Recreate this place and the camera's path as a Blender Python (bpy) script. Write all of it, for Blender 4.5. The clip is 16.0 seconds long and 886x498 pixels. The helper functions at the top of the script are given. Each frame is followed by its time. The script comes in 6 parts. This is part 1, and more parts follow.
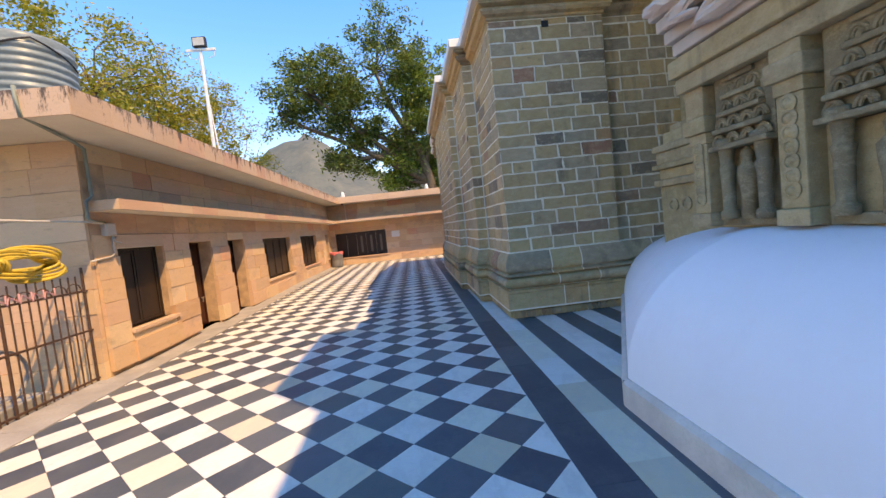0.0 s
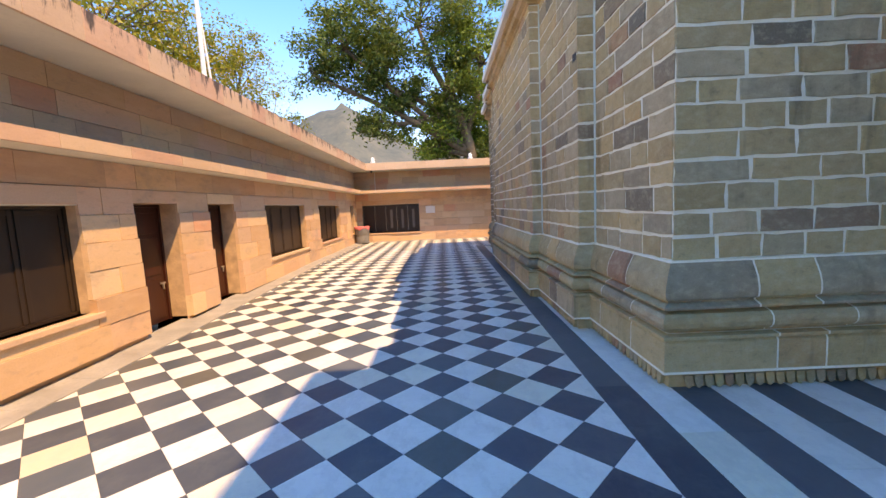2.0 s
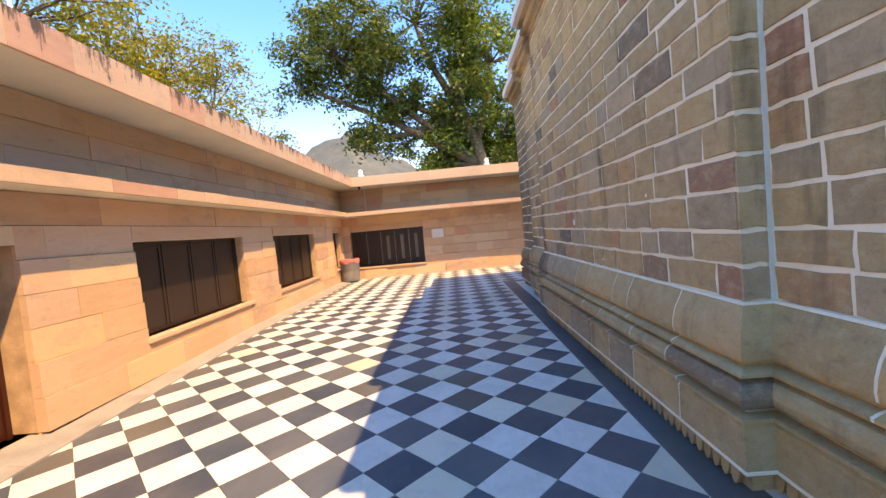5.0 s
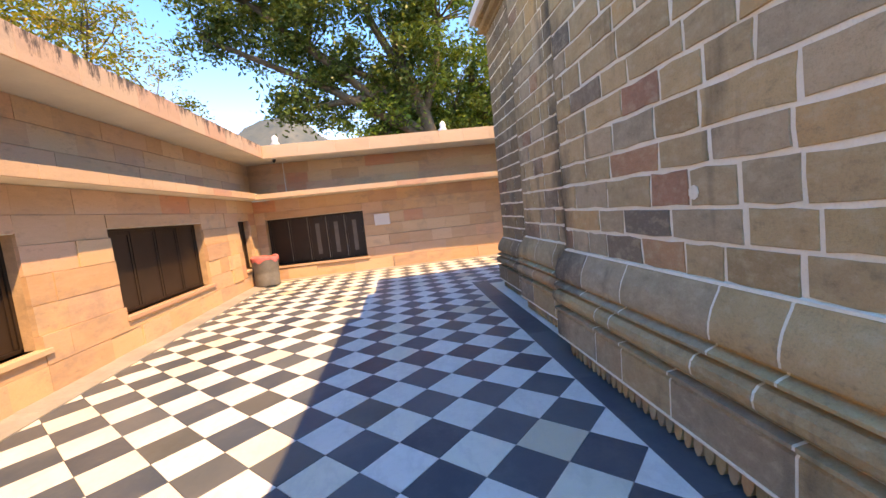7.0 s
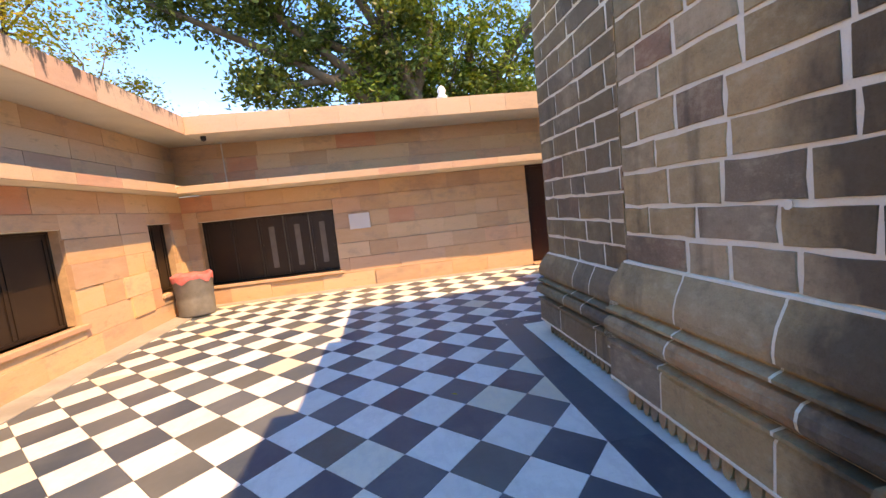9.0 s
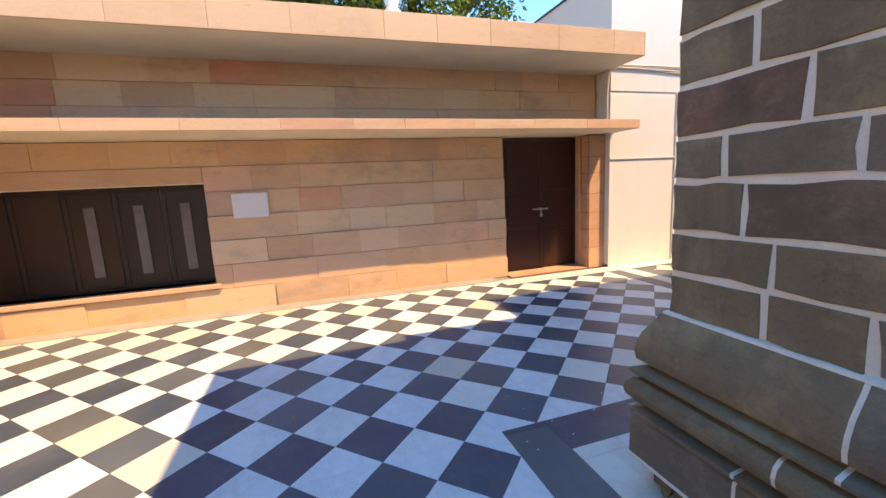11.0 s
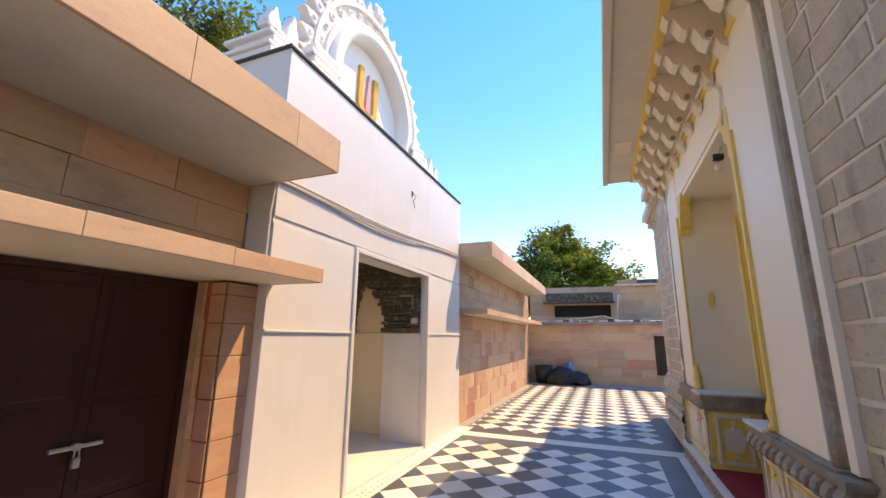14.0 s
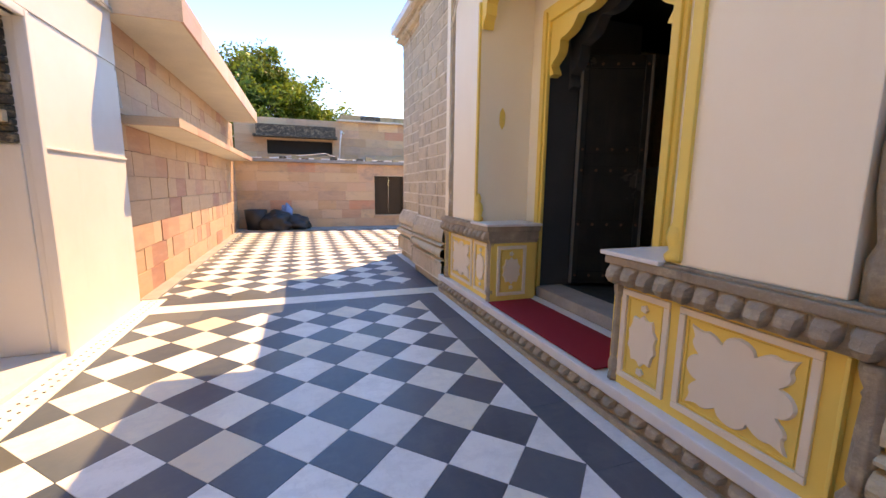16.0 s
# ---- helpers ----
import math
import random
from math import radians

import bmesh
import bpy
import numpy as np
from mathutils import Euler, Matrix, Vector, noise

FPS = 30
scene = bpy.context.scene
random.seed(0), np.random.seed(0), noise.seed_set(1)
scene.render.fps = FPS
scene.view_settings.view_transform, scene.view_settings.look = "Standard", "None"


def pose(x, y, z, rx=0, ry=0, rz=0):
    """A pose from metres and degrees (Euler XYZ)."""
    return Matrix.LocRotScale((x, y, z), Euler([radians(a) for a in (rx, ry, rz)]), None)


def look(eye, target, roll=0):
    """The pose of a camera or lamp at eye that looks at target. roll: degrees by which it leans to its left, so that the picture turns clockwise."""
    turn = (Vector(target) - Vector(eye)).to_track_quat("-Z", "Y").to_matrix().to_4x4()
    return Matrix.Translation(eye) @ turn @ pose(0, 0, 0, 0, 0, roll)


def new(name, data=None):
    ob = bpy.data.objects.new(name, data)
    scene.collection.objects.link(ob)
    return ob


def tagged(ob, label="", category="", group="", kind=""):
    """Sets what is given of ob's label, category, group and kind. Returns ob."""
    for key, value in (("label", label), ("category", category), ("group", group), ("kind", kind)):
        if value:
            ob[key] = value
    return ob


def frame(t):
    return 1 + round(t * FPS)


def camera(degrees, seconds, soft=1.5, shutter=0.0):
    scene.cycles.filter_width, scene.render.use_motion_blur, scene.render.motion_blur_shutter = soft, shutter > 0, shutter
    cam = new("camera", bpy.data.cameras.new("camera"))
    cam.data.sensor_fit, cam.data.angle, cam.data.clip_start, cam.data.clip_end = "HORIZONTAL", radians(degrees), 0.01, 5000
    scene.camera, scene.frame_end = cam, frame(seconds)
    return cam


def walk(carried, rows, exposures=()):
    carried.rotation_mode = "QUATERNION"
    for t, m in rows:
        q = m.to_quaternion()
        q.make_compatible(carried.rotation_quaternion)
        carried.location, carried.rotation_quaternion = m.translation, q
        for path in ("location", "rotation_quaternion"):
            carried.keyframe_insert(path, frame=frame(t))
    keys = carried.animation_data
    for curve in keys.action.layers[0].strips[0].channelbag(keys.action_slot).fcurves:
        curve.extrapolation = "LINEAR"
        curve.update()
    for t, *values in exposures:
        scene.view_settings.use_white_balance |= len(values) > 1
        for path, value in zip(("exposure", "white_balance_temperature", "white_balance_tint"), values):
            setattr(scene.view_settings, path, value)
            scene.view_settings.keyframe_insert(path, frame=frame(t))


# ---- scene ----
cam = camera(95.6, 16.0)
EXPOSURES = [(0.0, 1.56, 14000, 23), (0.5, 1.61, 14200, 23), (1.5, 1.75, 14800, 24), (3.5, 1.89, 15600, 26), (9.0, 2.04, 16000, 26), (11.5, 1.86, 13600, 21), (13.0, 1.65, 13200, 22), (15.0, 1.7, 13000, 22), (16.0, 2.14, 16000, 26)]
PATH = [
    (0, (-0.003, -0.330, 1.439), (0.138, 1.663, 1.324), -6.1),
    (0.5, (-0.075, 0.368, 1.426), (-0.026, 2.364, 1.300), -6.8),
    (1, (-0.210, 1.048, 1.449), (-0.219, 3.042, 1.290), -5.5),
    (1.5, (-0.297, 1.736, 1.425), (-0.318, 3.725, 1.219), -4.0),
    (2, (-0.317, 2.414, 1.428), (-0.325, 4.402, 1.215), -2.6),
    (2.5, (-0.242, 3.093, 1.433), (-0.259, 5.080, 1.210), -2.7),
    (3, (-0.250, 3.725, 1.442), (-0.267, 5.714, 1.233), -4.0),
    (3.5, (-0.236, 4.398, 1.465), (-0.293, 6.392, 1.318), -5.2),
    (4, (-0.283, 5.039, 1.459), (-0.375, 7.034, 1.359), -5.2),
    (6.5, (-0.466, 8.49, 1.44), (-0.319, 10.481, 1.319), -5.7),
    (7, (-0.466, 9.15, 1.438), (-0.258, 11.129, 1.233), -6.1),
    (7.5, (-0.416, 9.826, 1.459), (-0.229, 11.789, 1.123), -6.7),
    (8, (-0.40, 10.50, 1.43), (-0.258, 12.465, 1.085), -6.5),
    (8.5, (-0.338, 11.152, 1.454), (-0.138, 13.126, 1.198), -6.3),
    (9, (-0.323, 11.868, 1.436), (-0.067, 13.84, 1.219), -6.1),
    (11.3, (-0.07, 14.891, 1.423), (0.678, 16.717, 1.099), -1.9),
    (11.5, (0.001, 15.151, 1.4), (0.878, 16.921, 1.087), -1.5),
    (12, (0.279, 15.691, 1.376), (1.523, 17.236, 1.118), -0.6),
    (12.5, (0.602, 16.158, 1.509), (2.134, 17.443, 1.453), -0.8),
    (13, (0.91, 16.531, 1.55), (2.58, 17.627, 1.656), -0.2),
    (13.5, (1.239, 16.815, 1.62), (2.994, 17.726, 1.918), 0.5),
    (14, (1.63, 17.049, 1.671), (3.449, 17.765, 2.095), 0.7),
    (14.5, (2.152, 17.351, 1.499), (4.135, 17.601, 1.574), 1.9),
    (15, (2.658, 17.527, 1.477), (4.639, 17.276, 1.362), 2.0),
    (15.5, (3.184, 17.672, 1.454), (5.088, 17.088, 1.269), 0.7),
    (16, (3.666, 17.803, 1.434), (5.532, 17.152, 1.127), 0.7),
]
walk(cam, [(t, look(eye, target, roll)) for t, eye, target, roll in PATH], EXPOSURES)

# ---------------------------------------------------------------- light
SUN_AZ = radians(134)
SUN_EL = radians(56.7)
world = bpy.data.worlds.new("sky")
scene.world = world
world.use_nodes = True
wn = world.node_tree
sky = wn.nodes.new("ShaderNodeTexSky")
sky.sky_type = 'NISHITA'
sky.sun_disc = False
sky.sun_elevation = SUN_EL
sky.sun_rotation = SUN_AZ
sky.altitude = 1500
sky.air_density = 1.0
sky.dust_density = 0.05
sky.ozone_density = 3.0
deep = wn.nodes.new("ShaderNodeHueSaturation")
deep.inputs["Hue"].default_value = 0.514
deep.inputs["Saturation"].default_value = 1.63
deep.inputs["Value"].default_value = 2.2
even = wn.nodes.new("ShaderNodeGamma")
even.inputs["Gamma"].default_value = 0.735
wn.links.new(sky.outputs[0], even.inputs["Color"])
wn.links.new(even.outputs[0], deep.inputs["Color"])
wn.links.new(deep.outputs[0], wn.nodes["Background"].inputs[0])
wn.nodes["Background"].inputs[1].default_value = 0.15
sun = new("sun", bpy.data.lights.new("sun", "SUN"))
sun.data.energy = 2.0
sun.data.angle = radians(0.53)
sun.data.color = (1.0, 0.89, 0.70)
sun.matrix_world = look((10 * math.sin(SUN_AZ) * math.cos(SUN_EL), 10 * math.cos(SUN_AZ) * math.cos(SUN_EL), 10 * math.sin(SUN_EL)), (0, 0, 0))

# ---------------------------------------------------------------- materials


class Nodes:
    """Short hand for building one node material."""

    def __init__(self, name):
        self.m = bpy.data.materials.new(name)
        self.m.use_nodes = True
        self.t = self.m.node_tree
        self.b = self.t.nodes["Principled BSDF"]

    def n(self, kind, **inputs):
        node = self.t.nodes.new(kind)
        for k, v in inputs.items():
            self.put(node.inputs[k.replace("_", " ")], v)
        return node

    def put(self, socket, v):
        if isinstance(v, bpy.types.NodeSocket):
            self.t.links.new(v, socket)
        else:
            socket.default_value = v

    def coords(self):
        return self.t.nodes.new("ShaderNodeTexCoord").outputs["Object"]

    def world_pos(self):
        return self.t.nodes.new("ShaderNodeNewGeometry").outputs["Position"]

    def noise(self, scale, detail=4.0, rough=0.55, vec=None, out="Fac"):
        node = self.n("ShaderNodeTexNoise", Scale=scale, Detail=detail, Roughness=rough)
        self.put(node.inputs["Vector"], vec if vec is not None else self.world_pos())
        return node.outputs[out]

    def stretch(self, vec, s):
        node = self.t.nodes.new("ShaderNodeMapping")
        self.put(node.inputs["Vector"], vec)
        node.inputs["Scale"].default_value = s
        return node.outputs[0]

    def ramp(self, fac, stops, constant=False):
        node = self.t.nodes.new("ShaderNodeValToRGB")
        self.put(node.inputs[0], fac)
        e = node.color_ramp.elements
        while len(e) < len(stops):
            e.new(0.5)
        for el, (p, c) in zip(e, stops):
            el.position = p
            el.color = (*c, 1) if len(c) == 3 else c
        if constant:
            node.color_ramp.interpolation = 'CONSTANT'
        return node.outputs[0]

    def grey(self, fac, a, b, lo=0.0, hi=1.0):
        node = self.n("ShaderNodeMapRange", From_Min=a, From_Max=b, To_Min=lo, To_Max=hi)
        self.put(node.inputs["Value"], fac)
        return node.outputs[0]

    def mix(self, fac, a, b, mode='MIX'):
        node = self.t.nodes.new("ShaderNodeMix")
        node.data_type = 'RGBA'
        node.blend_type = mode
        for s, v in ((node.inputs[0], fac), (node.inputs[6], a), (node.inputs[7], b)):
            if isinstance(v, tuple) and len(v) == 3:
                v = (*v, 1)
            self.put(s, v)
        return node.outputs[2]

    def math(self, op, a, b=0.0):
        node = self.t.nodes.new("ShaderNodeMath")
        node.operation = op
        self.put(node.inputs[0], a)
        self.put(node.inputs[1], b)
        return node.outputs[0]

    def piece_random(self):
        """One value for each piece, whether it is an object or an island of a joined mesh."""
        a = self.t.nodes.new("ShaderNodeObjectInfo").outputs["Random"]
        b = self.t.nodes.new("ShaderNodeNewGeometry").outputs["Random Per Island"]
        return self.math('FRACT', self.math('ADD', a, b))

    def bump(self, height, strength, dist=0.01):
        node = self.n("ShaderNodeBump", Strength=strength, Distance=dist)
        self.put(node.inputs["Height"], height)
        self.put(self.b.inputs["Normal"], node.outputs[0])

    def finish(self, colour, rough=0.6, metal=0.0, spec=0.5):
        self.put(self.b.inputs["Base Color"], (*colour, 1) if isinstance(colour, tuple) and len(colour) == 3 else colour)
        self.put(self.b.inputs["Roughness"], rough)
        self.b.inputs["Metallic"].default_value = metal
        self.b.inputs["Specular IOR Level"].default_value = spec
        return self.m


def plain(name, colour, rough=0.6, metal=0.0, var=0.12, scale=9.0, bump=0.05, spec=0.4):
    m = Nodes(name)
    f = m.noise(scale, 5)
    g = m.noise(scale * 12, 3)
    c = m.mix(m.grey(f, 0.3, 0.7), tuple(v * (1 - var) for v in colour), tuple(min(1, v * (1 + var)) for v in colour))
    c = m.mix(m.grey(g, 0.45, 0.75, 0, 0.35), c, tuple(v * (1 - 1.6 * var) for v in colour))
    m.bump(g, bump)
    return m.finish(c, m.grey(f, 0.3, 0.7, rough * 0.85, min(1, rough * 1.15)), metal, spec)


def sandstone(name, stops, stain=0.5, top_stain=False):
    m = Nodes(name)
    r = m.piece_random()
    c = m.ramp(r, stops)
    pos = m.world_pos()
    grain = m.noise(60, 4, 0.7, pos)
    cloud = m.noise(1.7, 5, 0.6, pos)
    veins = m.noise(5.0, 6, 0.7, m.stretch(pos, (1, 1, 3.0)))
    c = m.mix(m.grey(cloud, 0.35, 0.7, 0, 0.4), c, m.mix(0.5, c, (0.70, 0.50, 0.33)))
    c = m.mix(m.grey(veins, 0.58, 0.74, 0, stain), c, (0.24, 0.17, 0.12))
    c = m.mix(m.grey(grain, 0.4, 0.7, 0, 0.22), c, (0.38, 0.24, 0.15))
    smoke = m.noise(1.15, 6, 0.72, m.stretch(pos, (1, 1, 1.7)))
    c = m.mix(m.grey(smoke, 0.53, 0.68, 0, 0.6 * stain * 2), c, (0.31, 0.235, 0.19))
    figure = m.noise(2.2, 8, 0.75, m.stretch(pos, (0.8, 0.8, 4.0)))
    c = m.mix(m.grey(figure, 0.46, 0.62, 0, 0.22), c, (0.72, 0.48, 0.33))
    if top_stain:
        run = m.noise(4.6, 6, 0.8, m.stretch(pos, (1.6, 1.6, 0.35)))
        sep = m.t.nodes.new("ShaderNodeSeparateXYZ")
        m.put(sep.inputs[0], pos)
        reach = m.grey(sep.outputs[2], 3.02, 3.29, -0.11, 0.035)
        c = m.mix(m.grey(m.math('ADD', run, reach), 0.50, 0.58, 0, 0.9), c, (0.05, 0.042, 0.036))
    m.bump(m.mix(0.4, grain, cloud), 0.18, 0.008)
    return m.finish(c, m.grey(cloud, 0.3, 0.7, 0.5, 0.72), 0, 0.35)


SAND_STOPS = [(0.0, (0.53, 0.31, 0.175)), (0.16, (0.64, 0.40, 0.23)), (0.32, (0.70, 0.47, 0.275)), (0.46, (0.57, 0.345, 0.21)), (0.58, (0.68, 0.40, 0.26)), (0.70, (0.56, 0.36, 0.225)), (0.80, (0.74, 0.53, 0.32)), (0.88, (0.62, 0.40, 0.27)), (0.94, (0.48, 0.30, 0.20)), (0.98, (0.66, 0.30, 0.18)), (1.0, (0.60, 0.25, 0.15))]
PINK_STOPS = [(0.0, (0.50, 0.31, 0.20)), (0.35, (0.56, 0.37, 0.24)), (0.7, (0.54, 0.33, 0.22)), (0.85, (0.46, 0.24, 0.17)), (0.93, (0.40, 0.17, 0.13)), (1.0, (0.58, 0.42, 0.29))]
SAND = sandstone("sandstone", SAND_STOPS)
SAND_PINK = sandstone("pink_sandstone", PINK_STOPS, 0.35)
SAND_EDGE = sandstone("sandstone_fascia", [(0.0, (0.56, 0.37, 0.24)), (0.5, (0.62, 0.43, 0.29)), (0.8, (0.60, 0.36, 0.24)), (1.0, (0.56, 0.30, 0.20))], 0.3, True)
SAND_CLEAN = sandstone("clean_sandstone_fascia", [(0.0, (0.56, 0.37, 0.24)), (0.5, (0.62, 0.43, 0.29)), (0.8, (0.60, 0.36, 0.24)), (1.0, (0.52, 0.27, 0.19))], 0.3)
SAND_JOINT = plain("sandstone_joint", (0.50, 0.325, 0.20), 0.8, 0, 0.25, 6)
BRICK_RED = sandstone("red_sandstone_quoin", [(0.0, (0.48, 0.24, 0.15)), (0.5, (0.56, 0.32, 0.20)), (1.0, (0.52, 0.27, 0.17))], 0.3)
RED_JOINT = plain("red_pointing", (0.44, 0.12, 0.05), 0.7, 0, 0.2, 12)


def temple_stone(name, stops, wet=True, lime=0.25, stain_shade_end=False):
    m = Nodes(name)
    r = m.piece_random()
    c = m.ramp(r, stops)
    pos = m.world_pos()
    grain = m.noise(75, 5, 0.75, pos)
    pits = m.noise(190, 3, 0.7, pos)
    cloud = m.noise(4.2, 6, 0.7, pos)
    streak = m.noise(2.0, 4, 0.6, m.stretch(pos, (2.0, 2.0, 0.35)))
    c = m.mix(m.grey(cloud, 0.42, 0.74, 0, 0.5), c, m.mix(0.5, c, (0.17, 0.135, 0.08)))
    c = m.mix(m.grey(grain, 0.50, 0.74, 0, 0.35), c, (0.19, 0.145, 0.09))
    c = m.mix(m.grey(pits, 0.56, 0.72, 0, 0.35), c, (0.60, 0.52, 0.38))
    blotch = m.noise(9.0, 6, 0.75, m.stretch(pos, (1.0, 1.0, 1.6)))
    c = m.mix(m.grey(blotch, 0.50, 0.64, 0, 0.38), c, (0.66, 0.53, 0.34))
    c = m.mix(m.grey(blotch, 0.30, 0.44, 0.5, 0.0), c, (0.20, 0.15, 0.09))
    if wet:
        c = m.mix(m.grey(streak, 0.58, 0.72, 0, 0.5), c, (0.06, 0.05, 0.04))
        # seepage from a spout: a black run down the wall in the recessed bay
        sep = m.t.nodes.new("ShaderNodeSeparateXYZ")
        m.put(sep.inputs[0], pos)
        wob = m.math('MULTIPLY', m.math('SUBTRACT', m.noise(2.4, 5, 0.65, m.stretch(pos, (1, 1, 0.5))), 0.5), 1.1)
        run = m.math('ABSOLUTE', m.math('SUBTRACT', m.math('ADD', sep.outputs[1], wob), 12.85))
        c = m.mix(m.grey(run, 0.12, 0.42, 0.78, 0.0), c, (0.045, 0.04, 0.035))
    if stain_shade_end:
        # black algal staining plus the corner's shade, painted over the damp north end
        sep2 = m.t.nodes.new("ShaderNodeSeparateXYZ")
        m.put(sep2.inputs[0], pos)
        end_dark = m.math('ADD', m.grey(sep2.outputs[1], 13.4, 14.6, -0.28, 0.22), m.noise(1.8, 6, 0.7, pos))
        c = m.mix(m.grey(end_dark, 0.45, 0.72, 0, 0.62), c, (0.085, 0.07, 0.05))
    c = m.mix(m.grey(m.noise(6.5, 6, 0.7, pos), 0.64, 0.78, 0, lime), c, (0.50, 0.48, 0.42))
    m.bump(m.mix(0.45, grain, m.mix(0.5, blotch, pits)), 0.75, 0.018)
    return m.finish(c, m.grey(grain, 0.3, 0.7, 0.62, 0.85), 0, 0.3)


STONE_STOPS = [(0.0, (0.435, 0.283, 0.142)), (0.13, (0.612, 0.401, 0.203)), (0.26, (0.505, 0.352, 0.193)), (0.40, (0.681, 0.448, 0.228)), (0.53, (0.552, 0.369, 0.182)), (0.64, (0.459, 0.352, 0.233)), (0.74, (0.623, 0.437, 0.264)), (0.82, (0.353, 0.273, 0.193)), (0.88, (0.705, 0.427, 0.193)), (0.93, (0.505, 0.224, 0.137)), (0.97, (0.306, 0.219, 0.148)), (1.0, (0.20, 0.16, 0.12))]
STONE = temple_stone("brown_temple_stone", STONE_STOPS, stain_shade_end=True)
STONE_PALE = temple_stone("weathered_pale_stone", [(0.0, (0.60, 0.49, 0.34)), (0.4, (0.68, 0.56, 0.40)), (0.7, (0.55, 0.46, 0.34)), (1.0, (0.62, 0.49, 0.32))], True, 0.5)
STONE_CARVED = temple_stone("carved_sandstone", [(0.0, (0.44, 0.32, 0.17)), (0.5, (0.54, 0.40, 0.22)), (0.8, (0.43, 0.33, 0.20)), (1.0, (0.50, 0.34, 0.18))], True, 0.3)
STONE_DARK = temple_stone("black_carved_stone", [(0.0, (0.035, 0.034, 0.033)), (1.0, (0.055, 0.053, 0.05))], False, 0.3)
# darker copy of the carved sandstone, with the niche shade in its colour
STONE_NICHE_SHADE = temple_stone("shaded_niche_sandstone", [(0.0, (0.24, 0.18, 0.105)), (0.6, (0.33, 0.25, 0.145)), (1.0, (0.20, 0.155, 0.10))], True, 0.15)
COLUMN_BROWN = temple_stone("weathered_column_stone", [(0.0, (0.34, 0.27, 0.20)), (1.0, (0.40, 0.33, 0.25))], True, 0.7)


def lime(name, colour, tint):
    m = Nodes(name)
    pos = m.world_pos()
    a = m.noise(4.0, 5, 0.7, pos)
    g = m.noise(90, 3, 0.7, pos)
    c = m.mix(m.grey(a, 0.4, 0.65), colour, tint)
    c = m.mix(m.grey(g, 0.55, 0.75, 0, 0.4), c, tuple(v * 0.6 for v in colour))
    m.bump(g, 0.4, 0.01)
    return m.finish(c, 0.85, 0, 0.2)


MORTAR = lime("lime_mortar", (0.90, 0.84, 0.71), (0.84, 0.75, 0.58))
MORTAR_DULL = lime("weathered_lime_mortar", (0.82, 0.75, 0.62), (0.70, 0.62, 0.48))
MORTAR_BLUE = lime("pale_blue_lime", (0.60, 0.68, 0.63), (0.62, 0.64, 0.56))


def marble(name, stops, vein, vein_amount, rough):
    m = Nodes(name)
    r = m.piece_random()
    c = m.ramp(r, stops)
    pos = m.world_pos()
    off = m.t.nodes.new("ShaderNodeVectorMath")
    off.operation = 'ADD'
    m.put(off.inputs[0], pos)
    comb = m.n("ShaderNodeCombineXYZ", X=m.math('MULTIPLY', r, 37.0), Y=m.math('MULTIPLY', r, 91.0), Z=0.0)
    m.put(off.inputs[1], comb.outputs[0])
    p = off.outputs[0]
    warp = m.noise(3.0, 6, 0.75, p)
    fine = m.noise(13.0, 6, 0.7, m.stretch(p, (1.0, 2.6, 1.0)))
    c = m.mix(m.grey(warp, 0.5, 0.68, 0, vein_amount), c, vein)
    c = m.mix(m.grey(fine, 0.56, 0.72, 0, vein_amount * 0.7), c, tuple(v * 0.75 for v in vein))
    line = m.math('ABSOLUTE', m.math('SUBTRACT', m.noise(2.2, 7, 0.7, m.stretch(p, (1.0, 0.55, 1.0))), 0.5))
    c = m.mix(m.grey(line, 0.0, 0.05, vein_amount * 0.55, 0.0), c, tuple(v * 0.8 for v in vein))
    dirt = m.noise(0.9, 5, 0.65, pos)
    c = m.mix(m.grey(dirt, 0.42, 0.75, 0, 0.22), c, (0.32, 0.29, 0.25))
    m.bump(m.noise(55, 3, 0.6, pos), 0.03, 0.004)
    return m.finish(c, m.grey(dirt, 0.3, 0.75, rough, rough + 0.2), 0, 0.45)


TILE_WHITE = marble("white_marble", [(0.0, (0.70, 0.675, 0.62)), (0.35, (0.78, 0.755, 0.70)), (0.6, (0.74, 0.72, 0.68)), (0.8, (0.77, 0.715, 0.60)), (0.93, (0.72, 0.645, 0.52)), (1.0, (0.66, 0.52, 0.38))], (0.53, 0.51, 0.48), 0.40, 0.34)
TILE_DARK = marble("dark_slate", [(0.0, (0.036, 0.055, 0.080)), (0.5, (0.050, 0.073, 0.100)), (0.85, (0.078, 0.100, 0.118)), (1.0, (0.084, 0.086, 0.078))], (0.138, 0.160, 0.165), 0.30, 0.30)
KERB_PINK = plain("pinkish_kerb_plaster", (0.62, 0.53, 0.48), 0.85, 0, 0.15, 4.0, 0.15)
GROUT = plain("grout", (0.22, 0.21, 0.20), 0.9)
PLASTER_CREAM = plain("cream_plaster_soffit", (0.66, 0.60, 0.48), 0.85, 0, 0.08, 2.0, 0.05)
CONCRETE = plain("grey_concrete", (0.30, 0.28, 0.255), 0.85, 0, 0.2, 3.0, 0.2)


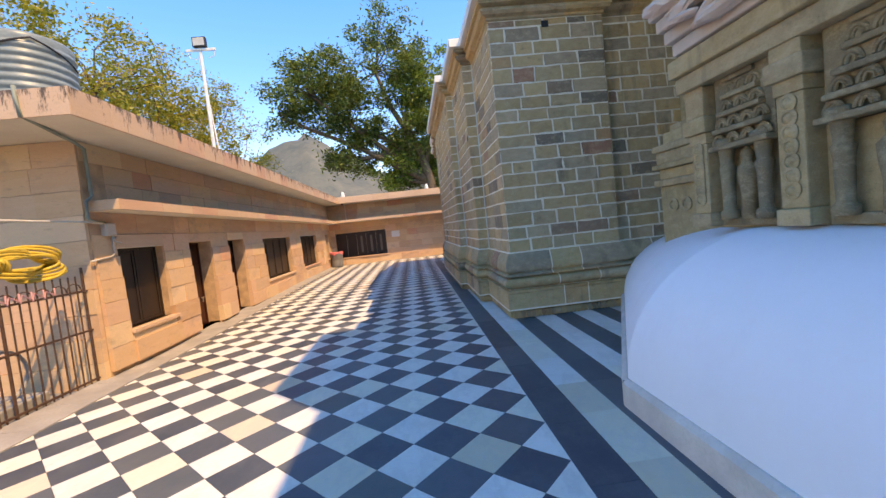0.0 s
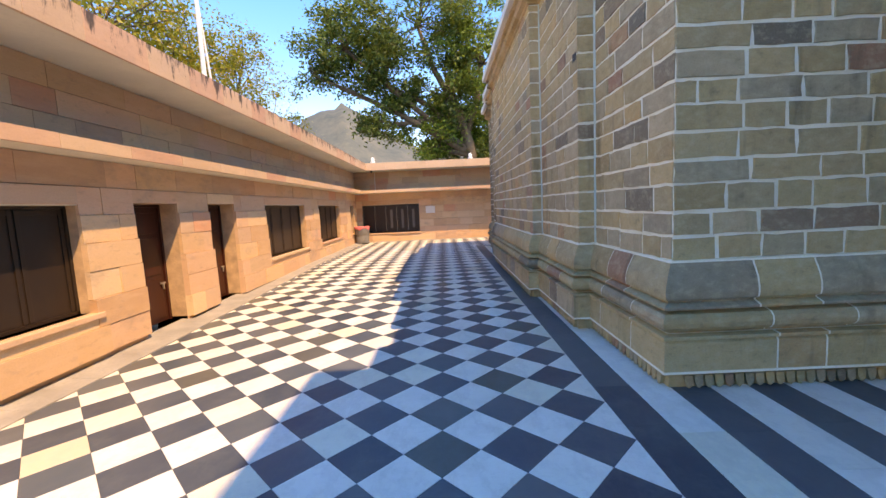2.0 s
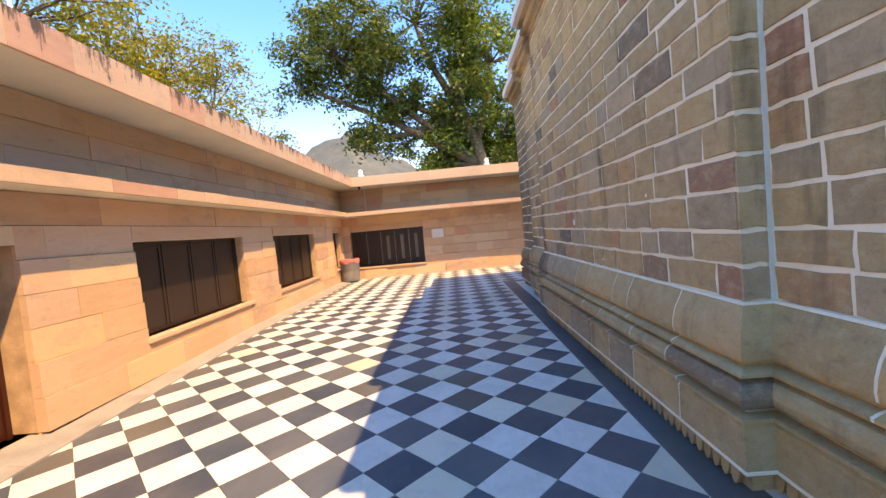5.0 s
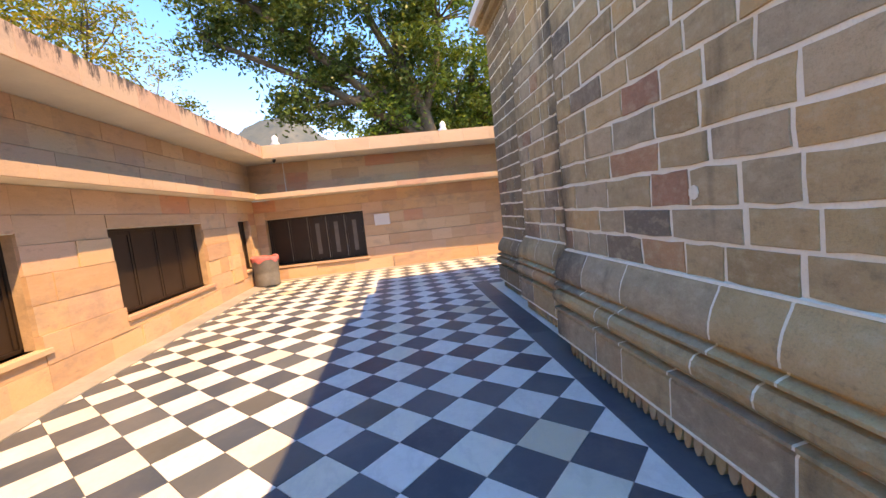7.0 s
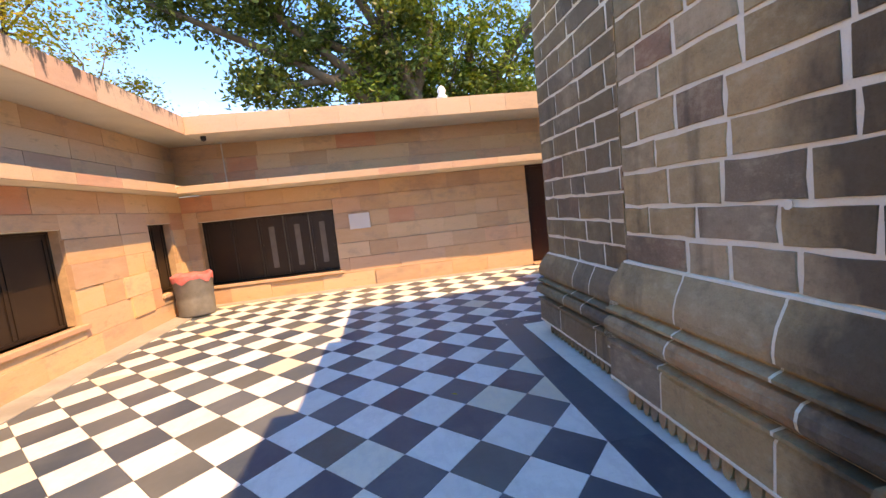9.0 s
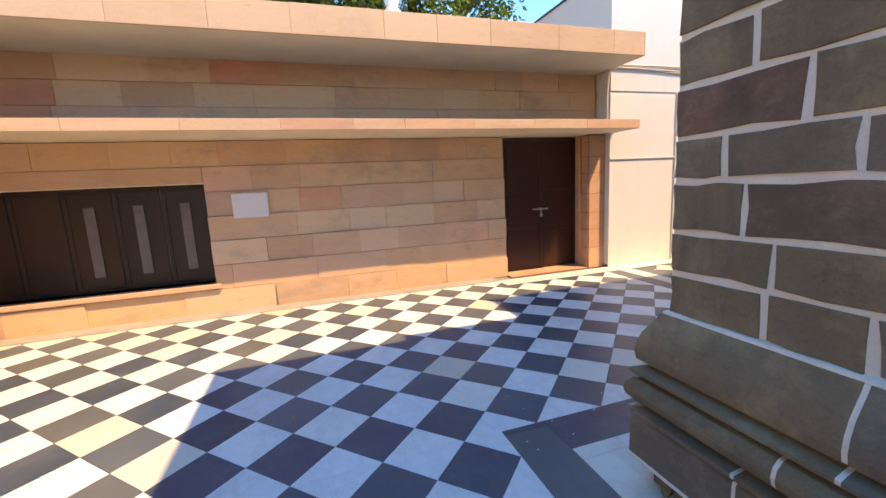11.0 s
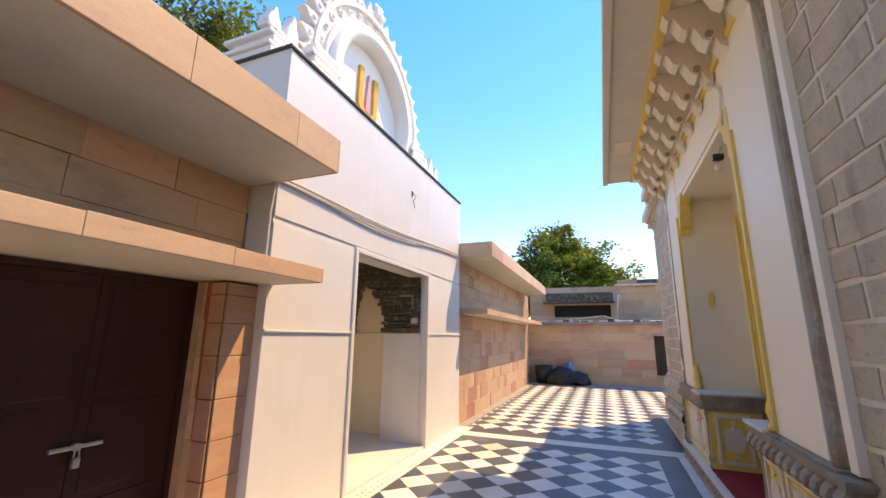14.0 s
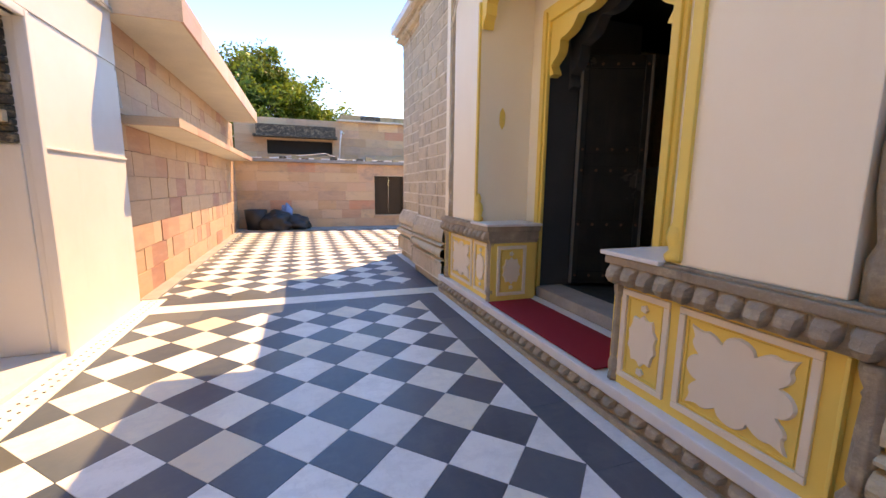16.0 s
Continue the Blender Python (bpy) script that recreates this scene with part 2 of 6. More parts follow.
def painted(name, colour, dirt_colour, amount, rough=0.6, streaks=True):
    m = Nodes(name)
    pos = m.world_pos()
    a = m.noise(1.1, 6, 0.65, pos)
    s = m.noise(2.4, 5, 0.7, m.stretch(pos, (1.8, 1.8, 0.22)))
    g = m.noise(120, 2, 0.6, pos)
    c = m.mix(m.grey(a, 0.42, 0.72, 0, amount), colour, dirt_colour)
    if streaks:
        c = m.mix(m.grey(s, 0.55, 0.75, 0, amount), c, dirt_colour)
    m.bump(m.mix(0.5, g, a), 0.05, 0.006)
    return m.finish(c, m.grey(a, 0.3, 0.7, rough * 0.9, min(1.0, rough * 1.15)), 0, 0.4)


WHITE_CLAD = painted("white_marble_cladding", (0.68, 0.67, 0.645), (0.57, 0.545, 0.49), 0.35, 0.45)
WHITE_PAINT = painted("white_paint", (0.78, 0.77, 0.74), (0.60, 0.58, 0.53), 0.35, 0.6)
WHITE_WASH = painted("blueish_whitewash", (0.82, 0.83, 0.86), (0.72, 0.73, 0.77), 0.35, 0.75)
CREAM_WALL = painted("cream_wall_paint", (0.90, 0.80, 0.62), (0.83, 0.71, 0.53), 0.3, 0.5)
YELLOW = painted("yellow_paint", (0.86, 0.60, 0.15), (0.70, 0.47, 0.13), 0.45, 0.5)
PANEL_CREAM = painted("cream_relief_paint", (0.78, 0.67, 0.52), (0.64, 0.53, 0.40), 0.4, 0.55)
SILL_WHITE = painted("white_marble_ledge", (0.70, 0.68, 0.65), (0.50, 0.47, 0.42), 0.4, 0.35)
BROWN_TRIM = temple_stone("brown_frieze_stone", [(0.0, (0.34, 0.255, 0.18)), (1.0, (0.40, 0.305, 0.22))], True, 0.5)
WOOD_DARK = painted("dark_red_brown_door_paint", (0.052, 0.013, 0.008), (0.020, 0.007, 0.005), 0.7, 0.34)
SHUTTER = painted("dark_brown_shutter_paint", (0.030, 0.018, 0.012), (0.014, 0.009, 0.007), 0.7, 0.38)
BLACK_DOOR = painted("black_studded_door", (0.020, 0.020, 0.020), (0.05, 0.047, 0.042), 0.6, 0.25)
WORN_EDGE = painted("worn_grey_door_edge", (0.16, 0.155, 0.145), (0.06, 0.058, 0.055), 0.7, 0.45)
JAMB_GREY = painted("grey_black_jamb", (0.060, 0.060, 0.062), (0.035, 0.035, 0.036), 0.5, 0.5)
# near-black base colour stands in for the shade inside unlit rooms
DARK_ROOM = plain("painted_dark_interior", (0.03, 0.028, 0.026), 0.9)
STEEL = plain("galvanised_steel", (0.55, 0.55, 0.54), 0.35, 0.9, 0.1, 20, 0.02)
RUSTY = plain("rusty_brown_iron", (0.10, 0.052, 0.035), 0.65, 0.3, 0.35, 25, 0.15)
PVC_GREY = plain("grey_plastic_pipe", (0.50, 0.47, 0.42), 0.5)
PVC_WHITE = plain("white_plastic", (0.66, 0.64, 0.60), 0.45)
HOSE = plain("yellow_hose", (0.62, 0.42, 0.07), 0.4, 0, 0.15, 14)
TANK = plain("grey_green_plastic_tank", (0.20, 0.245, 0.235), 0.35, 0, 0.25, 3, 0.05)
RUBBER = plain("black_rubber", (0.022, 0.022, 0.023), 0.55)
BIN_GREY = plain("grey_bin_plastic", (0.17, 0.165, 0.155), 0.65, 0, 0.2, 8)
PINK_CLOTH = plain("pink_cloth", (0.60, 0.16, 0.16), 0.9, 0, 0.25, 18, 0.3)
CARPET = plain("red_carpet", (0.36, 0.012, 0.022), 0.95, 0, 0.12, 160, 0.5)
ORANGE = plain("orange_paint", (0.75, 0.36, 0.03), 0.5)
ROSE = plain("rose_pink_paint", (0.66, 0.32, 0.34), 0.6, 0, 0.15)
BLUE_BAG = plain("blue_plastic", (0.08, 0.22, 0.42), 0.4)
GREEN_PIPE = plain("green_grey_pipe", (0.20, 0.24, 0.20), 0.5)
# grey that imitates faint reflections in the north window
GLASS_REFLECTION = plain("reflection_grey_glass", (0.14, 0.13, 0.12), 0.2)
GLASS_LAMP = plain("lamp_glass", (0.45, 0.46, 0.42), 0.15, 0, 0.1)
GROUND = plain("dry_earth", (0.20, 0.16, 0.11), 0.95, 0, 0.25, 0.4, 0.2)
HILL = Nodes("hazy_hillside")
_h = HILL.noise(0.05, 9, 0.75)
HILL = HILL.finish(HILL.mix(HILL.grey(_h, 0.35, 0.65), (0.075, 0.100, 0.100), (0.145, 0.150, 0.130)), 0.95, 0, 0.1)


def foliage(name, stops):
    m = Nodes(name)
    r = m.t.nodes.new("ShaderNodeNewGeometry").outputs["Random Per Island"]
    c = m.ramp(r, stops)
    m.put(m.b.inputs["Base Color"], c)
    m.b.inputs["Roughness"].default_value = 0.45
    m.b.inputs["Specular IOR Level"].default_value = 0.4
    tr = m.n("ShaderNodeBsdfTranslucent")
    m.put(tr.inputs[0], m.mix(0.4, c, (0.30, 0.30, 0.03)))
    mx = m.n("ShaderNodeMixShader", Fac=0.35)
    m.t.links.new(m.b.outputs[0], mx.inputs[1])
    m.t.links.new(tr.outputs[0], mx.inputs[2])
    m.t.links.new(mx.outputs[0], m.t.nodes["Material Output"].inputs[0])
    return m.m


LEAF_DARK = foliage("dark_green_leaves", [(0.0, (0.022, 0.052, 0.012)), (0.45, (0.055, 0.11, 0.022)), (0.75, (0.10, 0.17, 0.035)), (1.0, (0.20, 0.25, 0.06))])
LEAF_YELLOW = foliage("yellow_green_leaves", [(0.0, (0.12, 0.17, 0.022)), (0.4, (0.24, 0.25, 0.03)), (0.8, (0.36, 0.29, 0.03)), (1.0, (0.40, 0.22, 0.02))])
LEAF_FRESH = foliage("fresh_green_leaves", [(0.0, (0.035, 0.085, 0.015)), (0.45, (0.09, 0.18, 0.025)), (0.8, (0.18, 0.28, 0.04)), (1.0, (0.28, 0.34, 0.06))])
BARK = plain("bark", (0.13, 0.095, 0.065), 0.9, 0, 0.3, 6, 0.5)

# ---------------------------------------------------------------- building helpers


def mesh_from(name, verts, faces, material, smooth=False):
    me = bpy.data.meshes.new(name)
    me.from_pydata([tuple(v) for v in verts], [], faces)
    me.update()
    if material is not None:
        me.materials.append(material)
    if smooth:
        for p in me.polygons:
            p.use_smooth = True
    return me


class Geo:
    """Collects vertices and faces of one mesh."""

    def __init__(self):
        self.v, self.f = [], []

    def add(self, verts, faces, m=None):
        o = len(self.v)
        self.v += [tuple(m @ Vector(p)) if m is not None else tuple(p) for p in verts]
        self.f += [tuple(i + o for i in f) for f in faces]
        return self

    def box(self, a, b, ch=0.0, m=None):
        a, b = Vector(a), Vector(b)
        lo = Vector((min(a[i], b[i]) for i in range(3)))
        hi = Vector((max(a[i], b[i]) for i in range(3)))
        if ch <= 0:
            vs = [(x, y, z) for z in (lo.z, hi.z) for y in (lo.y, hi.y) for x in (lo.x, hi.x)]
            fs = [(0, 2, 3, 1), (4, 5, 7, 6), (0, 1, 5, 4), (2, 6, 7, 3), (0, 4, 6, 2), (1, 3, 7, 5)]
            return self.add(vs, fs, m)
        ch = min(ch, 0.45 * min(hi - lo))
        bm = bmesh.new()
        bmesh.ops.create_cube(bm, size=1)
        for v in bm.verts:
            v.co = Vector(((lo[i] + hi[i]) / 2 + v.co[i] * (hi[i] - lo[i]) for i in range(3)))
        bmesh.ops.bevel(bm, geom=bm.edges[:], offset=ch, segments=2, profile=0.6, affect='EDGES')
        return self.bm(bm, m)

    def bm(self, bm, m=None):
        bm.verts.index_update()
        vs = [v.co.copy() for v in bm.verts]
        fs = [tuple(v.index for v in f.verts) for f in bm.faces]
        bm.free()
        return self.add(vs, fs, m)

    def lathe(self, profile, base=(0, 0, 0), seg=20, m=None, flute=0, depth=0.0):
        vs, fs, n = [], [], len(profile)
        for i in range(seg):
            a = 2 * math.pi * i / seg
            k = 1 - depth * (0.5 + 0.5 * math.cos(flute * a)) if flute else 1
            vs += [(base[0] + r * k * math.cos(a), base[1] + r * k * math.sin(a), base[2] + z) for r, z in profile]
        for i in range(seg):
            j = (i + 1) % seg
            fs += [(i * n + k, j * n + k, j * n + k + 1, i * n + k + 1) for k in range(n - 1)]
        fs.append(tuple(i * n for i in reversed(range(seg))))
        fs.append(tuple(i * n + n - 1 for i in range(seg)))
        return self.add(vs, fs, m)

    def tube(self, pts, r, seg=8, taper=None):
        pts = [Vector(p) for p in pts]
        vs, fs = [], []
        up = Vector((0.13, 0.21, 0.97))
        for i, p in enumerate(pts):
            d = (pts[min(i + 1, len(pts) - 1)] - pts[max(i - 1, 0)]).normalized()
            s = d.cross(up)
            s = s.normalized() if s.length > 1e-4 else Vector((1, 0, 0))
            u = s.cross(d)
            k = r if taper is None else r + (taper - r) * i / (len(pts) - 1)
            vs += [p + k * (math.cos(2 * math.pi * j / seg) * s + math.sin(2 * math.pi * j / seg) * u) for j in range(seg)]
        for i in range(len(pts) - 1):
            fs += [(i * seg + j, i * seg + (j + 1) % seg, (i + 1) * seg + (j + 1) % seg, (i + 1) * seg + j) for j in range(seg)]
        fs += [tuple(reversed(range(seg))), tuple((len(pts) - 1) * seg + j for j in range(seg))]
        return self.add(vs, fs)

    def prism(self, outline, depth, m=None, ch=0.0):
        """outline in local x, z; extruded along local -y to depth; front at y = 0."""
        n = len(outline)
        cx = sum(p[0] for p in outline) / n
        cz = sum(p[1] for p in outline) / n
        k = 1 - ch
        vs = [(x, depth, z) for x, z in outline]
        if ch > 0:
            vs += [(x, 0.012, z) for x, z in outline]
        vs += [(cx + (x - cx) * k, 0, cz + (z - cz) * k) for x, z in outline]
        fs = []
        for ring in range(len(vs) // n - 1):
            fs += [(ring * n + i, ring * n + (i + 1) % n, (ring + 1) * n + (i + 1) % n, (ring + 1) * n + i) for i in range(n)]
        fs += [tuple(reversed(range(n))), tuple(len(vs) - n + i for i in range(n))]
        return self.add(vs, fs, m)

    def mesh(self, name, material, smooth=False):
        return mesh_from(name, self.v, self.f, material, smooth)


def part(name, geo, material, parent=None, label="", smooth=False):
    me = geo if isinstance(geo, bpy.types.Mesh) else geo.mesh(name, material, smooth)
    ob = new(name, me)
    if parent is not None:
        ob.parent = parent
    if label:
        ob["label"] = label
    return ob


def structure(name, geo, material, label="", smooth=False):
    return tagged(part(name, geo, material, None, "", smooth), label, kind="structure")


def thing(name, label, category, at=(0, 0, 0), group=""):
    ob = new(name)
    ob.location = at
    ob.empty_display_size = 0.1
    return tagged(ob, label, category, group)


def ragged_plate(name, material, seed, j=0.018, depth=1.0, ch=(0.985, 0.965)):
    """A stone face 1 x 1 (local x, z), outward along local -y, thickness 1, with a ragged outline and a chamfer."""
    rnd = random.Random(seed)
    base = [(0, 0), (0.33, 0), (0.67, 0), (1, 0), (1, 0.5), (1, 1), (0.67, 1), (0.33, 1), (0, 1), (0, 0.5)]
    outline = [(x + rnd.uniform(-j, j) * 0.5, z + rnd.uniform(-j, j)) for x, z in base]
    n = len(outline)
    vs = [(x, 0.0, z) for x, z in outline] + [(x, -depth * 0.6, z) for x, z in outline]
    vs += [(0.5 + (x - 0.5) * ch[0], -depth, 0.5 + (z - 0.5) * ch[1]) for x, z in outline]
    fs = []
    for ring in (0, n):
        fs += [(ring + i, ring + (i + 1) % n, ring + n + (i + 1) % n, ring + n + i) for i in range(n)]
    fs.append(tuple(2 * n + i for i in range(n)))
    return vs, fs


def wall_frame(p, d, outward):
    """Matrix: local x along d, local z up, local -y outward; origin p."""
    d, o = Vector((*d, 0)).normalized(), Vector((*outward, 0)).normalized()
    m = Matrix.Identity(4)
    for i in range(3):
        m[i][0], m[i][1], m[i][2] = d[i], -o[i], (0, 0, 1)[i]
    m.translation = p
    return m


PLATES = {}


def plates_for(material, name, j, n=6):
    key = (material.name, name, j)
    if key not in PLATES:
        geos = [ragged_plate(name, material, 11 * k + 3, j, 1.0, (0.9985, 0.992) if j < 0.01 else (0.985, 0.965)) for k in range(n)]
        PLATES[key] = (geos, [mesh_from(name, v, f, material) for v, f in geos])
    return PLATES[key]


class Masonry:
    """Lays pieces on one wall; the first ones stay objects, the rest join one mesh."""

    def __init__(self, parent, name, material, near, j=0.018, limit=295):
        self.parent, self.name, self.material, self.near, self.limit = parent, name, material, near, limit
        self.geos, self.meshes = plates_for(material, name, j)
        self.rest, self.count, self.todo = Geo(), 0, []
        self.rnd = random.Random(len(name) + int(near[0] * 10) + int(near[1] * 7))

    def lay(self, frame_m, x, z, length, height, proud):
        m = frame_m @ Matrix.Translation((x, 0, z)) @ Matrix.Diagonal((length, proud, height, 1))
        if self.rnd.random() < 0.5:
            m = m @ Matrix.Translation((0.5, 0, 0.5)) @ Matrix.Rotation(math.pi, 4, 'Y') @ Matrix.Translation((-0.5, 0, -0.5))
        self.todo.append((m, self.rnd.randrange(len(self.meshes))))

    def done(self):
        c = Vector(self.near)
        self.todo.sort(key=lambda q: (q[0] @ Vector((0.5, 0, 0.5)) - c).length)
        for m, k in self.todo[:self.limit]:
            ob = new(self.name, self.meshes[k])
            ob.parent = self.parent
            ob.matrix_basis = m
        for m, k in self.todo[self.limit:]:
            self.rest.add(*self.geos[k], m)
        if self.rest.v:
            ob = part(self.name + "_field", self.rest, self.material, self.parent)
            ob["kind"] = "stuff"


def course(mason, fm, length, z, height, gap, proud, lo, hi, holes=(), start=0.0, stop=None):
    """One course of stones along a wall, leaving out the holes (x0, x1)."""
    stop = length if stop is None else stop
    runs, x = [], start
    for a, b in sorted(holes):
        if a > x:
            runs.append((x, min(a, stop)))
        x = max(x, b)
    if x < stop:
        runs.append((x, stop))
    for a, b in runs:
        cuts, c = [a], a + mason.rnd.uniform(lo * 0.5, hi)
        while c < b - lo * 0.6:
            cuts.append(c)
            c += mason.rnd.uniform(lo, hi)
        cuts.append(b)
        for p, q in zip(cuts, cuts[1:]):
            if q - p > 0.03:
                tight = gap if gap > 0.01 else 0.0008
                mason.lay(fm, p + tight / 2, z + gap / 2, q - p - tight, height - gap, proud * mason.rnd.uniform(0.75, 1.2))

# ---------------------------------------------------------------- floor
D = 0.462            # diagonal of a floor tile
H2 = D / 2
X_BAND, Y_BAND = 0.77, 16.445
X_WEST = -3.72


def fz(x, y):
    """The court falls gently to the west gutter in its southern part."""
    return -0.022 * max(0.0, X_BAND - x) * min(1.0, max(0.0, (13 - y) / 6))


def clip(poly, zone):
    x0, x1, y0, y1 = zone
    for axis, bound, keep_less in ((0, x0, False), (0, x1, True), (1, y0, False), (1, y1, True)):
        out = []
        for i, p in enumerate(poly):
            q = poly[(i + 1) % len(poly)]
            pin = p[axis] <= bound if keep_less else p[axis] >= bound
            qin = q[axis] <= bound if keep_less else q[axis] >= bound
            if pin:
                out.append(p)
            if pin != qin:
                k = (bound - p[axis]) / (q[axis] - p[axis])
                out.append((p[0] + k * (q[0] - p[0]), p[1] + k * (q[1] - p[1])))
        poly = out
        if len(poly) < 3:
            return []
    return poly


def area(poly):
    return abs(sum(p[0] * q[1] - q[0] * p[1] for p, q in zip(poly, poly[1:] + poly[:1]))) / 2


floor = structure("floor", Geo().box((-8, -8, -0.5), (30, 34, -0.16)), GROUT, "chequered white marble and dark slate court floor")
bed = Geo()
NX, NY = 12, 60
for i in range(NX + 1):
    for j in range(NY + 1):
        x, y = -4.3 + i * (5.4 / NX), -7 + j * (27.2 / NY)
        bed.v.append((x, y, fz(x, y) - 0.011))
bed.f = [(i * (NY + 1) + j, (i + 1) * (NY + 1) + j, (i + 1) * (NY + 1) + j + 1, i * (NY + 1) + j + 1) for i in range(NX) for j in range(NY)]
part("bed", bed, GROUT, floor)
part("bed", Geo().box((1.1, -7, -0.15), (18.2, 20.2, -0.010)), GROUT, floor)


def tile_mesh(name, material):
    h = H2 - 0.0016
    ring = [(h, 0), (0, h), (-h, 0), (0, -h)]
    vs = [(x, y, -0.012) for x, y in ring] + [(x, y, -0.001) for x, y in ring] + [(x * 0.993, y * 0.993, 0) for x, y in ring]
    fs = [(8, 9, 10, 11)]
    for r in (0, 4):
        fs += [(r + i, r + (i + 1) % 4, r + 4 + (i + 1) % 4, r + 4 + i) for i in range(4)]
    return mesh_from(name, vs, fs, material)


tile_w, tile_d = tile_mesh("floor_tile", TILE_WHITE), tile_mesh("floor_tile", TILE_DARK)
cut = {0: Geo(), 1: Geo()}
whole = []


def lay_zone(zone, ox, oy):
    x0, x1, y0, y1 = zone
    for i in range(int((x0 - ox) / H2) - 2, int((x1 - ox) / H2) + 3):
        for j in range(int((y0 - oy) / H2) - 2, int((y1 - oy) / H2) + 3):
            if (i + j) % 2 == 0:
                continue
            cx, cy = ox + i * H2, oy + j * H2
            h = H2 - 0.0016
            full = [(cx + h, cy), (cx, cy + h), (cx - h, cy), (cx, cy - h)]
            poly = clip(full, zone)
            if len(poly) < 3 or area(poly) < 0.0012:
                continue
            white = 1 if i % 2 == 0 else 0
            if area(poly) > 0.98 * area(full):
                whole.append((cx, cy, white))
            else:
                n = len(poly)
                cut[white].add([(x, y, fz(x, y)) for x, y in poly] + [(x, y, fz(x, y) - 0.012) for x, y in poly],
                               [tuple(range(n))] + [(k, n + k, n + (k + 1) % n, (k + 1) % n) for k in range(n)])


lay_zone((X_WEST, X_BAND, -6.5, Y_BAND), X_BAND, 13.44)
lay_zone((X_WEST, 4.04, Y_BAND, 19.70), X_BAND, 13.44)
lay_zone((4.72, 8.45, Y_BAND, 19.45), X_BAND + 0.065, 13.44)
lay_zone((9.37, 17.0, 16.25, 19.55), X_BAND + 0.10, 13.44)
lay_zone((12.4, 17.0, 12.0, 16.25), X_BAND + 0.10, 13.44)
whole.sort(key=lambda q: min(math.hypot(q[0] + 0.3, max(0, abs(q[1] - 9) - 6.5)), math.hypot(q[0] - 3.2, q[1] - 17.6)))


def tile_matrix(cx, cy):
    z = fz(cx, cy)
    m = Matrix.Translation((cx, cy, z))
    m[2][0] = (fz(cx + 0.1, cy) - fz(cx - 0.1, cy)) / 0.2
    m[2][1] = (fz(cx, cy + 0.1) - fz(cx, cy - 0.1)) / 0.2
    return m


far_tiles = {0: Geo(), 1: Geo()}
for k, (cx, cy, white) in enumerate(whole):
    me = tile_w if white else tile_d
    if k < 560:
        m = tile_matrix(cx, cy)
        ob = new("floor_tile", me)
        ob.parent = floor
        ob.matrix_basis = Matrix.Translation(m.translation + Vector((0, 0, random.uniform(-0.0006, 0.0006)))) @ Matrix.Rotation(-m[2][0], 4, 'Y')
    else:
        far_tiles[white].add([v.co for v in me.vertices], [tuple(p.vertices) for p in me.polygons], tile_matrix(cx, cy))
for name, geos in (("cut_tiles", cut), ("tile_field", far_tiles)):
    for white in (0, 1):
        part(name, geos[white], TILE_WHITE if white else TILE_DARK, floor)["kind"] = "stuff"


def slab_run(x0, x1, y0, y1, step, material, along, z=0.0):
    """A border of long slabs with fine joints."""
    g, a = Geo(), (x0 if along == 'x' else y0)
    end = x1 if along == 'x' else y1
    while a < end - 1e-6:
        b = min(end, a + step * random.uniform(0.85, 1.15))
        if along == 'x':
            g.box((a + 0.001, y0 + 0.001, -0.02), (b - 0.001, y1 - 0.001, z))
        else:
            g.box((x0 + 0.001, a + 0.001, -0.02), (x1 - 0.001, b - 0.001, z))
        a = b
    ob = part("border", g, material, floor)
    ob["kind"] = "stuff"


slab_run(0.77, 1.05, -6.5, Y_BAND, 0.62, TILE_DARK, 'y')
slab_run(1.05, 1.33, -6.5, 16.165, 0.6, TILE_WHITE, 'y')
for k in range(9):
    slab_run(1.33 + 0.28 * k, 1.61 + 0.28 * k, -6.5, 5.5, 0.6, TILE_DARK if k % 2 == 0 else TILE_WHITE, 'y')
slab_run(1.05, 4.27, 16.165, Y_BAND, 0.62, TILE_DARK, 'x')
slab_run(4.49, 8.75, 16.165, Y_BAND, 0.62, TILE_DARK, 'x')
slab_run(1.33, 4.27, 15.7, 16.165, 0.6, TILE_WHITE, 'x')
slab_run(4.49, 12.4, 15.7, 16.165, 0.6, TILE_WHITE, 'x')
slab_run(9.05, 12.12, 15.97, 16.25, 0.6, TILE_DARK, 'x', 0.0015)
slab_run(12.12, 12.4, 12.0, 16.25, 0.6, TILE_DARK, 'y', 0.003)
for a, b in ((4.04, 8.45),):
    slab_run(a, a + 0.23, Y_BAND, 19.45, 0.62, TILE_DARK, 'y')
    slab_run(4.27, 4.49, 15.7, 19.45, 0.6, TILE_WHITE, 'y', 0.0015)
    slab_run(4.49, 4.72, Y_BAND, 19.45, 0.62, TILE_DARK, 'y')
slab_run(8.45, 8.75, Y_BAND, 19.45, 0.62, TILE_DARK, 'y')
slab_run(8.75, 9.05, 15.7, 19.45, 0.6, TILE_WHITE, 'y', 0.0015)
slab_run(9.05, 9.37, 16.25, 19.45, 0.62, TILE_DARK, 'y')
# drain strip of pierced white marble along the gate
slab_run(2.35, 9.4, 19.45, 19.72, 0.6, TILE_WHITE, 'x', 0.004)
holes = Geo()
for k in range(78):
    for r in range(2):
        x, y = 2.5 + 0.088 * k + 0.044 * r, 19.53 + 0.07 * r
        holes.lathe([(0.011, 0.0), (0.011, 0.0015)], (x, y, 0.0042), 8)
part("drain_holes", holes, RUBBER, floor)["kind"] = "stuff"
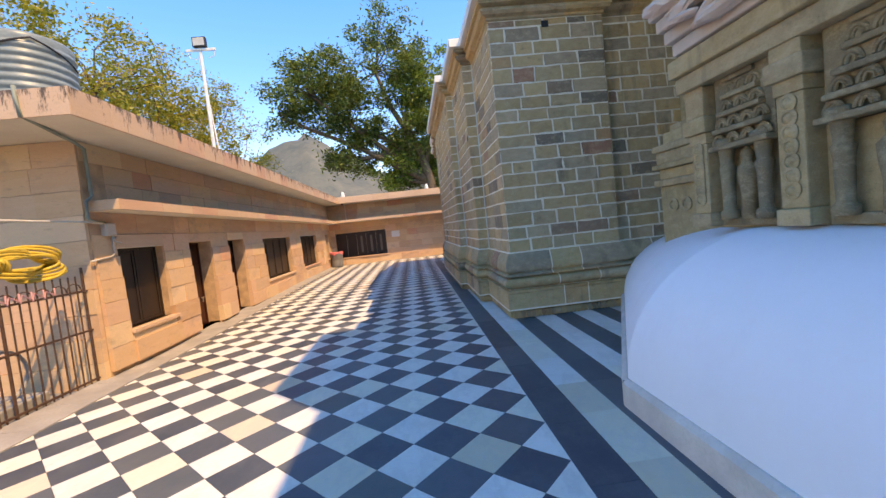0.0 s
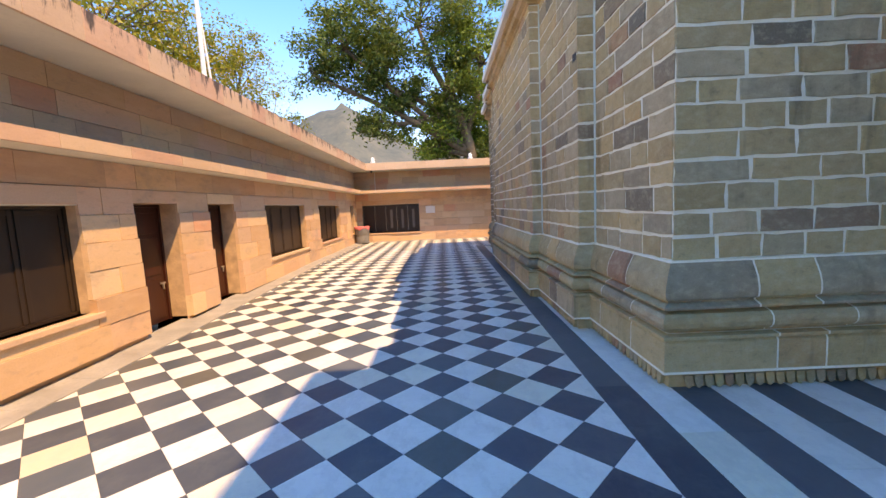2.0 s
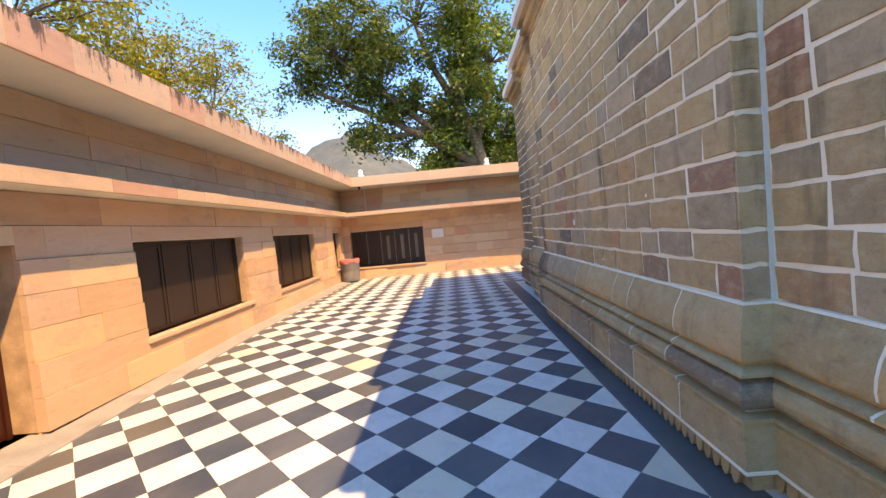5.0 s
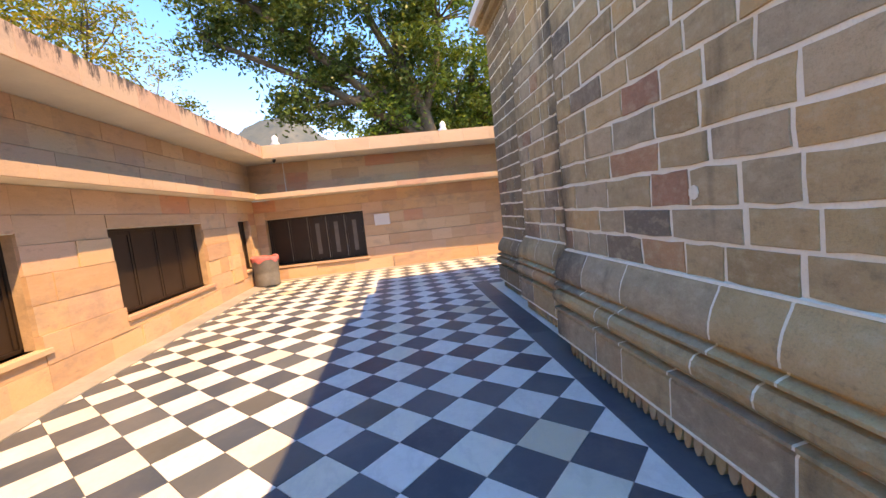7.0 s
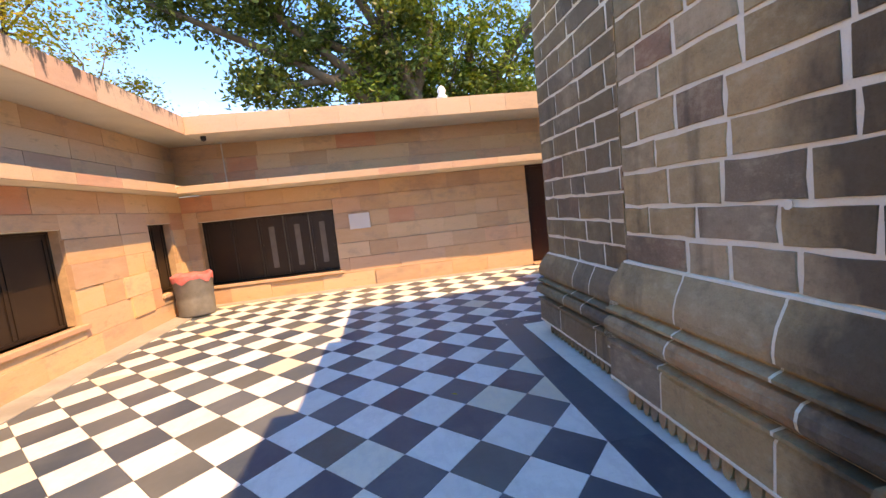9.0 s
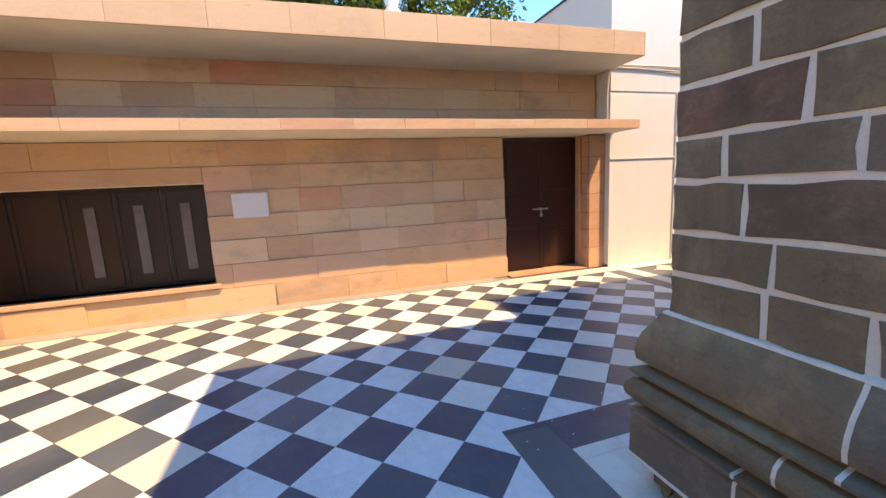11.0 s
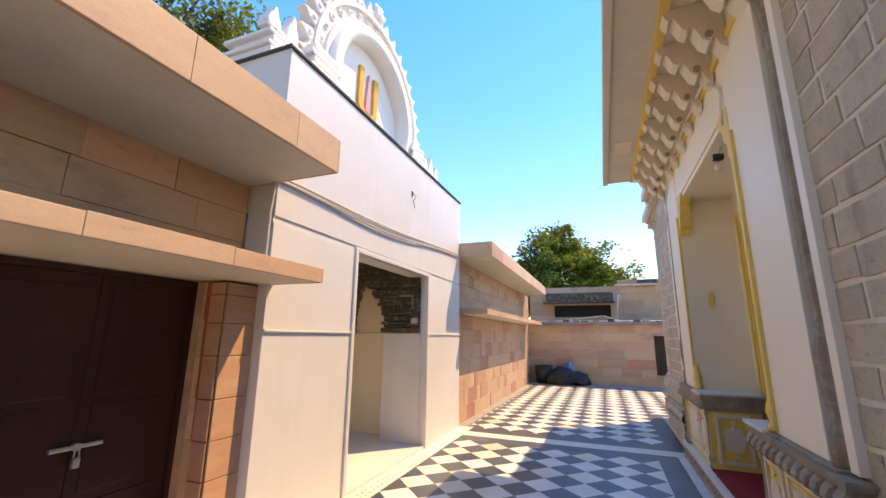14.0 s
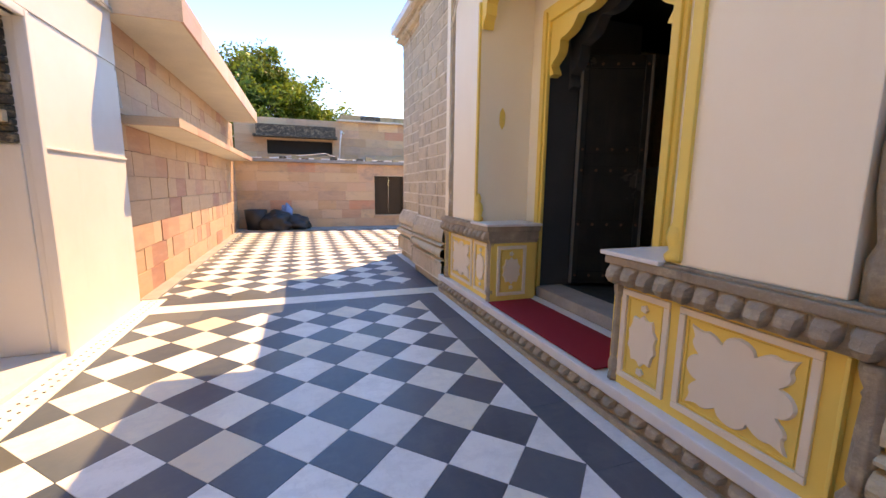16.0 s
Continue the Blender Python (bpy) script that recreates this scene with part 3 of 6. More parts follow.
# grey kerbs along the walls
g = Geo()
for k in range(40):
    y0, y1 = -5 + k * 0.62, -5 + (k + 1) * 0.62
    z0, z1 = fz(X_WEST, y0) + 0.012, fz(X_WEST, y1) + 0.012
    g.add([(X_WEST, y0, z0), (-4.2, y0, z0 + 0.03), (-4.2, y1 - 0.004, z1 + 0.03), (X_WEST, y1 - 0.004, z1), (X_WEST, y0, z0 - 0.05), (X_WEST, y1 - 0.004, z1 - 0.05)],
          [(0, 3, 2, 1), (0, 4, 5, 3)])
structure("kerb_west", g, CONCRETE, "grey cement gutter strip at the wall foot")
structure("kerb_north", Geo().box((-4.2, 19.70, -0.03), (2.35, 20.1, 0.012), 0.004), CONCRETE, "grey cement strip at the wall foot")
structure("kerb_east", Geo().box((17.0, 12, -0.03), (18.1, 20, 0.03), 0.005).box((9.4, 19.56, -0.03), (17.0, 19.9, 0.012), 0.004), CONCRETE, "pale cement strip at the wall foot")
structure("ground", Geo().box((-900, -900, -0.9), (900, 900, -0.52)), GROUND, "dry brown earth around the court")

# ---------------------------------------------------------------- sandstone ranges


def cored_wall(x0, x1, z0, z1, holes):
    """Boxes (a, b, za, zb) of a wall with openings (a, b, za, zb)."""
    out, x = [], x0
    for a, b, za, zb in sorted(holes):
        if a > x:
            out.append((x, a, z0, z1))
        if za > z0:
            out.append((a, b, z0, za))
        if zb < z1:
            out.append((a, b, zb, z1))
        x = b
    if x < x1:
        out.append((x, x1, z0, z1))
    return out


def sandstone_wall(name, fm, length, z0, z_top, holes, depth, near, label, n=7, batter=0.012, material=None, lo=0.38, hi=1.05, limit=295, zfoot=None):
    material = material or SAND
    core = Geo()
    for a, b, za, zb in cored_wall(0, length, z0 if zfoot is None else zfoot, z_top, holes):
        core.box((a, 0, za), (b, depth, zb), 0, fm)
    wall = structure(name, core, SAND_JOINT, label)
    mason = Masonry(wall, "sandstone_block", material, near, 0.006, limit)
    h = (z_top - z0) / n
    for k in range(n):
        za, zb = z0 + k * h, z0 + (k + 1) * h
        cuts = [(a, b) for a, b, ha, hb in holes if ha < zb - 0.04 and hb > za + 0.04]
        lower, upper = za, zb
        course(mason, fm, length, lower, upper - lower, 0.003, 0.022 + batter * (n - 1 - k), lo, hi, cuts)
        for a, b, ha, hb in holes:          # fill strips above and below an opening that cuts a course
            if ha < zb - 0.04 and hb > za + 0.04:
                if ha > za + 0.04:
                    mason.lay(fm, a, za, b - a, ha - za - 0.004, 0.022 + batter * (n - 1 - k))
                if hb < zb - 0.04:
                    mason.lay(fm, a, hb + 0.003, b - a, zb - hb - 0.006, 0.022 + batter * (n - 1 - k))
    mason.done()
    return wall


def fascia_slab(name, fm, length, z0, z1, over, back, label, fascia, under, ends=(0, 0), lo=0.5, hi=0.95, run_on=0.0):
    """A stone eave: plastered slab with a faced edge. over: how far it stands out."""
    ob = structure(name, Geo().box((0, -over + 0.02, z0 + 0.004), (length + run_on, back, z1 - 0.004), 0, fm), under, label)
    x, k = 0.0, 0
    while x < length - 1e-6:
        b = min(length, x + random.uniform(lo, hi))
        if length - b < 0.25:
            b = length
        g = Geo().box((x + 0.0015, -over, z0), (b - 0.0015, -over + 0.03, z1 + random.uniform(-0.004, 0.004)), 0.004, fm)
        part("fascia_stone", g, fascia, ob)
        x = b
    if ends[0]:
        part("fascia_stone", Geo().box((-0.02, -over, z0), (0.0, back, z1), 0.003, fm), fascia, ob)
    if ends[1]:
        part("fascia_stone", Geo().box((length, -over, z0), (length + 0.02, back, z1), 0.003, fm), fascia, ob)
    part("roof_screed", Geo().box((0.02, -over + 0.03, z1 - 0.004), (length - 0.02 + run_on, back, z1 + 0.006), 0, fm), CONCRETE, ob)
    return ob


XW, YN = -4.12, 20.03
FW = wall_frame((XW, 5.15, 0), (0, 1), (1, 0))             # west range, x runs north
LW = YN - 5.15
W_HOLES = [(5.56 - 5.15, 6.60 - 5.15, 0.46, 1.61), (7.34 - 5.15, 8.16 - 5.15, -0.2, 1.63), (8.91 - 5.15, 9.72 - 5.15, -0.2, 1.63),
           (10.98 - 5.15, 13.42 - 5.15, 0.47, 1.62), (14.66 - 5.15, 17.12 - 5.15, 0.47, 1.62), (18.84 - 5.15, 19.55 - 5.15, 0.47, 1.62)]
sandstone_wall("wall_west", FW, LW, 0.0, 2.1, W_HOLES, 0.45, (-4, 10, 1), "buff sandstone ashlar wall with shuttered openings", zfoot=-0.3)
sandstone_wall("wall_west_upper", FW, LW, 2.24, 3.0, [], 0.45, (-4, 10, 2.6), "shaded upper sandstone wall between two eaves", 3, 0.0)
sandstone_wall("wall_west_foot", FW, LW, -0.16, 0.0, [(a, b, -0.3, 0.1) for a, b, za, zb in W_HOLES if za < 0], 0.45, (-4, 10, 0), "sandstone foot course", 1, 0.10)
FS = wall_frame((-8.0, 5.13, 0), (1, 0), (0, -1))
sandstone_wall("wall_south_return", FS, 3.9, -0.16, 3.0, [], 0.4, (-4, 5, 1), "buff sandstone return wall behind an iron grille", 10, 0.006)
FN = wall_frame((XW, YN, 0), (1, 0), (0, -1))
N_HOLES = [(-3.84 - XW, -1.35 - XW, 0.37, 1.59), (2.61 - XW, 3.95 - XW, -0.01, 2.08)]
sandstone_wall("wall_north", FN, 4.24 - XW, 0.0, 2.08, N_HOLES, 0.45, (0, 20, 1), "buff sandstone ashlar wall with a shuttered window", zfoot=-0.1)
sandstone_wall("wall_north_upper", FN, 4.24 - XW, 2.2, 3.0, [], 0.45, (0, 20, 2.6), "shaded upper sandstone wall between two eaves", 3, 0.0)
fascia_slab("eave_west_upper", wall_frame((XW, 4.2, 0), (0, 1), (1, 0)), 19.03 - 4.2, 3.0, 3.29, 0.74, 3.5, "wide plastered eave with black-stained sandstone edge", SAND_EDGE, PLASTER_CREAM, (1, 0), run_on=3.9)
fascia_slab("eave_north_upper", wall_frame((-3.38, YN, 0), (1, 0), (0, -1)), 4.23 + 3.38, 2.996, 3.286, 1.0, 3.0, "wide plastered eave with sandstone edge", SAND_CLEAN, PLASTER_CREAM, (0, 1))
fascia_slab("eave_west_lower", wall_frame((XW, 5.2, 0), (0, 1), (1, 0)), 19.16 - 5.2, 2.1, 2.235, 0.40, 0.2, "narrow sandstone ledge over the openings", SAND_CLEAN, PLASTER_CREAM, (1, 0), run_on=0.95)
fascia_slab("eave_north_lower", wall_frame((-3.72, YN, 0), (1, 0), (0, -1)), 4.30 + 3.72, 2.084, 2.20, 0.87, 0.2, "narrow sandstone ledge over the openings", SAND_CLEAN, PLASTER_CREAM, (0, 1))


def shutter_window(name, fm, a, b, za, zb, leaves, label, recess=0.12, sill=True, glazed=False):
    w = tagged(new(name), label, kind="structure")
    frame_g = Geo()
    t = 0.035
    for p, q in (((a, zb - t), (b, zb)), ((a, za), (b, za + t)), ((a, za), (a + t, zb)), ((b - t, za), (b, zb))):
        frame_g.box((p[0], recess - 0.02, p[1]), (q[0], recess + 0.03, q[1]), 0.003, fm)
    part("window_frame", frame_g, SHUTTER, w)
    step = (b - a - 2 * t) / leaves
    for k in range(leaves):
        x0 = a + t + k * step
        g = Geo().box((x0 + 0.003, recess, za + t), (x0 + step - 0.003, recess + 0.025, zb - t), 0.003, fm)
        for s in (0.01, step - 0.05):
            g.box((x0 + s, recess - 0.012, za + t + 0.01), (x0 + s + 0.04, recess + 0.002, zb - t - 0.01), 0.002, fm)
        g.box((x0 + 0.02, recess - 0.010, zb - t - 0.06), (x0 + step - 0.02, recess + 0.002, zb - t - 0.015), 0.002, fm)
        leaf = part("shutter_leaf", g, SHUTTER, w)
        # narrow strip coloured grey as a reflection on the leaf
        if glazed and k in glazed:
            part("pane", Geo().box((x0 + step * 0.40, recess - 0.016, za + 0.18), (x0 + step * 0.62, recess - 0.006, zb - 0.22), 0, fm), GLASS_REFLECTION, leaf, "narrow grey pane with its faint reflection put into the colour")
    if sill:
        part("window_sill", Geo().box((a - 0.02, -0.12, za - 0.055), (b + 0.06, recess, za), 0.006, fm), SAND_CLEAN, w, "projecting sandstone sill")
    part("soffit", Geo().box((a, -0.02, zb - 0.006), (b, recess - 0.03, zb + 0.012), 0, fm), PLASTER_CREAM, w)
    return w


def plank_door(name, fm, a, b, za, zb, leaves, label, recess=0.12, bolt=None):
    d = tagged(new(name), label, kind="structure")
    t = 0.04
    g = Geo()
    g.box((a, recess - 0.02, za), (a + t, recess + 0.04, zb), 0.004, fm).box((b - t, recess - 0.02, za), (b, recess + 0.04, zb), 0.004, fm)
    g.box((a + t, recess - 0.02, zb - t), (b - t, recess + 0.04, zb), 0.004, fm)
    part("door_frame", g, WOOD_DARK, d)
    step = (b - a - 2 * t) / leaves
    for k in range(leaves):
        x0 = a + t + k * step
        leaf_g = Geo().box((x0 + 0.003, recess, za + 0.01), (x0 + step - 0.003, recess + 0.035, zb - t), 0.004, fm)
        for zz in ((za + 0.06, za + 0.62), (za + 0.68, za + 1.2), (za + 1.26, zb - 0.12)):
            if zz[1] > zz[0] + 0.1:
                leaf_g.box((x0 + 0.07, recess - 0.008, zz[0]), (x0 + step - 0.07, recess + 0.004, zz[1]), 0.007, fm)
        part("door_leaf", leaf_g, WOOD_DARK, d)
    if bolt:
        x, z = bolt
        part("door_bolt", Geo().box((x - 0.14, recess - 0.03, z - 0.012), (x + 0.14, recess - 0.008, z + 0.012), 0.005, fm)
             .box((x - 0.02, recess - 0.035, z - 0.02), (x + 0.02, recess - 0.005, z + 0.02), 0.004, fm), STEEL, d, "steel sliding bolt")
        part("padlock", Geo().box((x - 0.02, recess - 0.05, z - 0.12), (x + 0.02, recess - 0.02, z - 0.06), 0.008, fm)
             .tube([fm @ Vector((x - 0.014, recess - 0.035, z - 0.06)), fm @ Vector((x - 0.012, recess - 0.035, z - 0.02)), fm @ Vector((x + 0.012, recess - 0.035, z - 0.02)), fm @ Vector((x + 0.014, recess - 0.035, z - 0.06))], 0.005), STEEL, d, "small steel padlock")
    return d


for k, (a, b, za, zb) in enumerate(W_HOLES):
    if za > 0:
        shutter_window("window_%d" % (k + 1), FW, a, b, za, zb, (2, 0, 0, 4, 4, 2)[k], "dark brown steel shutters closed in a sandstone opening")
    else:
        plank_door("door_%d" % k, FW, a, b, -0.03, zb, 1, "closed dark red-brown door in a deep sandstone opening", 0.24)
        hx, hz = b - 0.12, 0.52
        tagged(part("door_handle", Geo().box((hx - 0.05, 0.205, hz - 0.012), (hx + 0.05, 0.225, hz + 0.012), 0.005, FW).box((hx - 0.012, 0.20, hz - 0.09), (hx + 0.012, 0.22, hz - 0.01), 0.005, FW), STEEL), "small steel latch on the door", "latch")
a, b, za, zb = N_HOLES[0]
shutter_window("window_north", FN, a, b, za, zb, 5, "wide dark brown shutters with narrow grey panes", 0.16, True, (2, 3, 4))
a, b, za, zb = N_HOLES[1]
plank_door("door_north", FN, a, b, 0.02, zb, 2, "tall dark red-brown double door with a steel bolt", 0.10, ((a + b) / 2 + 0.02, 0.98))
structure("door_sill", Geo().box((2.6, 19.80, 0.0), (3.96, 20.14, 0.022), 0.004), BRICK_RED, "worn orange stone threshold")
# pier with red-pointed quoins beside the double door
pier = structure("pier", Geo().box((3.955, 19.80, 0), (4.255, 20.4, 2.075)), RED_JOINT, "sandstone pier with red-pointed quoins")
zq = 0.0
while zq < 2.05:
    h = min(random.uniform(0.22, 0.34), 2.07 - zq)
    g = Geo().box((3.965, 19.785, zq + 0.003), (4.258, 19.81, zq + h - 0.003), 0.004)
    part("quoin_stone", g, BRICK_RED, pier)
    g = Geo().box((3.945, 19.80, zq + 0.006), (3.97, 19.945, zq + h - 0.006), 0.004)
    part("quoin_stone", g, BRICK_RED, pier)
    zq += h
structure("marble_tablet", Geo().box((-1.06, YN - 0.105, 1.15), (-0.66, YN - 0.02, 1.45), 0.004), WHITE_CLAD, "blank white marble tablet set in the wall")

# east range behind the gate
F2 = wall_frame((9.25, 19.80, 0), (1, 0), (0, -1))
sandstone_wall("wall_north_east", F2, 8.7, 0.0, 2.12, [], 0.4, (11, 20, 1), "pink and buff sandstone ashlar wall", 7, 0.006, SAND_PINK, 0.25, 0.8)
sandstone_wall("wall_north_east_upper", F2, 8.7, 2.24, 3.26, [], 0.4, (11, 20, 2.7), "shaded pink sandstone wall under an eave", 4, 0.0, SAND_PINK, 0.25, 0.8)
fascia_slab("eave_east_upper", wall_frame((9.27, 19.80, 0), (1, 0), (0, -1)), 8.0, 3.24, 3.54, 0.80, 3.0, "wide plastered eave with sandstone edge", SAND_CLEAN, PLASTER_CREAM, (1, 1))
fascia_slab("eave_east_lower", wall_frame((9.60, 19.80, 0), (1, 0), (0, -1)), 7.7, 2.12, 2.23, 0.60, 0.2, "narrow sandstone ledge", SAND_CLEAN, PLASTER_CREAM, (1, 1))
FE = wall_frame((17.95, 19.9, 0), (0, -1), (-1, 0))
sandstone_wall("wall_east", FE, 9.9, 0.0, 2.16, [(19.9 - 15.40, 19.9 - 14.35, 0.42, 1.78)], 0.5, (18, 17, 1), "buff sandstone end wall with a dark window", 7, 0.004, SAND, 0.4, 1.0, 120)
shutter_window("window_east", FE, 19.9 - 15.40, 19.9 - 14.35, 0.42, 1.78, 2, "dark brown shutters closed in the end wall", 0.12)
structure("ledge_east", Geo().box((17.80, 10, 2.16), (19.2, 19.9, 2.26), 0.006), CONCRETE, "stained cement roof ledge")
FE2 = wall_frame((19.2, 19.9, 0), (0, -1), (-1, 0))
sandstone_wall("wall_east_upper", FE2, 9.9, 2.26, 3.72, [(1.0, 3.2, 2.5, 2.98)], 0.5, (19, 17, 3), "buff sandstone upper wall with a dark clerestory", 5, 0.0, SAND, 0.4, 1.0, 60)
# dark box behind the opening, its shade put into the colour
structure("clerestory_shade_panel", Geo().box((19.35, 16.5, 2.4), (19.6, 19.1, 3.1)), DARK_ROOM, "dark panel painted for the shade in the clerestory opening")
structure("parapet_east", Geo().box((18.75, 16.55, 3.05), (19.25, 19.3, 3.12), 0.005).box((18.85, 16.6, 3.12), (19.25, 19.2, 3.46), 0.006), STONE_DARK, "black-stained cement parapet")
structure("coping_east", Geo().box((19.0, 10, 3.72), (19.8, 16.5, 3.78), 0.006), PLASTER_CREAM, "pale plastered coping ledge")
for k in range(9):
    y0 = 16.4 - k * 0.72
    structure("coping_stone", Geo().box((19.05, y0 - 0.71, 3.785), (19.5, y0, 3.95), 0.006), STONE_DARK if k % 3 == 1 else STONE_CARVED, "weathered coping stone")

# ---------------------------------------------------------------- stone temple
PLAN = [(4.4, 5.42), (2.98, 5.42), (2.98, 5.33), (1.345, 5.33), (1.345, 6.80), (1.165, 6.80), (1.165, 8.40), (1.02, 8.40), (1.02, 12.60),
        (1.19, 12.60), (1.19, 14.27), (1.29, 14.27), (1.29, 15.80), (2.9, 15.80), (2.9, 15.93), (4.34, 15.93)]
PLAN_EAST = [(8.80, 15.93), (10.3, 15.93), (10.3, 15.78), (12.0, 15.78), (12.0, 5.42)]
Z_MOULD, Z_CORNICE = 0.945, 4.18
BASE_TIERS = [[(0.030, 0.0), (0.030, 0.105), (0.105, 0.125), (0.107, 0.15), (0.104, 0.36), (0.092, 0.378), (0.118, 0.392), (0.118, 0.412), (0.060, 0.420)],
              [(0.045, 0.424), (0.050, 0.438), (0.098, 0.452), (0.122, 0.478), (0.130, 0.512), (0.122, 0.548), (0.098, 0.575), (0.050, 0.588), (0.040, 0.598)],
              [(0.045, 0.602), (0.112, 0.610), (0.114, 0.628), (0.090, 0.640), (0.055, 0.652), (0.055, 0.664), (0.092, 0.682), (0.098, 0.72), (0.094, 0.77), (0.078, 0.83), (0.054, 0.88), (0.036, 0.915), (0.030, 0.935), (0.0, 0.940)]]
PROFILE = BASE_TIERS[0] + BASE_TIERS[1] + BASE_TIERS[2]
CORNICE = [(0.0, 0.0), (0.03, 0.01), (0.03, 0.04), (0.09, 0.06), (0.12, 0.095), (0.11, 0.13), (0.06, 0.15), (0.06, 0.17), (0.14, 0.19), (0.14, 0.235), (0.0, 0.24)]


def normals(plan):
    out = []
    for p, q in zip(plan, plan[1:]):
        d = Vector((q[0] - p[0], q[1] - p[1])).normalized()
        out.append(Vector((-d.y, d.x)))
    return out


def sweep(profile, plan, k, a, b, grow=0.0):
    """Part a..b (0..1) of segment k of the plan, swept with the profile and mitred at the plan's corners."""
    ns = normals(plan)
    p, q, n = Vector(plan[k]), Vector(plan[k + 1]), ns[k]
    before = ns[k - 1] if k > 0 else Vector((0, 0))
    after = ns[k + 1] if k + 1 < len(ns) else Vector((0, 0))
    g, rows = Geo(), []
    for t in (a, b):
        ring = []
        for off, z in profile:
            off += grow
            s = p + off * (n + (before if k > 0 else Vector((0, 0))))
            e = q + off * (n + (after if k + 1 < len(ns) else Vector((0, 0))))
            if t <= 0:
                c = s
            elif t >= 1:
                c = e
            else:
                c = p + (q - p) * t + off * n
            ring.append((c.x, c.y, z))
        inner = (p + (q - p) * t) - 0.03 * n
        ring.append((inner.x, inner.y, profile[-1][1]))
        ring.append((inner.x, inner.y, profile[0][1]))
        rows.append(ring)
    m = len(rows[0])
    g.add(rows[0] + rows[1], [(i, m + i, m + (i + 1) % m, (i + 1) % m) for i in range(m)] + [tuple(range(m)), tuple(m + i for i in reversed(range(m)))])
    return g


def temple_side(name, plan, ks, near, stone, label, top=lambda k: Z_CORNICE, low=lambda k: 1.0, mortar=MORTAR):
    core = Geo()
    ns = normals(plan)
    for k in ks:
        zt = top(k) + 0.22
        out, inn = [], []
        for i in (k, k + 1):
            p = Vector(plan[i])
            n = (ns[i - 1] if i > 0 else Vector((0, 0))) + (ns[i] if i < len(ns) else Vector((0, 0)))
            out.append(p)
            inn.append(p - 0.035 * n)
        vs = [(*q, z) for z in (0.0, zt) for q in (out[0], out[1], inn[1], inn[0])]
        core.add(vs, [(0, 1, 5, 4), (2, 3, 7, 6), (4, 5, 6, 7)])
    side = structure(name, core, mortar, label)
    mason = Masonry(side, "stone_block", stone, near, 0.046)
    rnd = random.Random(7)
    heights = [rnd.uniform(0.165, 0.225) for i in range(26)]
    ns = normals(plan)
    for k in ks:
        p, q, n = plan[k], plan[k + 1], ns[k]
        d = Vector((q[0] - p[0], q[1] - p[1]))
        L = d.length
        d.normalize()
        fm = wall_frame((p[0], p[1], 0), d, n)
        # +: outer corner at that end, -: inner corner
        start_out = k > 0 and ns[k - 1].dot(d) < -0.5
        end_out = k + 1 < len(ns) and ns[k + 1].dot(d) > 0.5
        s0 = -0.010 if start_out else 0.018
        s1 = L + (0.010 if end_out else -0.018)
        zc, f = top(k), low(k)
        zs = [Z_MOULD * f]
        for h in heights:
            zs.append(zs[-1] + h)
        for za, zb in zip(zs, zs[1:]):
            if za > zc - 0.05:
                break
            zb = min(zb, zc)
            if L < 0.35:
                mason.lay(fm, s0, za + 0.012, s1 - s0, zb - za - 0.024, 0.012)
            else:
                course(mason, fm, L, za, zb - za, 0.024, 0.009, 0.24, 0.52, (), s0, s1)
        # moulded base, tier by tier and block by block
        steps = max(1, round(L / 0.55))
        for tier in [[(o, z * f) for o, z in tr] for tr in BASE_TIERS]:
            cuts = [0.0] + [(i + rnd.uniform(-0.36, 0.36)) / steps for i in range(1, steps)] + [1.0]
            for a, b in zip(cuts, cuts[1:]):
                e = 0.008 / L
                part("base_moulding", sweep(tier, plan, k, a if a == 0 else a + e, b if b == 1 else b - e), stone, side)
        cuts = [i / steps for i in range(steps + 1)]
        for a, b in zip(cuts, cuts[1:]):
            part("cornice_moulding", sweep([(o, z + zc) for o, z in CORNICE], plan, k, a, b), stone, side)
        part("base_joint", sweep([(o, z * f) for o, z in PROFILE], plan, k, 0, 1, -0.003), mortar, side)
        part("lime_seam", sweep([(0.10, 0.128 * f), (0.111, 0.132 * f), (0.111, 0.148 * f), (0.10, 0.152 * f)], plan, k, 0, 1), mortar, side)
        part("lime_seam", sweep([(0.0, 0.932 * f), (0.022, 0.934 * f), (0.020, 0.950 * f), (0.0, 0.956 * f)], plan, k, 0, 1), mortar, side)
        # scalloped petals under the base
        petals = Geo()
        for i in range(int(L / 0.075)):
            c = fm @ Vector((0.03 + i * 0.075, -0.03, 0.0))
            petals.add([(-0.031, 0, 0.10), (-0.031, -0.035, 0.10), (-0.031, -0.04, 0.05), (-0.016, -0.042, 0.015), (0, -0.043, 0.004), (0.016, -0.042, 0.015), (0.031, -0.04, 0.05), (0.031, -0.035, 0.10), (0.031, 0, 0.10), (0, 0, 0.0)],
                       [(1, 2, 3, 4, 5, 6, 7), (0, 1, 7, 8), (0, 9, 2, 1), (9, 3, 2), (9, 4, 3), (9, 5, 4), (9, 6, 5), (9, 8, 7, 6)], fm @ Matrix.Translation((0.035 + i * 0.075, -0.03, 0.0)))
        if petals.v:
            part("petal_row", petals, stone, side)["kind"] = "stuff"
        part("roof_edge", sweep([(0.10, zc + 0.245), (0.21, zc + 0.25), (0.21, zc + 0.38), (0.10, zc + 0.40)], plan, k, 0, 1), WHITE_PAINT, side, "white lime-washed roof edge")
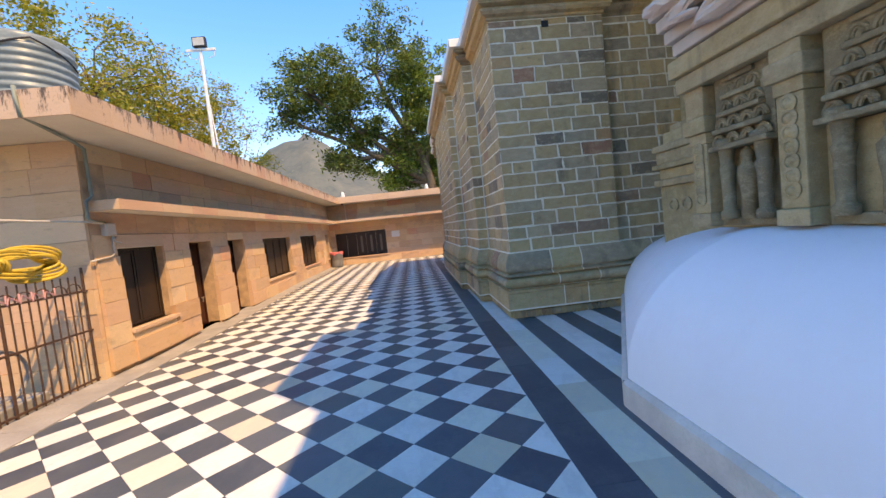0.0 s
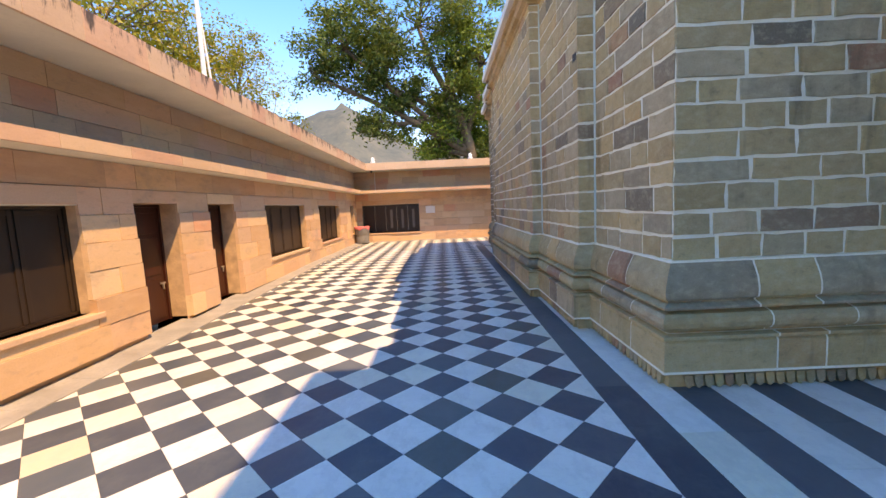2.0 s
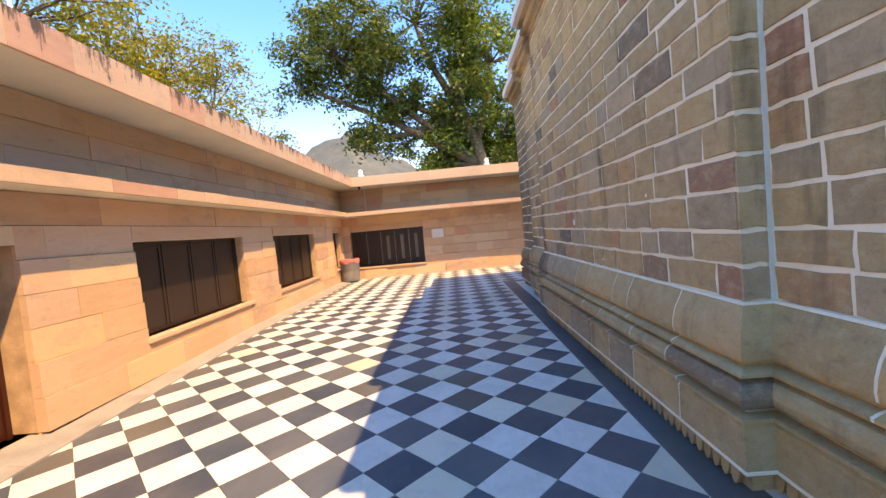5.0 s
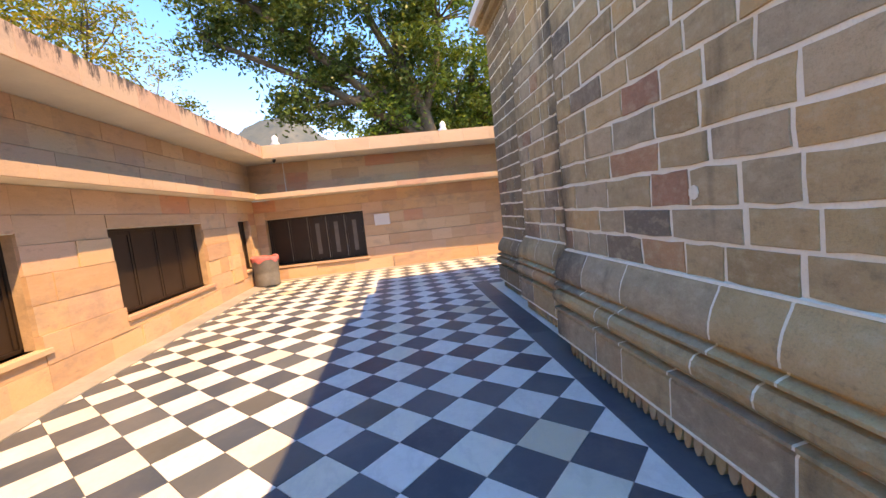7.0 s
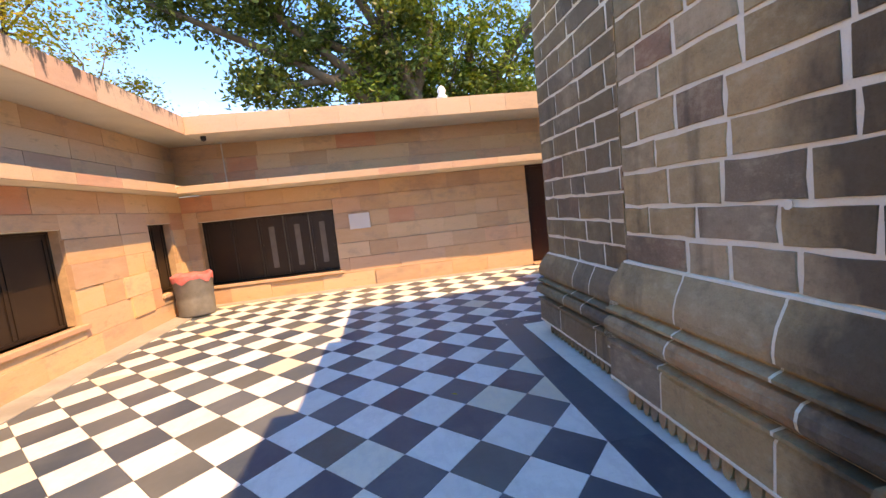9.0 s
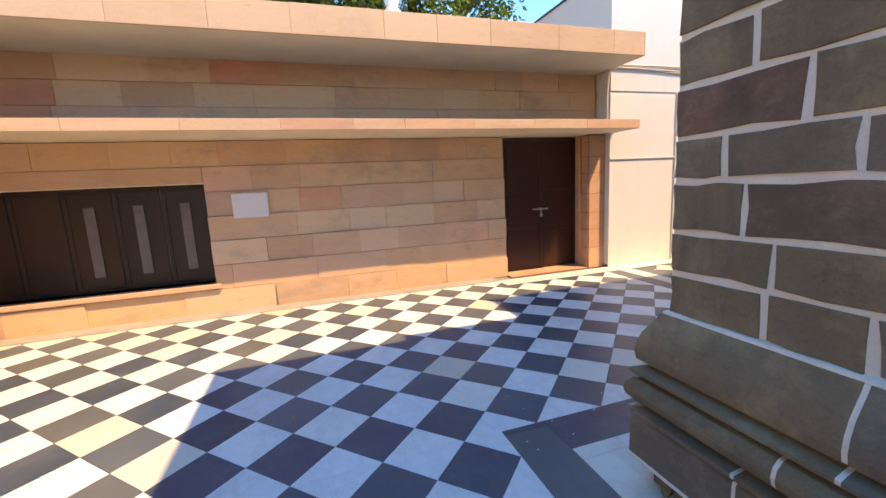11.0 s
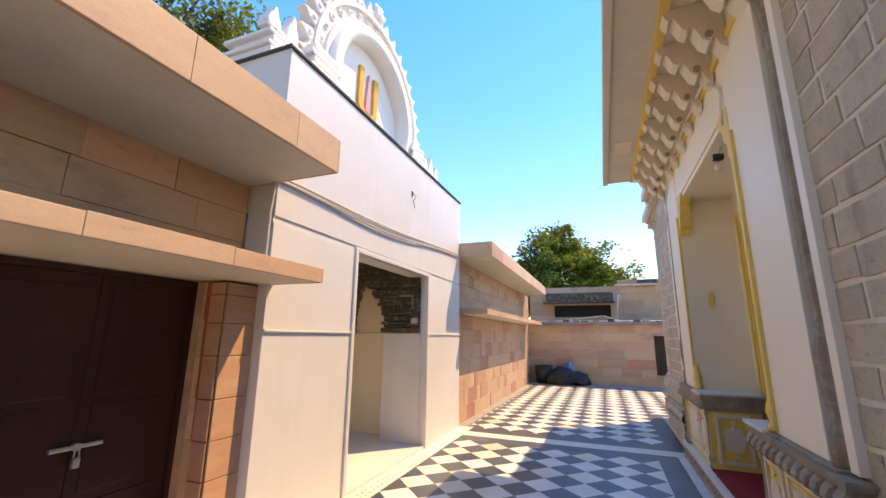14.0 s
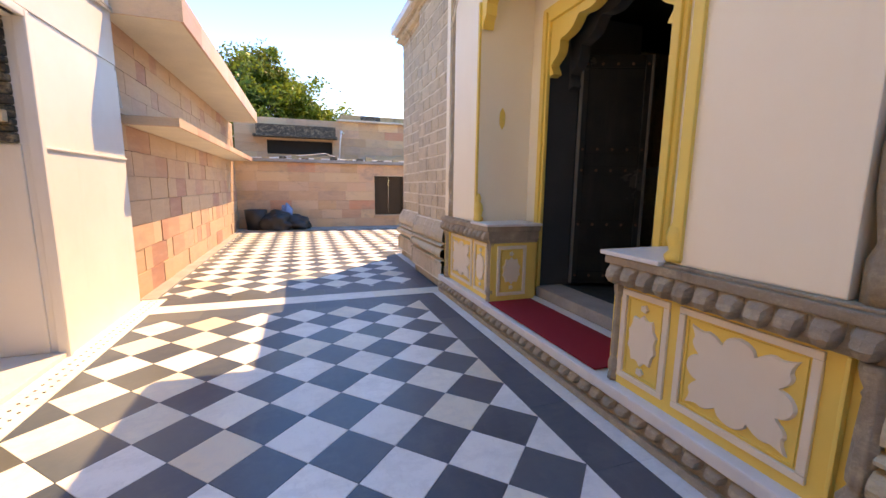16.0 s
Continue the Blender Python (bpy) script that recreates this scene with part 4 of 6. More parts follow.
        if k > 0 and not start_out:          # lime line in the inner corner
            part("corner_lime", Geo().box((-0.006, -0.016, 0.15), (0.024, 0.0, zc), 0.002, fm), MORTAR_BLUE, side)
    mason.done()
    return side


temple_side("temple_wall_south", PLAN, range(0, 3), (2, 5, 2), STONE, "brown and grey stone block wall with white lime pointing")
temple_side("temple_wall_west", PLAN, range(3, 12), (1, 10, 1.8), STONE, "brown stone block wall with white lime pointing and moulded base", lambda k: 4.18 if k < 10 else 4.1, lambda k: 1.0 if k < 10 else 0.88)
temple_side("temple_wall_north", PLAN, range(12, 15), (3, 15.8, 1.8), STONE_PALE, "weathered grey-brown stone block wall with moulded base", lambda k: 4.1, lambda k: 0.88, MORTAR_DULL)
temple_side("temple_wall_porch_east", PLAN_EAST, range(0, 4), (9.5, 15.9, 1.8), STONE_PALE, "pale weathered stone block wall with moulded base", mortar=MORTAR_DULL)
structure("temple_roof", Geo().box((1.45, 5.55, 4.38), (11.9, 14.0, 4.55), 0.02), WHITE_PAINT, "lime-washed flat temple roof")
structure("temple_roof_low", Geo().box((1.6, 14.0, 4.3), (11.8, 15.6, 4.5), 0.02), WHITE_PAINT, "lime-washed lower temple roof")
structure("temple_wall_east", Geo().box((4.3, 5.5, 0), (4.5, 15.4, 4.4)).box((8.85, 5.5, 0), (9.0, 15.4, 4.4)), STONE_PALE, "plain stone wall closing the temple")
structure("putlog_holes", Geo().box((1.155, 6.84, 2.9), (1.16, 6.95, 2.98)).box((2.1, 5.312, 4.05), (2.2, 5.318, 4.14)), RUBBER, "small dark putlog holes")

# ---------------------------------------------------------------- yellow and cream porch
porch = structure("porch", Geo().box((4.30, 15.0, 0.0), (8.80, 15.98, 0.235)), STONE_PALE, "cream and yellow porch of the temple with carved trim")
YP = 16.0
FP = wall_frame((0, YP, 0), (1, 0), (0, 1))


def petal_band(x0, x1, z0, z1, y, step, material, name="petal"):
    """A frieze of drooping petals on a north-facing band."""
    g = Geo()
    n = max(1, round((x1 - x0) / step))
    w = (x1 - x0) / n
    for i in range(n):
        c = x0 + (i + 0.5) * w
        ring, h = [], z1 - z0
        for r, (ww, dz, out) in enumerate(((0.47, 0.0, 0.012), (0.48, 0.30, 0.040), (0.42, 0.62, 0.052), (0.26, 0.88, 0.036), (0.06, 1.0, 0.008))):
            ring.append([(c - ww * w, y, z1 - dz * h), (c - ww * w * 0.6, y + out, z1 - dz * h), (c, y + out * 1.15, z1 - dz * h), (c + ww * w * 0.6, y + out, z1 - dz * h), (c + ww * w, y, z1 - dz * h)])
        vs = [p for row in ring for p in row]
        fs = [(r * 5 + k, r * 5 + k + 1, (r + 1) * 5 + k + 1, (r + 1) * 5 + k) for r in range(4) for k in range(4)]
        fs += [(0, 5, 10, 15, 20), (4, 24, 19, 14, 9), (0, 1, 2, 3, 4)]
        g.add(vs, fs)
    return g


# plinth: carved lower course, rough stone band, white kerb on top
part("plinth_course", Geo().box((4.28, 15.9, 0.0), (8.84, 16.06, 0.05), 0.006), COLUMN_BROWN, porch)
part("plinth_band", Geo().box((4.30, 15.9, 0.05), (8.82, 16.035, 0.165), 0.008), BROWN_TRIM, porch)
part("petal_band", petal_band(4.32, 8.80, 0.075, 0.155, 16.026, 0.115, BROWN_TRIM), BROWN_TRIM, porch)
part("white_kerb", Geo().box((4.27, 15.85, 0.165), (8.85, 16.065, 0.238), 0.012), SILL_WHITE, porch, "worn white-painted kerb")
structure("porch_floor", Geo().box((5.24, 15.0, 0.238), (7.75, 15.86, 0.245)), SILL_WHITE, "pale porch landing")
tagged(part("red_carpet", Geo().box((5.70, 15.52, 0.2452), (7.33, 16.02, 0.256), 0.004), CARPET), "red carpet laid on the porch landing", "carpet")


def scalloped(cx, cz, rx, rz, lobes, depth, n=96, squareness=0.0):
    pts = []
    for i in range(n):
        a = 2 * math.pi * i / n
        r = 1 - depth * abs(math.cos(lobes * a / 2))
        k = 1.0 / max(abs(math.cos(a)), abs(math.sin(a))) if squareness else 1.0
        r *= 1 + squareness * (k - 1)
        pts.append((cx + rx * r * math.cos(a), cz + rz * r * math.sin(a)))
    return pts


def corner_flower(cx, cz, rx, rz):
    """A square flower: a pointed leaf into each corner, a round lobe on each side."""
    marks = ((0, 1.34), (3, 1.18), (7, 1.10), (12, 1.08), (17, 0.98), (20, 0.86), (23, 0.78), (26, 0.86), (31, 0.92), (38, 0.97), (45, 0.99))
    pts = []
    for i in range(160):
        phi = abs((i * 2.25) % 90 - 45)
        for (p, r), (q, s) in zip(marks, marks[1:]):
            if p <= phi <= q:
                k = r + (s - r) * (phi - p) / (q - p)
        a = radians(i * 2.25)
        pts.append((cx + rx * k * math.cos(a), cz + rz * k * math.sin(a)))
    return pts


def relief_panel(parent, fm, x0, x1, z0, z1, lobes, wide):
    """A framed yellow panel with a raised cream flower; local -y is outward."""
    t = 0.035
    g = Geo()
    for a, b in (((x0, z0), (x1, z0 + t)), ((x0, z1 - t), (x1, z1)), ((x0, z0 + t), (x0 + t, z1 - t)), ((x1 - t, z0 + t), (x1, z1 - t))):
        g.box((a[0], -0.016, a[1]), (b[0], 0.02, b[1]), 0.006, fm)
    part("panel_frame", g, PANEL_CREAM, parent)
    t2 = 0.046
    g = Geo()
    for a, b in (((x0 + t2, z0 + t2), (x1 - t2, z0 + t2 + 0.008)), ((x0 + t2, z1 - t2 - 0.008), (x1 - t2, z1 - t2)), ((x0 + t2, z0 + t2 + 0.008), (x0 + t2 + 0.008, z1 - t2 - 0.008)), ((x1 - t2 - 0.008, z0 + t2 + 0.008), (x1 - t2, z1 - t2 - 0.008))):
        g.box((a[0], -0.007, a[1]), (b[0], 0.01, b[1]), 0.002, fm)
    part("panel_bead", g, YELLOW, parent)
    cx, cz = (x0 + x1) / 2, (z0 + z1) / 2
    if wide:
        outline = corner_flower(cx, cz, (x1 - x0) / 2 - 0.058, (z1 - z0) / 2 - 0.058)
    else:
        outline = scalloped(cx, cz, (x1 - x0) / 2 - 0.062, (z1 - z0) / 2 - 0.12, 10, 0.14, 100, 0.25)
        for s in (-1, 1):
            tip = scalloped(cx, cz + s * ((z1 - z0) / 2 - 0.085), 0.028, 0.026, 5, 0.25, 40)
            part("rosette", Geo().prism(tip, 0.03, fm @ Matrix.Translation((0, -0.013, 0)), 0.12), PANEL_CREAM, parent)
    part("flower_relief", Geo().prism(outline, 0.035, fm @ Matrix.Translation((0, -0.015, 0)), 0.035), PANEL_CREAM, parent)


def colonnette(name, parent, x, y, z0, z1, r, material, label=""):
    h = z1 - z0
    prof = [(r * 1.25, 0), (r * 1.25, 0.05 * h), (r * 0.9, 0.07 * h), (r * 1.3, 0.13 * h), (r * 1.35, 0.18 * h), (r * 0.95, 0.23 * h), (r * 0.75, 0.26 * h), (r * 0.95, 0.28 * h), (r * 1.0, 0.34 * h),
            (r * 0.92, 0.60 * h), (r * 0.80, 0.80 * h), (r * 0.95, 0.82 * h), (r * 0.8, 0.85 * h), (r * 1.15, 0.91 * h), (r * 1.3, 0.96 * h), (r * 1.3, h)]
    return part(name, Geo().lathe(prof, (x, y, z0), 32, None, 8, 0.14), material, parent, label, True)


def pedestal(x0, x1, near_end):
    """Waist-high panelled pedestal with carved frieze and marble ledge."""
    g = Geo().box((x0, 15.46, 0.238), (x1, YP - 0.012, 0.86))
    ped = part("pedestal", g, YELLOW, porch, "yellow painted pedestal with cream relief panels")
    w = x1 - x0
    colx = x0 + 0.125 if near_end else x1 - 0.14
    if near_end:
        spans = ((x0 + 0.28, x0 + 0.89, True), (x0 + 0.95, x1 - 0.08, False))
    else:
        spans = ((x0 + 0.08, x0 + 0.42, False), (x0 + 0.48, x1 - 0.24, True))
    for a, b, wide in spans:
        relief_panel(ped, FP @ Matrix.Translation((0, 0.012, 0)), a, b, 0.295, 0.845, 8, wide)
    part("colonnette_niche", Geo().box((colx - 0.085, YP - 0.014, 0.27), (colx - 0.07, YP + 0.022, 0.86), 0.004).box((colx + 0.07, YP - 0.014, 0.27), (colx + 0.085, YP + 0.022, 0.86), 0.004), YELLOW, ped)
    colonnette("colonnette", ped, colx, YP + 0.0, 0.245, 0.862, 0.043, COLUMN_BROWN, "fluted brown stone colonnette")
    colonnette("colonnette", ped, (x1 - 0.035) if near_end else (x0 + 0.035), YP - 0.02, 0.245, 0.862, 0.03, COLUMN_BROWN, "slim brown stone colonnette")
    # side panel towards the landing
    sx = x1 if near_end else x0
    fm = wall_frame((sx, YP - 0.06, 0), (0, -1) if near_end else (0, 1), (1, 0) if near_end else (-1, 0))
    if not near_end:
        fm = wall_frame((sx, 15.52, 0), (0, 1), (-1, 0))
    relief_panel(ped, fm @ Matrix.Translation((0, -0.001, 0)), 0.06, 0.40, 0.30, 0.83, 8, False)
    part("frieze_fillet", Geo().box((x0 - 0.01, 15.45, 0.86), (x1 + 0.01, YP + 0.012, 0.885), 0.006), BROWN_TRIM, ped)
    part("frieze_band", Geo().box((x0 - 0.02, 15.44, 0.885), (x1 + 0.02, YP + 0.03, 0.985), 0.008), BROWN_TRIM, ped)
    part("petal_frieze", petal_band(x0 - 0.02, x1 + 0.02, 0.865, 0.985, YP + 0.028, 0.118, BROWN_TRIM), BROWN_TRIM, ped, "carved brown petal frieze")
    part("frieze_cap", Geo().box((x0 - 0.035, 15.43, 0.985), (x1 + 0.035, YP + 0.055, 1.035), 0.01), BROWN_TRIM, ped)
    return ped


pedestal(4.25, 5.61, True)
pedestal(7.36, 8.76, False)
part("marble_ledge", Geo().box((5.24, 15.42, 1.035), (5.68, 16.065, 1.062), 0.008), SILL_WHITE, porch, "white marble ledge slab")
part("marble_ledge", Geo().box((7.31, 15.42, 1.035), (7.75, 16.065, 1.062), 0.008), SILL_WHITE, porch, "white marble ledge slab")
part("marble_ledge", Geo().box((4.35, 15.5, 1.035), (5.24, 16.03, 1.05), 0.006), BROWN_TRIM, porch)
part("marble_ledge", Geo().box((7.75, 15.5, 1.035), (8.72, 16.03, 1.05), 0.006), BROWN_TRIM, porch)
# wall piers of the porch
ZT = 4.05
part("porch_pier", Geo().box((4.50, 15.2, 1.05), (5.24, YP - 0.01, ZT), 0.006), CREAM_WALL, porch, "smooth cream wall pier")
part("porch_pier", Geo().box((7.74, 15.2, 1.05), (8.50, YP - 0.01, ZT), 0.006), CREAM_WALL, porch, "smooth cream wall pier")
part("pier_back", Geo().box((4.24, 15.2, 1.035), (4.50, YP - 0.13, ZT), 0.004).box((4.25, 15.2, 1.05), (4.33, YP - 0.02, ZT), 0.004), CREAM_WALL, porch)
part("pier_back", Geo().box((8.50, 15.2, 1.035), (8.80, YP - 0.14, ZT), 0.004).box((8.70, 15.2, 1.05), (8.82, YP - 0.02, ZT), 0.004), CREAM_WALL, porch)
colonnette("tall_colonnette", porch, 4.415, YP - 0.07, 1.05, ZT, 0.060, COLUMN_BROWN, "tall weathered brown stone colonnette")
colonnette("tall_colonnette", porch, 8.60, YP - 0.06, 1.05, ZT, 0.055, COLUMN_BROWN, "tall weathered brown stone colonnette")
part("edge_bead", Geo().box((5.165, YP - 0.012, 1.07), (5.225, YP + 0.014, 3.3), 0.006), YELLOW, porch, "yellow painted edge bead")
part("edge_bead", Geo().box((7.735, YP - 0.012, 1.07), (7.775, YP + 0.014, 3.3), 0.006), YELLOW, porch, "yellow painted edge bead")
for x in (5.215, 7.725):        # carved foot of the bead
    part("bead_foot", Geo().lathe([(0.05, 0), (0.06, 0.03), (0.035, 0.06), (0.055, 0.12), (0.045, 0.18), (0.02, 0.22), (0.03, 0.25), (0.012, 0.30)], (x, YP - 0.02, 1.062), 14, None, 7, 0.2), YELLOW, porch, "carved yellow foot ornament", True)
part("porch_lintel", Geo().box((5.24, 15.35, 3.55), (7.74, YP - 0.02, ZT), 0.006), CREAM_WALL, porch)
part("porch_ceiling", Geo().box((5.24, 15.2, 3.50), (7.74, YP - 0.04, 3.55)), CREAM_WALL, porch)
part("lintel_bead", Geo().box((4.62, YP - 0.03, 3.98), (8.56, YP + 0.012, 4.05), 0.008), YELLOW, porch, "yellow painted band under the brackets")
for x, s in ((5.245, 1), (7.735, -1)):       # scrolled corbels at the head of the opening
    out = [(0, 0.0), (0.03, -0.02), (0.05, 0.05), (0.10, 0.10), (0.11, 0.20), (0.17, 0.26), (0.20, 0.36), (0.28, 0.42), (0.30, 0.50), (0, 0.50)]
    fm = wall_frame((x, YP - 0.13, 3.05), (s, 0), (0, -1))
    part("corbel", Geo().prism([(p[0], p[1]) for p in out], 0.12, fm, 0.03), YELLOW, porch, "yellow scrolled corbel")
# inner doorway
YD = 15.42
dw = structure("porch_door", Geo().box((5.24, YD - 0.05, 0.245), (5.86, YD - 0.2, 3.52)).box((7.46, YD - 0.05, 0.245), (7.75, YD - 0.2, 3.52)).box((5.86, YD - 0.05, 3.14), (7.46, YD - 0.2, 3.52)), CREAM_WALL, "open black studded doors in a yellow cusped frame")
for a, b in ((5.80, 5.92), (7.40, 7.52)):
    for k, (ins, out) in enumerate(((0.0, 0.03), (0.03, 0.055))):
        part("door_frame", Geo().box((a + ins, YD - 0.06, 0.245), (b - ins, YD - 0.05 + out, 3.20 - ins), 0.01), YELLOW, dw, "moulded yellow door frame")
part("door_frame", Geo().box((5.80, YD - 0.06, 3.08), (7.52, YD - 0.018, 3.22), 0.01), YELLOW, dw, "moulded yellow door head")


def cusp_arch(x0, x1, z_spring, z_top, m, depth, n=5):
    """Spandrel with a cusped lower edge between x0 and x1."""
    pts = [(x1, z_top), (x0, z_top), (x0, z_spring)]
    cx, rx, rz = (x0 + x1) / 2, (x1 - x0) / 2, z_top - z_spring - 0.06
    for i in range(1, 80):
        a = math.pi - math.pi * i / 80
        k = 1 - 0.10 * abs(math.sin(n * 1.4 * (a - math.pi / 2)))
        pts.append((cx + rx * k * math.cos(a), z_spring + rz * k * math.sin(a)))
    pts.append((x1, z_spring))
    bm = bmesh.new()
    front = [bm.verts.new((x, 0, z)) for x, z in pts]
    f = bm.faces.new(front)
    ex = bmesh.ops.extrude_face_region(bm, geom=[f])
    for v in ex["geom"]:
        if isinstance(v, bmesh.types.BMVert):
            v.co.y += depth
    bmesh.ops.triangulate(bm, faces=bm.faces[:])
    bmesh.ops.recalc_face_normals(bm, faces=bm.faces[:])
    return Geo().bm(bm, m)


FD = wall_frame((0, YD - 0.05, 0), (-1, 0), (0, 1))
part("cusped_head", cusp_arch(-7.41, -5.91, 2.55, 3.12, FD, 0.10), YELLOW, dw, "yellow cusped arch head")
part("jamb", Geo().box((5.66, 14.2, 0.245), (5.90, YD - 0.06, 3.2)).box((7.42, 14.2, 0.245), (7.66, YD - 0.06, 3.2)), JAMB_GREY, dw, "dark grey painted jamb")
part("cusped_head", cusp_arch(-7.42, -5.90, 2.45, 3.16, wall_frame((0, YD - 0.30, 0), (-1, 0), (0, 1)), 0.12), JAMB_GREY, dw, "dark grey cusped inner arch")
part("threshold", Geo().box((5.86, YD - 0.35, 0.245), (7.46, YD - 0.02, 0.36), 0.012), CONCRETE, dw, "worn grey stone threshold")


def studded_leaf(x, y, angle, w, h):
    """One open leaf, hinged at (x, y)."""
    m = Matrix.Translation((x, y, 0.38)) @ Matrix.Rotation(angle, 4, 'Z')
    leaf = part("door_leaf", Geo().box((0, -0.03, 0), (w, 0.03, h), 0.006, m), BLACK_DOOR, dw, "open black door leaf with iron studs")
    g = Geo()
    for a, b in ((0.0, 0.09), (w - 0.09, w)):
        g.box((a, -0.05, 0), (b, 0.05, h), 0.01, m)
    for z in (0.05, 0.62, 1.20, 1.42, h - 0.14):
        g.box((0.09, -0.045, z), (w - 0.09, 0.045, z + 0.09), 0.008, m)
    part("door_rail", g, BLACK_DOOR, leaf)
    part("edge_strip", Geo().box((0.0, -0.054, 0), (0.028, 0.054, h), 0.008, m), WORN_EDGE, leaf, "edge worn to bare grey wood")
    part("edge_strip", Geo().box((w - 0.032, -0.054, 0), (w + 0.002, 0.054, h), 0.008, m), WORN_EDGE, leaf, "edge worn to bare grey wood")
    s = Geo()
    for z in (0.095, 0.665, 1.245, 1.465, h - 0.095):
        for k in range(5):
            xx = 0.06 + k * (w - 0.12) / 4
            for side in (-1, 1):
                bm = bmesh.new()
                bmesh.ops.create_icosphere(bm, subdivisions=1, radius=0.017)
                s.bm(bm, m @ Matrix.Translation((xx, side * 0.047, z)))
    part("iron_studs", s, RUSTY, leaf)["kind"] = "stuff"
    r = Geo()
    for z in (1.34, 0.98):
        r.tube([m @ Vector((w * 0.62 + 0.035 * math.cos(a), 0.062, z + 0.035 * math.sin(a))) for a in [i * 2 * math.pi / 14 for i in range(15)]], 0.007, 6)
        r.box((w * 0.62 - 0.02, 0.03, z + 0.02), (w * 0.62 + 0.02, 0.06, z + 0.05), 0.004, m)
    part("ring_pull", r, STEEL, leaf, "steel ring pull")
    return leaf


studded_leaf(7.40, YD - 0.42, radians(-112), 0.74, 2.42)
studded_leaf(5.92, YD - 0.42, radians(-86), 0.72, 2.42)
# hall surfaces are coloured near black to keep the doorway in shade
structure("sanctum_room", Geo().box((4.55, 9.0, 0.2), (8.8, 9.1, 3.6)).box((4.55, 9.1, 3.5), (8.8, 15.1, 3.6)).box((4.55, 9.1, 0.2), (8.8, 15.2, 0.34)), DARK_ROOM, "unlit hall behind the porch door, its shade painted near black")
tagged(part("steel_cabinet", Geo().box((7.95, 12.5, 0.34), (8.65, 13.0, 1.75), 0.01).box((7.97, 13.0, 0.4), (8.63, 13.015, 1.0), 0.006).box((7.97, 13.0, 1.03), (8.63, 13.015, 1.72), 0.006), PVC_WHITE), "pale steel cabinet standing in the dark hall", "cabinet")
# small wall fittings
tagged(part("yellow_plaque", Geo().prism(scalloped(0, 0, 0.035, 0.11, 6, 0.12, 48), 0.012, wall_frame((7.728, 15.72, 2.17), (0, 1), (-1, 0))), YELLOW), "small yellow plaque on the porch reveal", "plaque")
lampb = thing("bulb_holder", "white bulb holder under the porch lintel", "lamp", (6.2, 15.85, 3.5))
part("holder", Geo().lathe([(0.035, 0.05), (0.035, 0.0), (0.02, -0.05), (0.018, -0.07)], (0, 0, 0), 14), PVC_WHITE, lampb, smooth=True)
part("bulb", Geo().lathe([(0.012, -0.07), (0.03, -0.10), (0.033, -0.13), (0.02, -0.155), (0.004, -0.16)], (0, 0, 0), 14), SILL_WHITE, lampb, smooth=True)
camb = thing("security_camera", "small black security camera on the porch ceiling", "camera", (5.95, 15.88, 3.5))
part("mount", Geo().box((-0.015, -0.015, -0.08), (0.015, 0.015, 0), 0.003), PVC_WHITE, camb)
part("body", Geo().box((-0.03, -0.02, -0.14), (0.03, 0.07, -0.075), 0.012), RUBBER, camb)
part("lens", Geo().lathe([(0.018, 0), (0.018, 0.008), (0.006, 0.01)], (0, 0, 0), 14, Matrix.Translation((0, 0.07, -0.107)) @ Matrix.Rotation(radians(-90), 4, 'X')), GLASS_LAMP, camb)
tagged(part("wall_cable", Geo().tube([(5.3, 15.995, 3.75), (5.36, 16.0, 3.46), (5.42, 15.96, 3.42), (5.7, 15.9, 3.40), (5.93, 15.88, 3.42), (5.95, 15.88, 3.5)], 0.010, 6), PVC_WHITE), "white cable run along the porch lintel", "cable")
tagged(part("wall_cable", Geo().tube([(8.55, 16.03, 3.3), (8.2, 16.03, 3.75), (7.7, 16.03, 4.02), (6.8, 16.04, 4.03), (5.6, 16.04, 4.0), (5.3, 16.0, 3.75)], 0.012, 6), PVC_WHITE), "white cable run along the porch lintel", "cable")
# eave on carved brackets
eave = structure("porch_eave", Geo().box((3.9, 15.7, 4.36), (9.0, 16.86, 4.41), 0.006).box((3.9, 16.80, 4.33), (9.0, 16.88, 4.47), 0.01), PLASTER_CREAM, "cream plastered eave on carved brackets")
part("eave_band", Geo().box((3.9, 16.36, 4.335), (9.0, 16.44, 4.362), 0.004), YELLOW, eave, "yellow painted soffit band")
part("eave_hatch", Geo().box((7.35, 16.5, 4.35), (7.75, 16.72, 4.362), 0.003), PANEL_CREAM, eave)
part("frieze_wall", Geo().box((4.3, 15.4, 4.05), (8.82, 15.99, 4.37)), CREAM_WALL, eave)
outline = [(0, 0.31), (0.42, 0.31), (0.42, 0.25), (0.385, 0.19), (0.36, 0.22), (0.33, 0.17), (0.30, 0.10), (0.26, 0.07), (0.23, 0.11), (0.20, 0.05), (0.17, -0.03), (0.12, -0.07), (0.08, -0.03), (0.05, -0.12), (0, -0.16)]
for i in range(11):
    fm = wall_frame((4.12 + 0.46 * i, 15.99, 4.05), (0, 1), (-1, 0))
    br = part("bracket", Geo().prism(outline, 0.16, fm @ Matrix.Translation((0, -0.08, 0)), 0.02), PANEL_CREAM, eave, "carved cream bracket")
    part("bracket_boss", Geo().lathe([(0.03, 0), (0.03, 0.19), (0.012, 0.20)], (0, 0, 0), 12, fm @ Matrix.Translation((0.12, -0.095, -0.005)) @ Matrix.Rotation(radians(-90), 4, 'X')), COLUMN_BROWN, br)

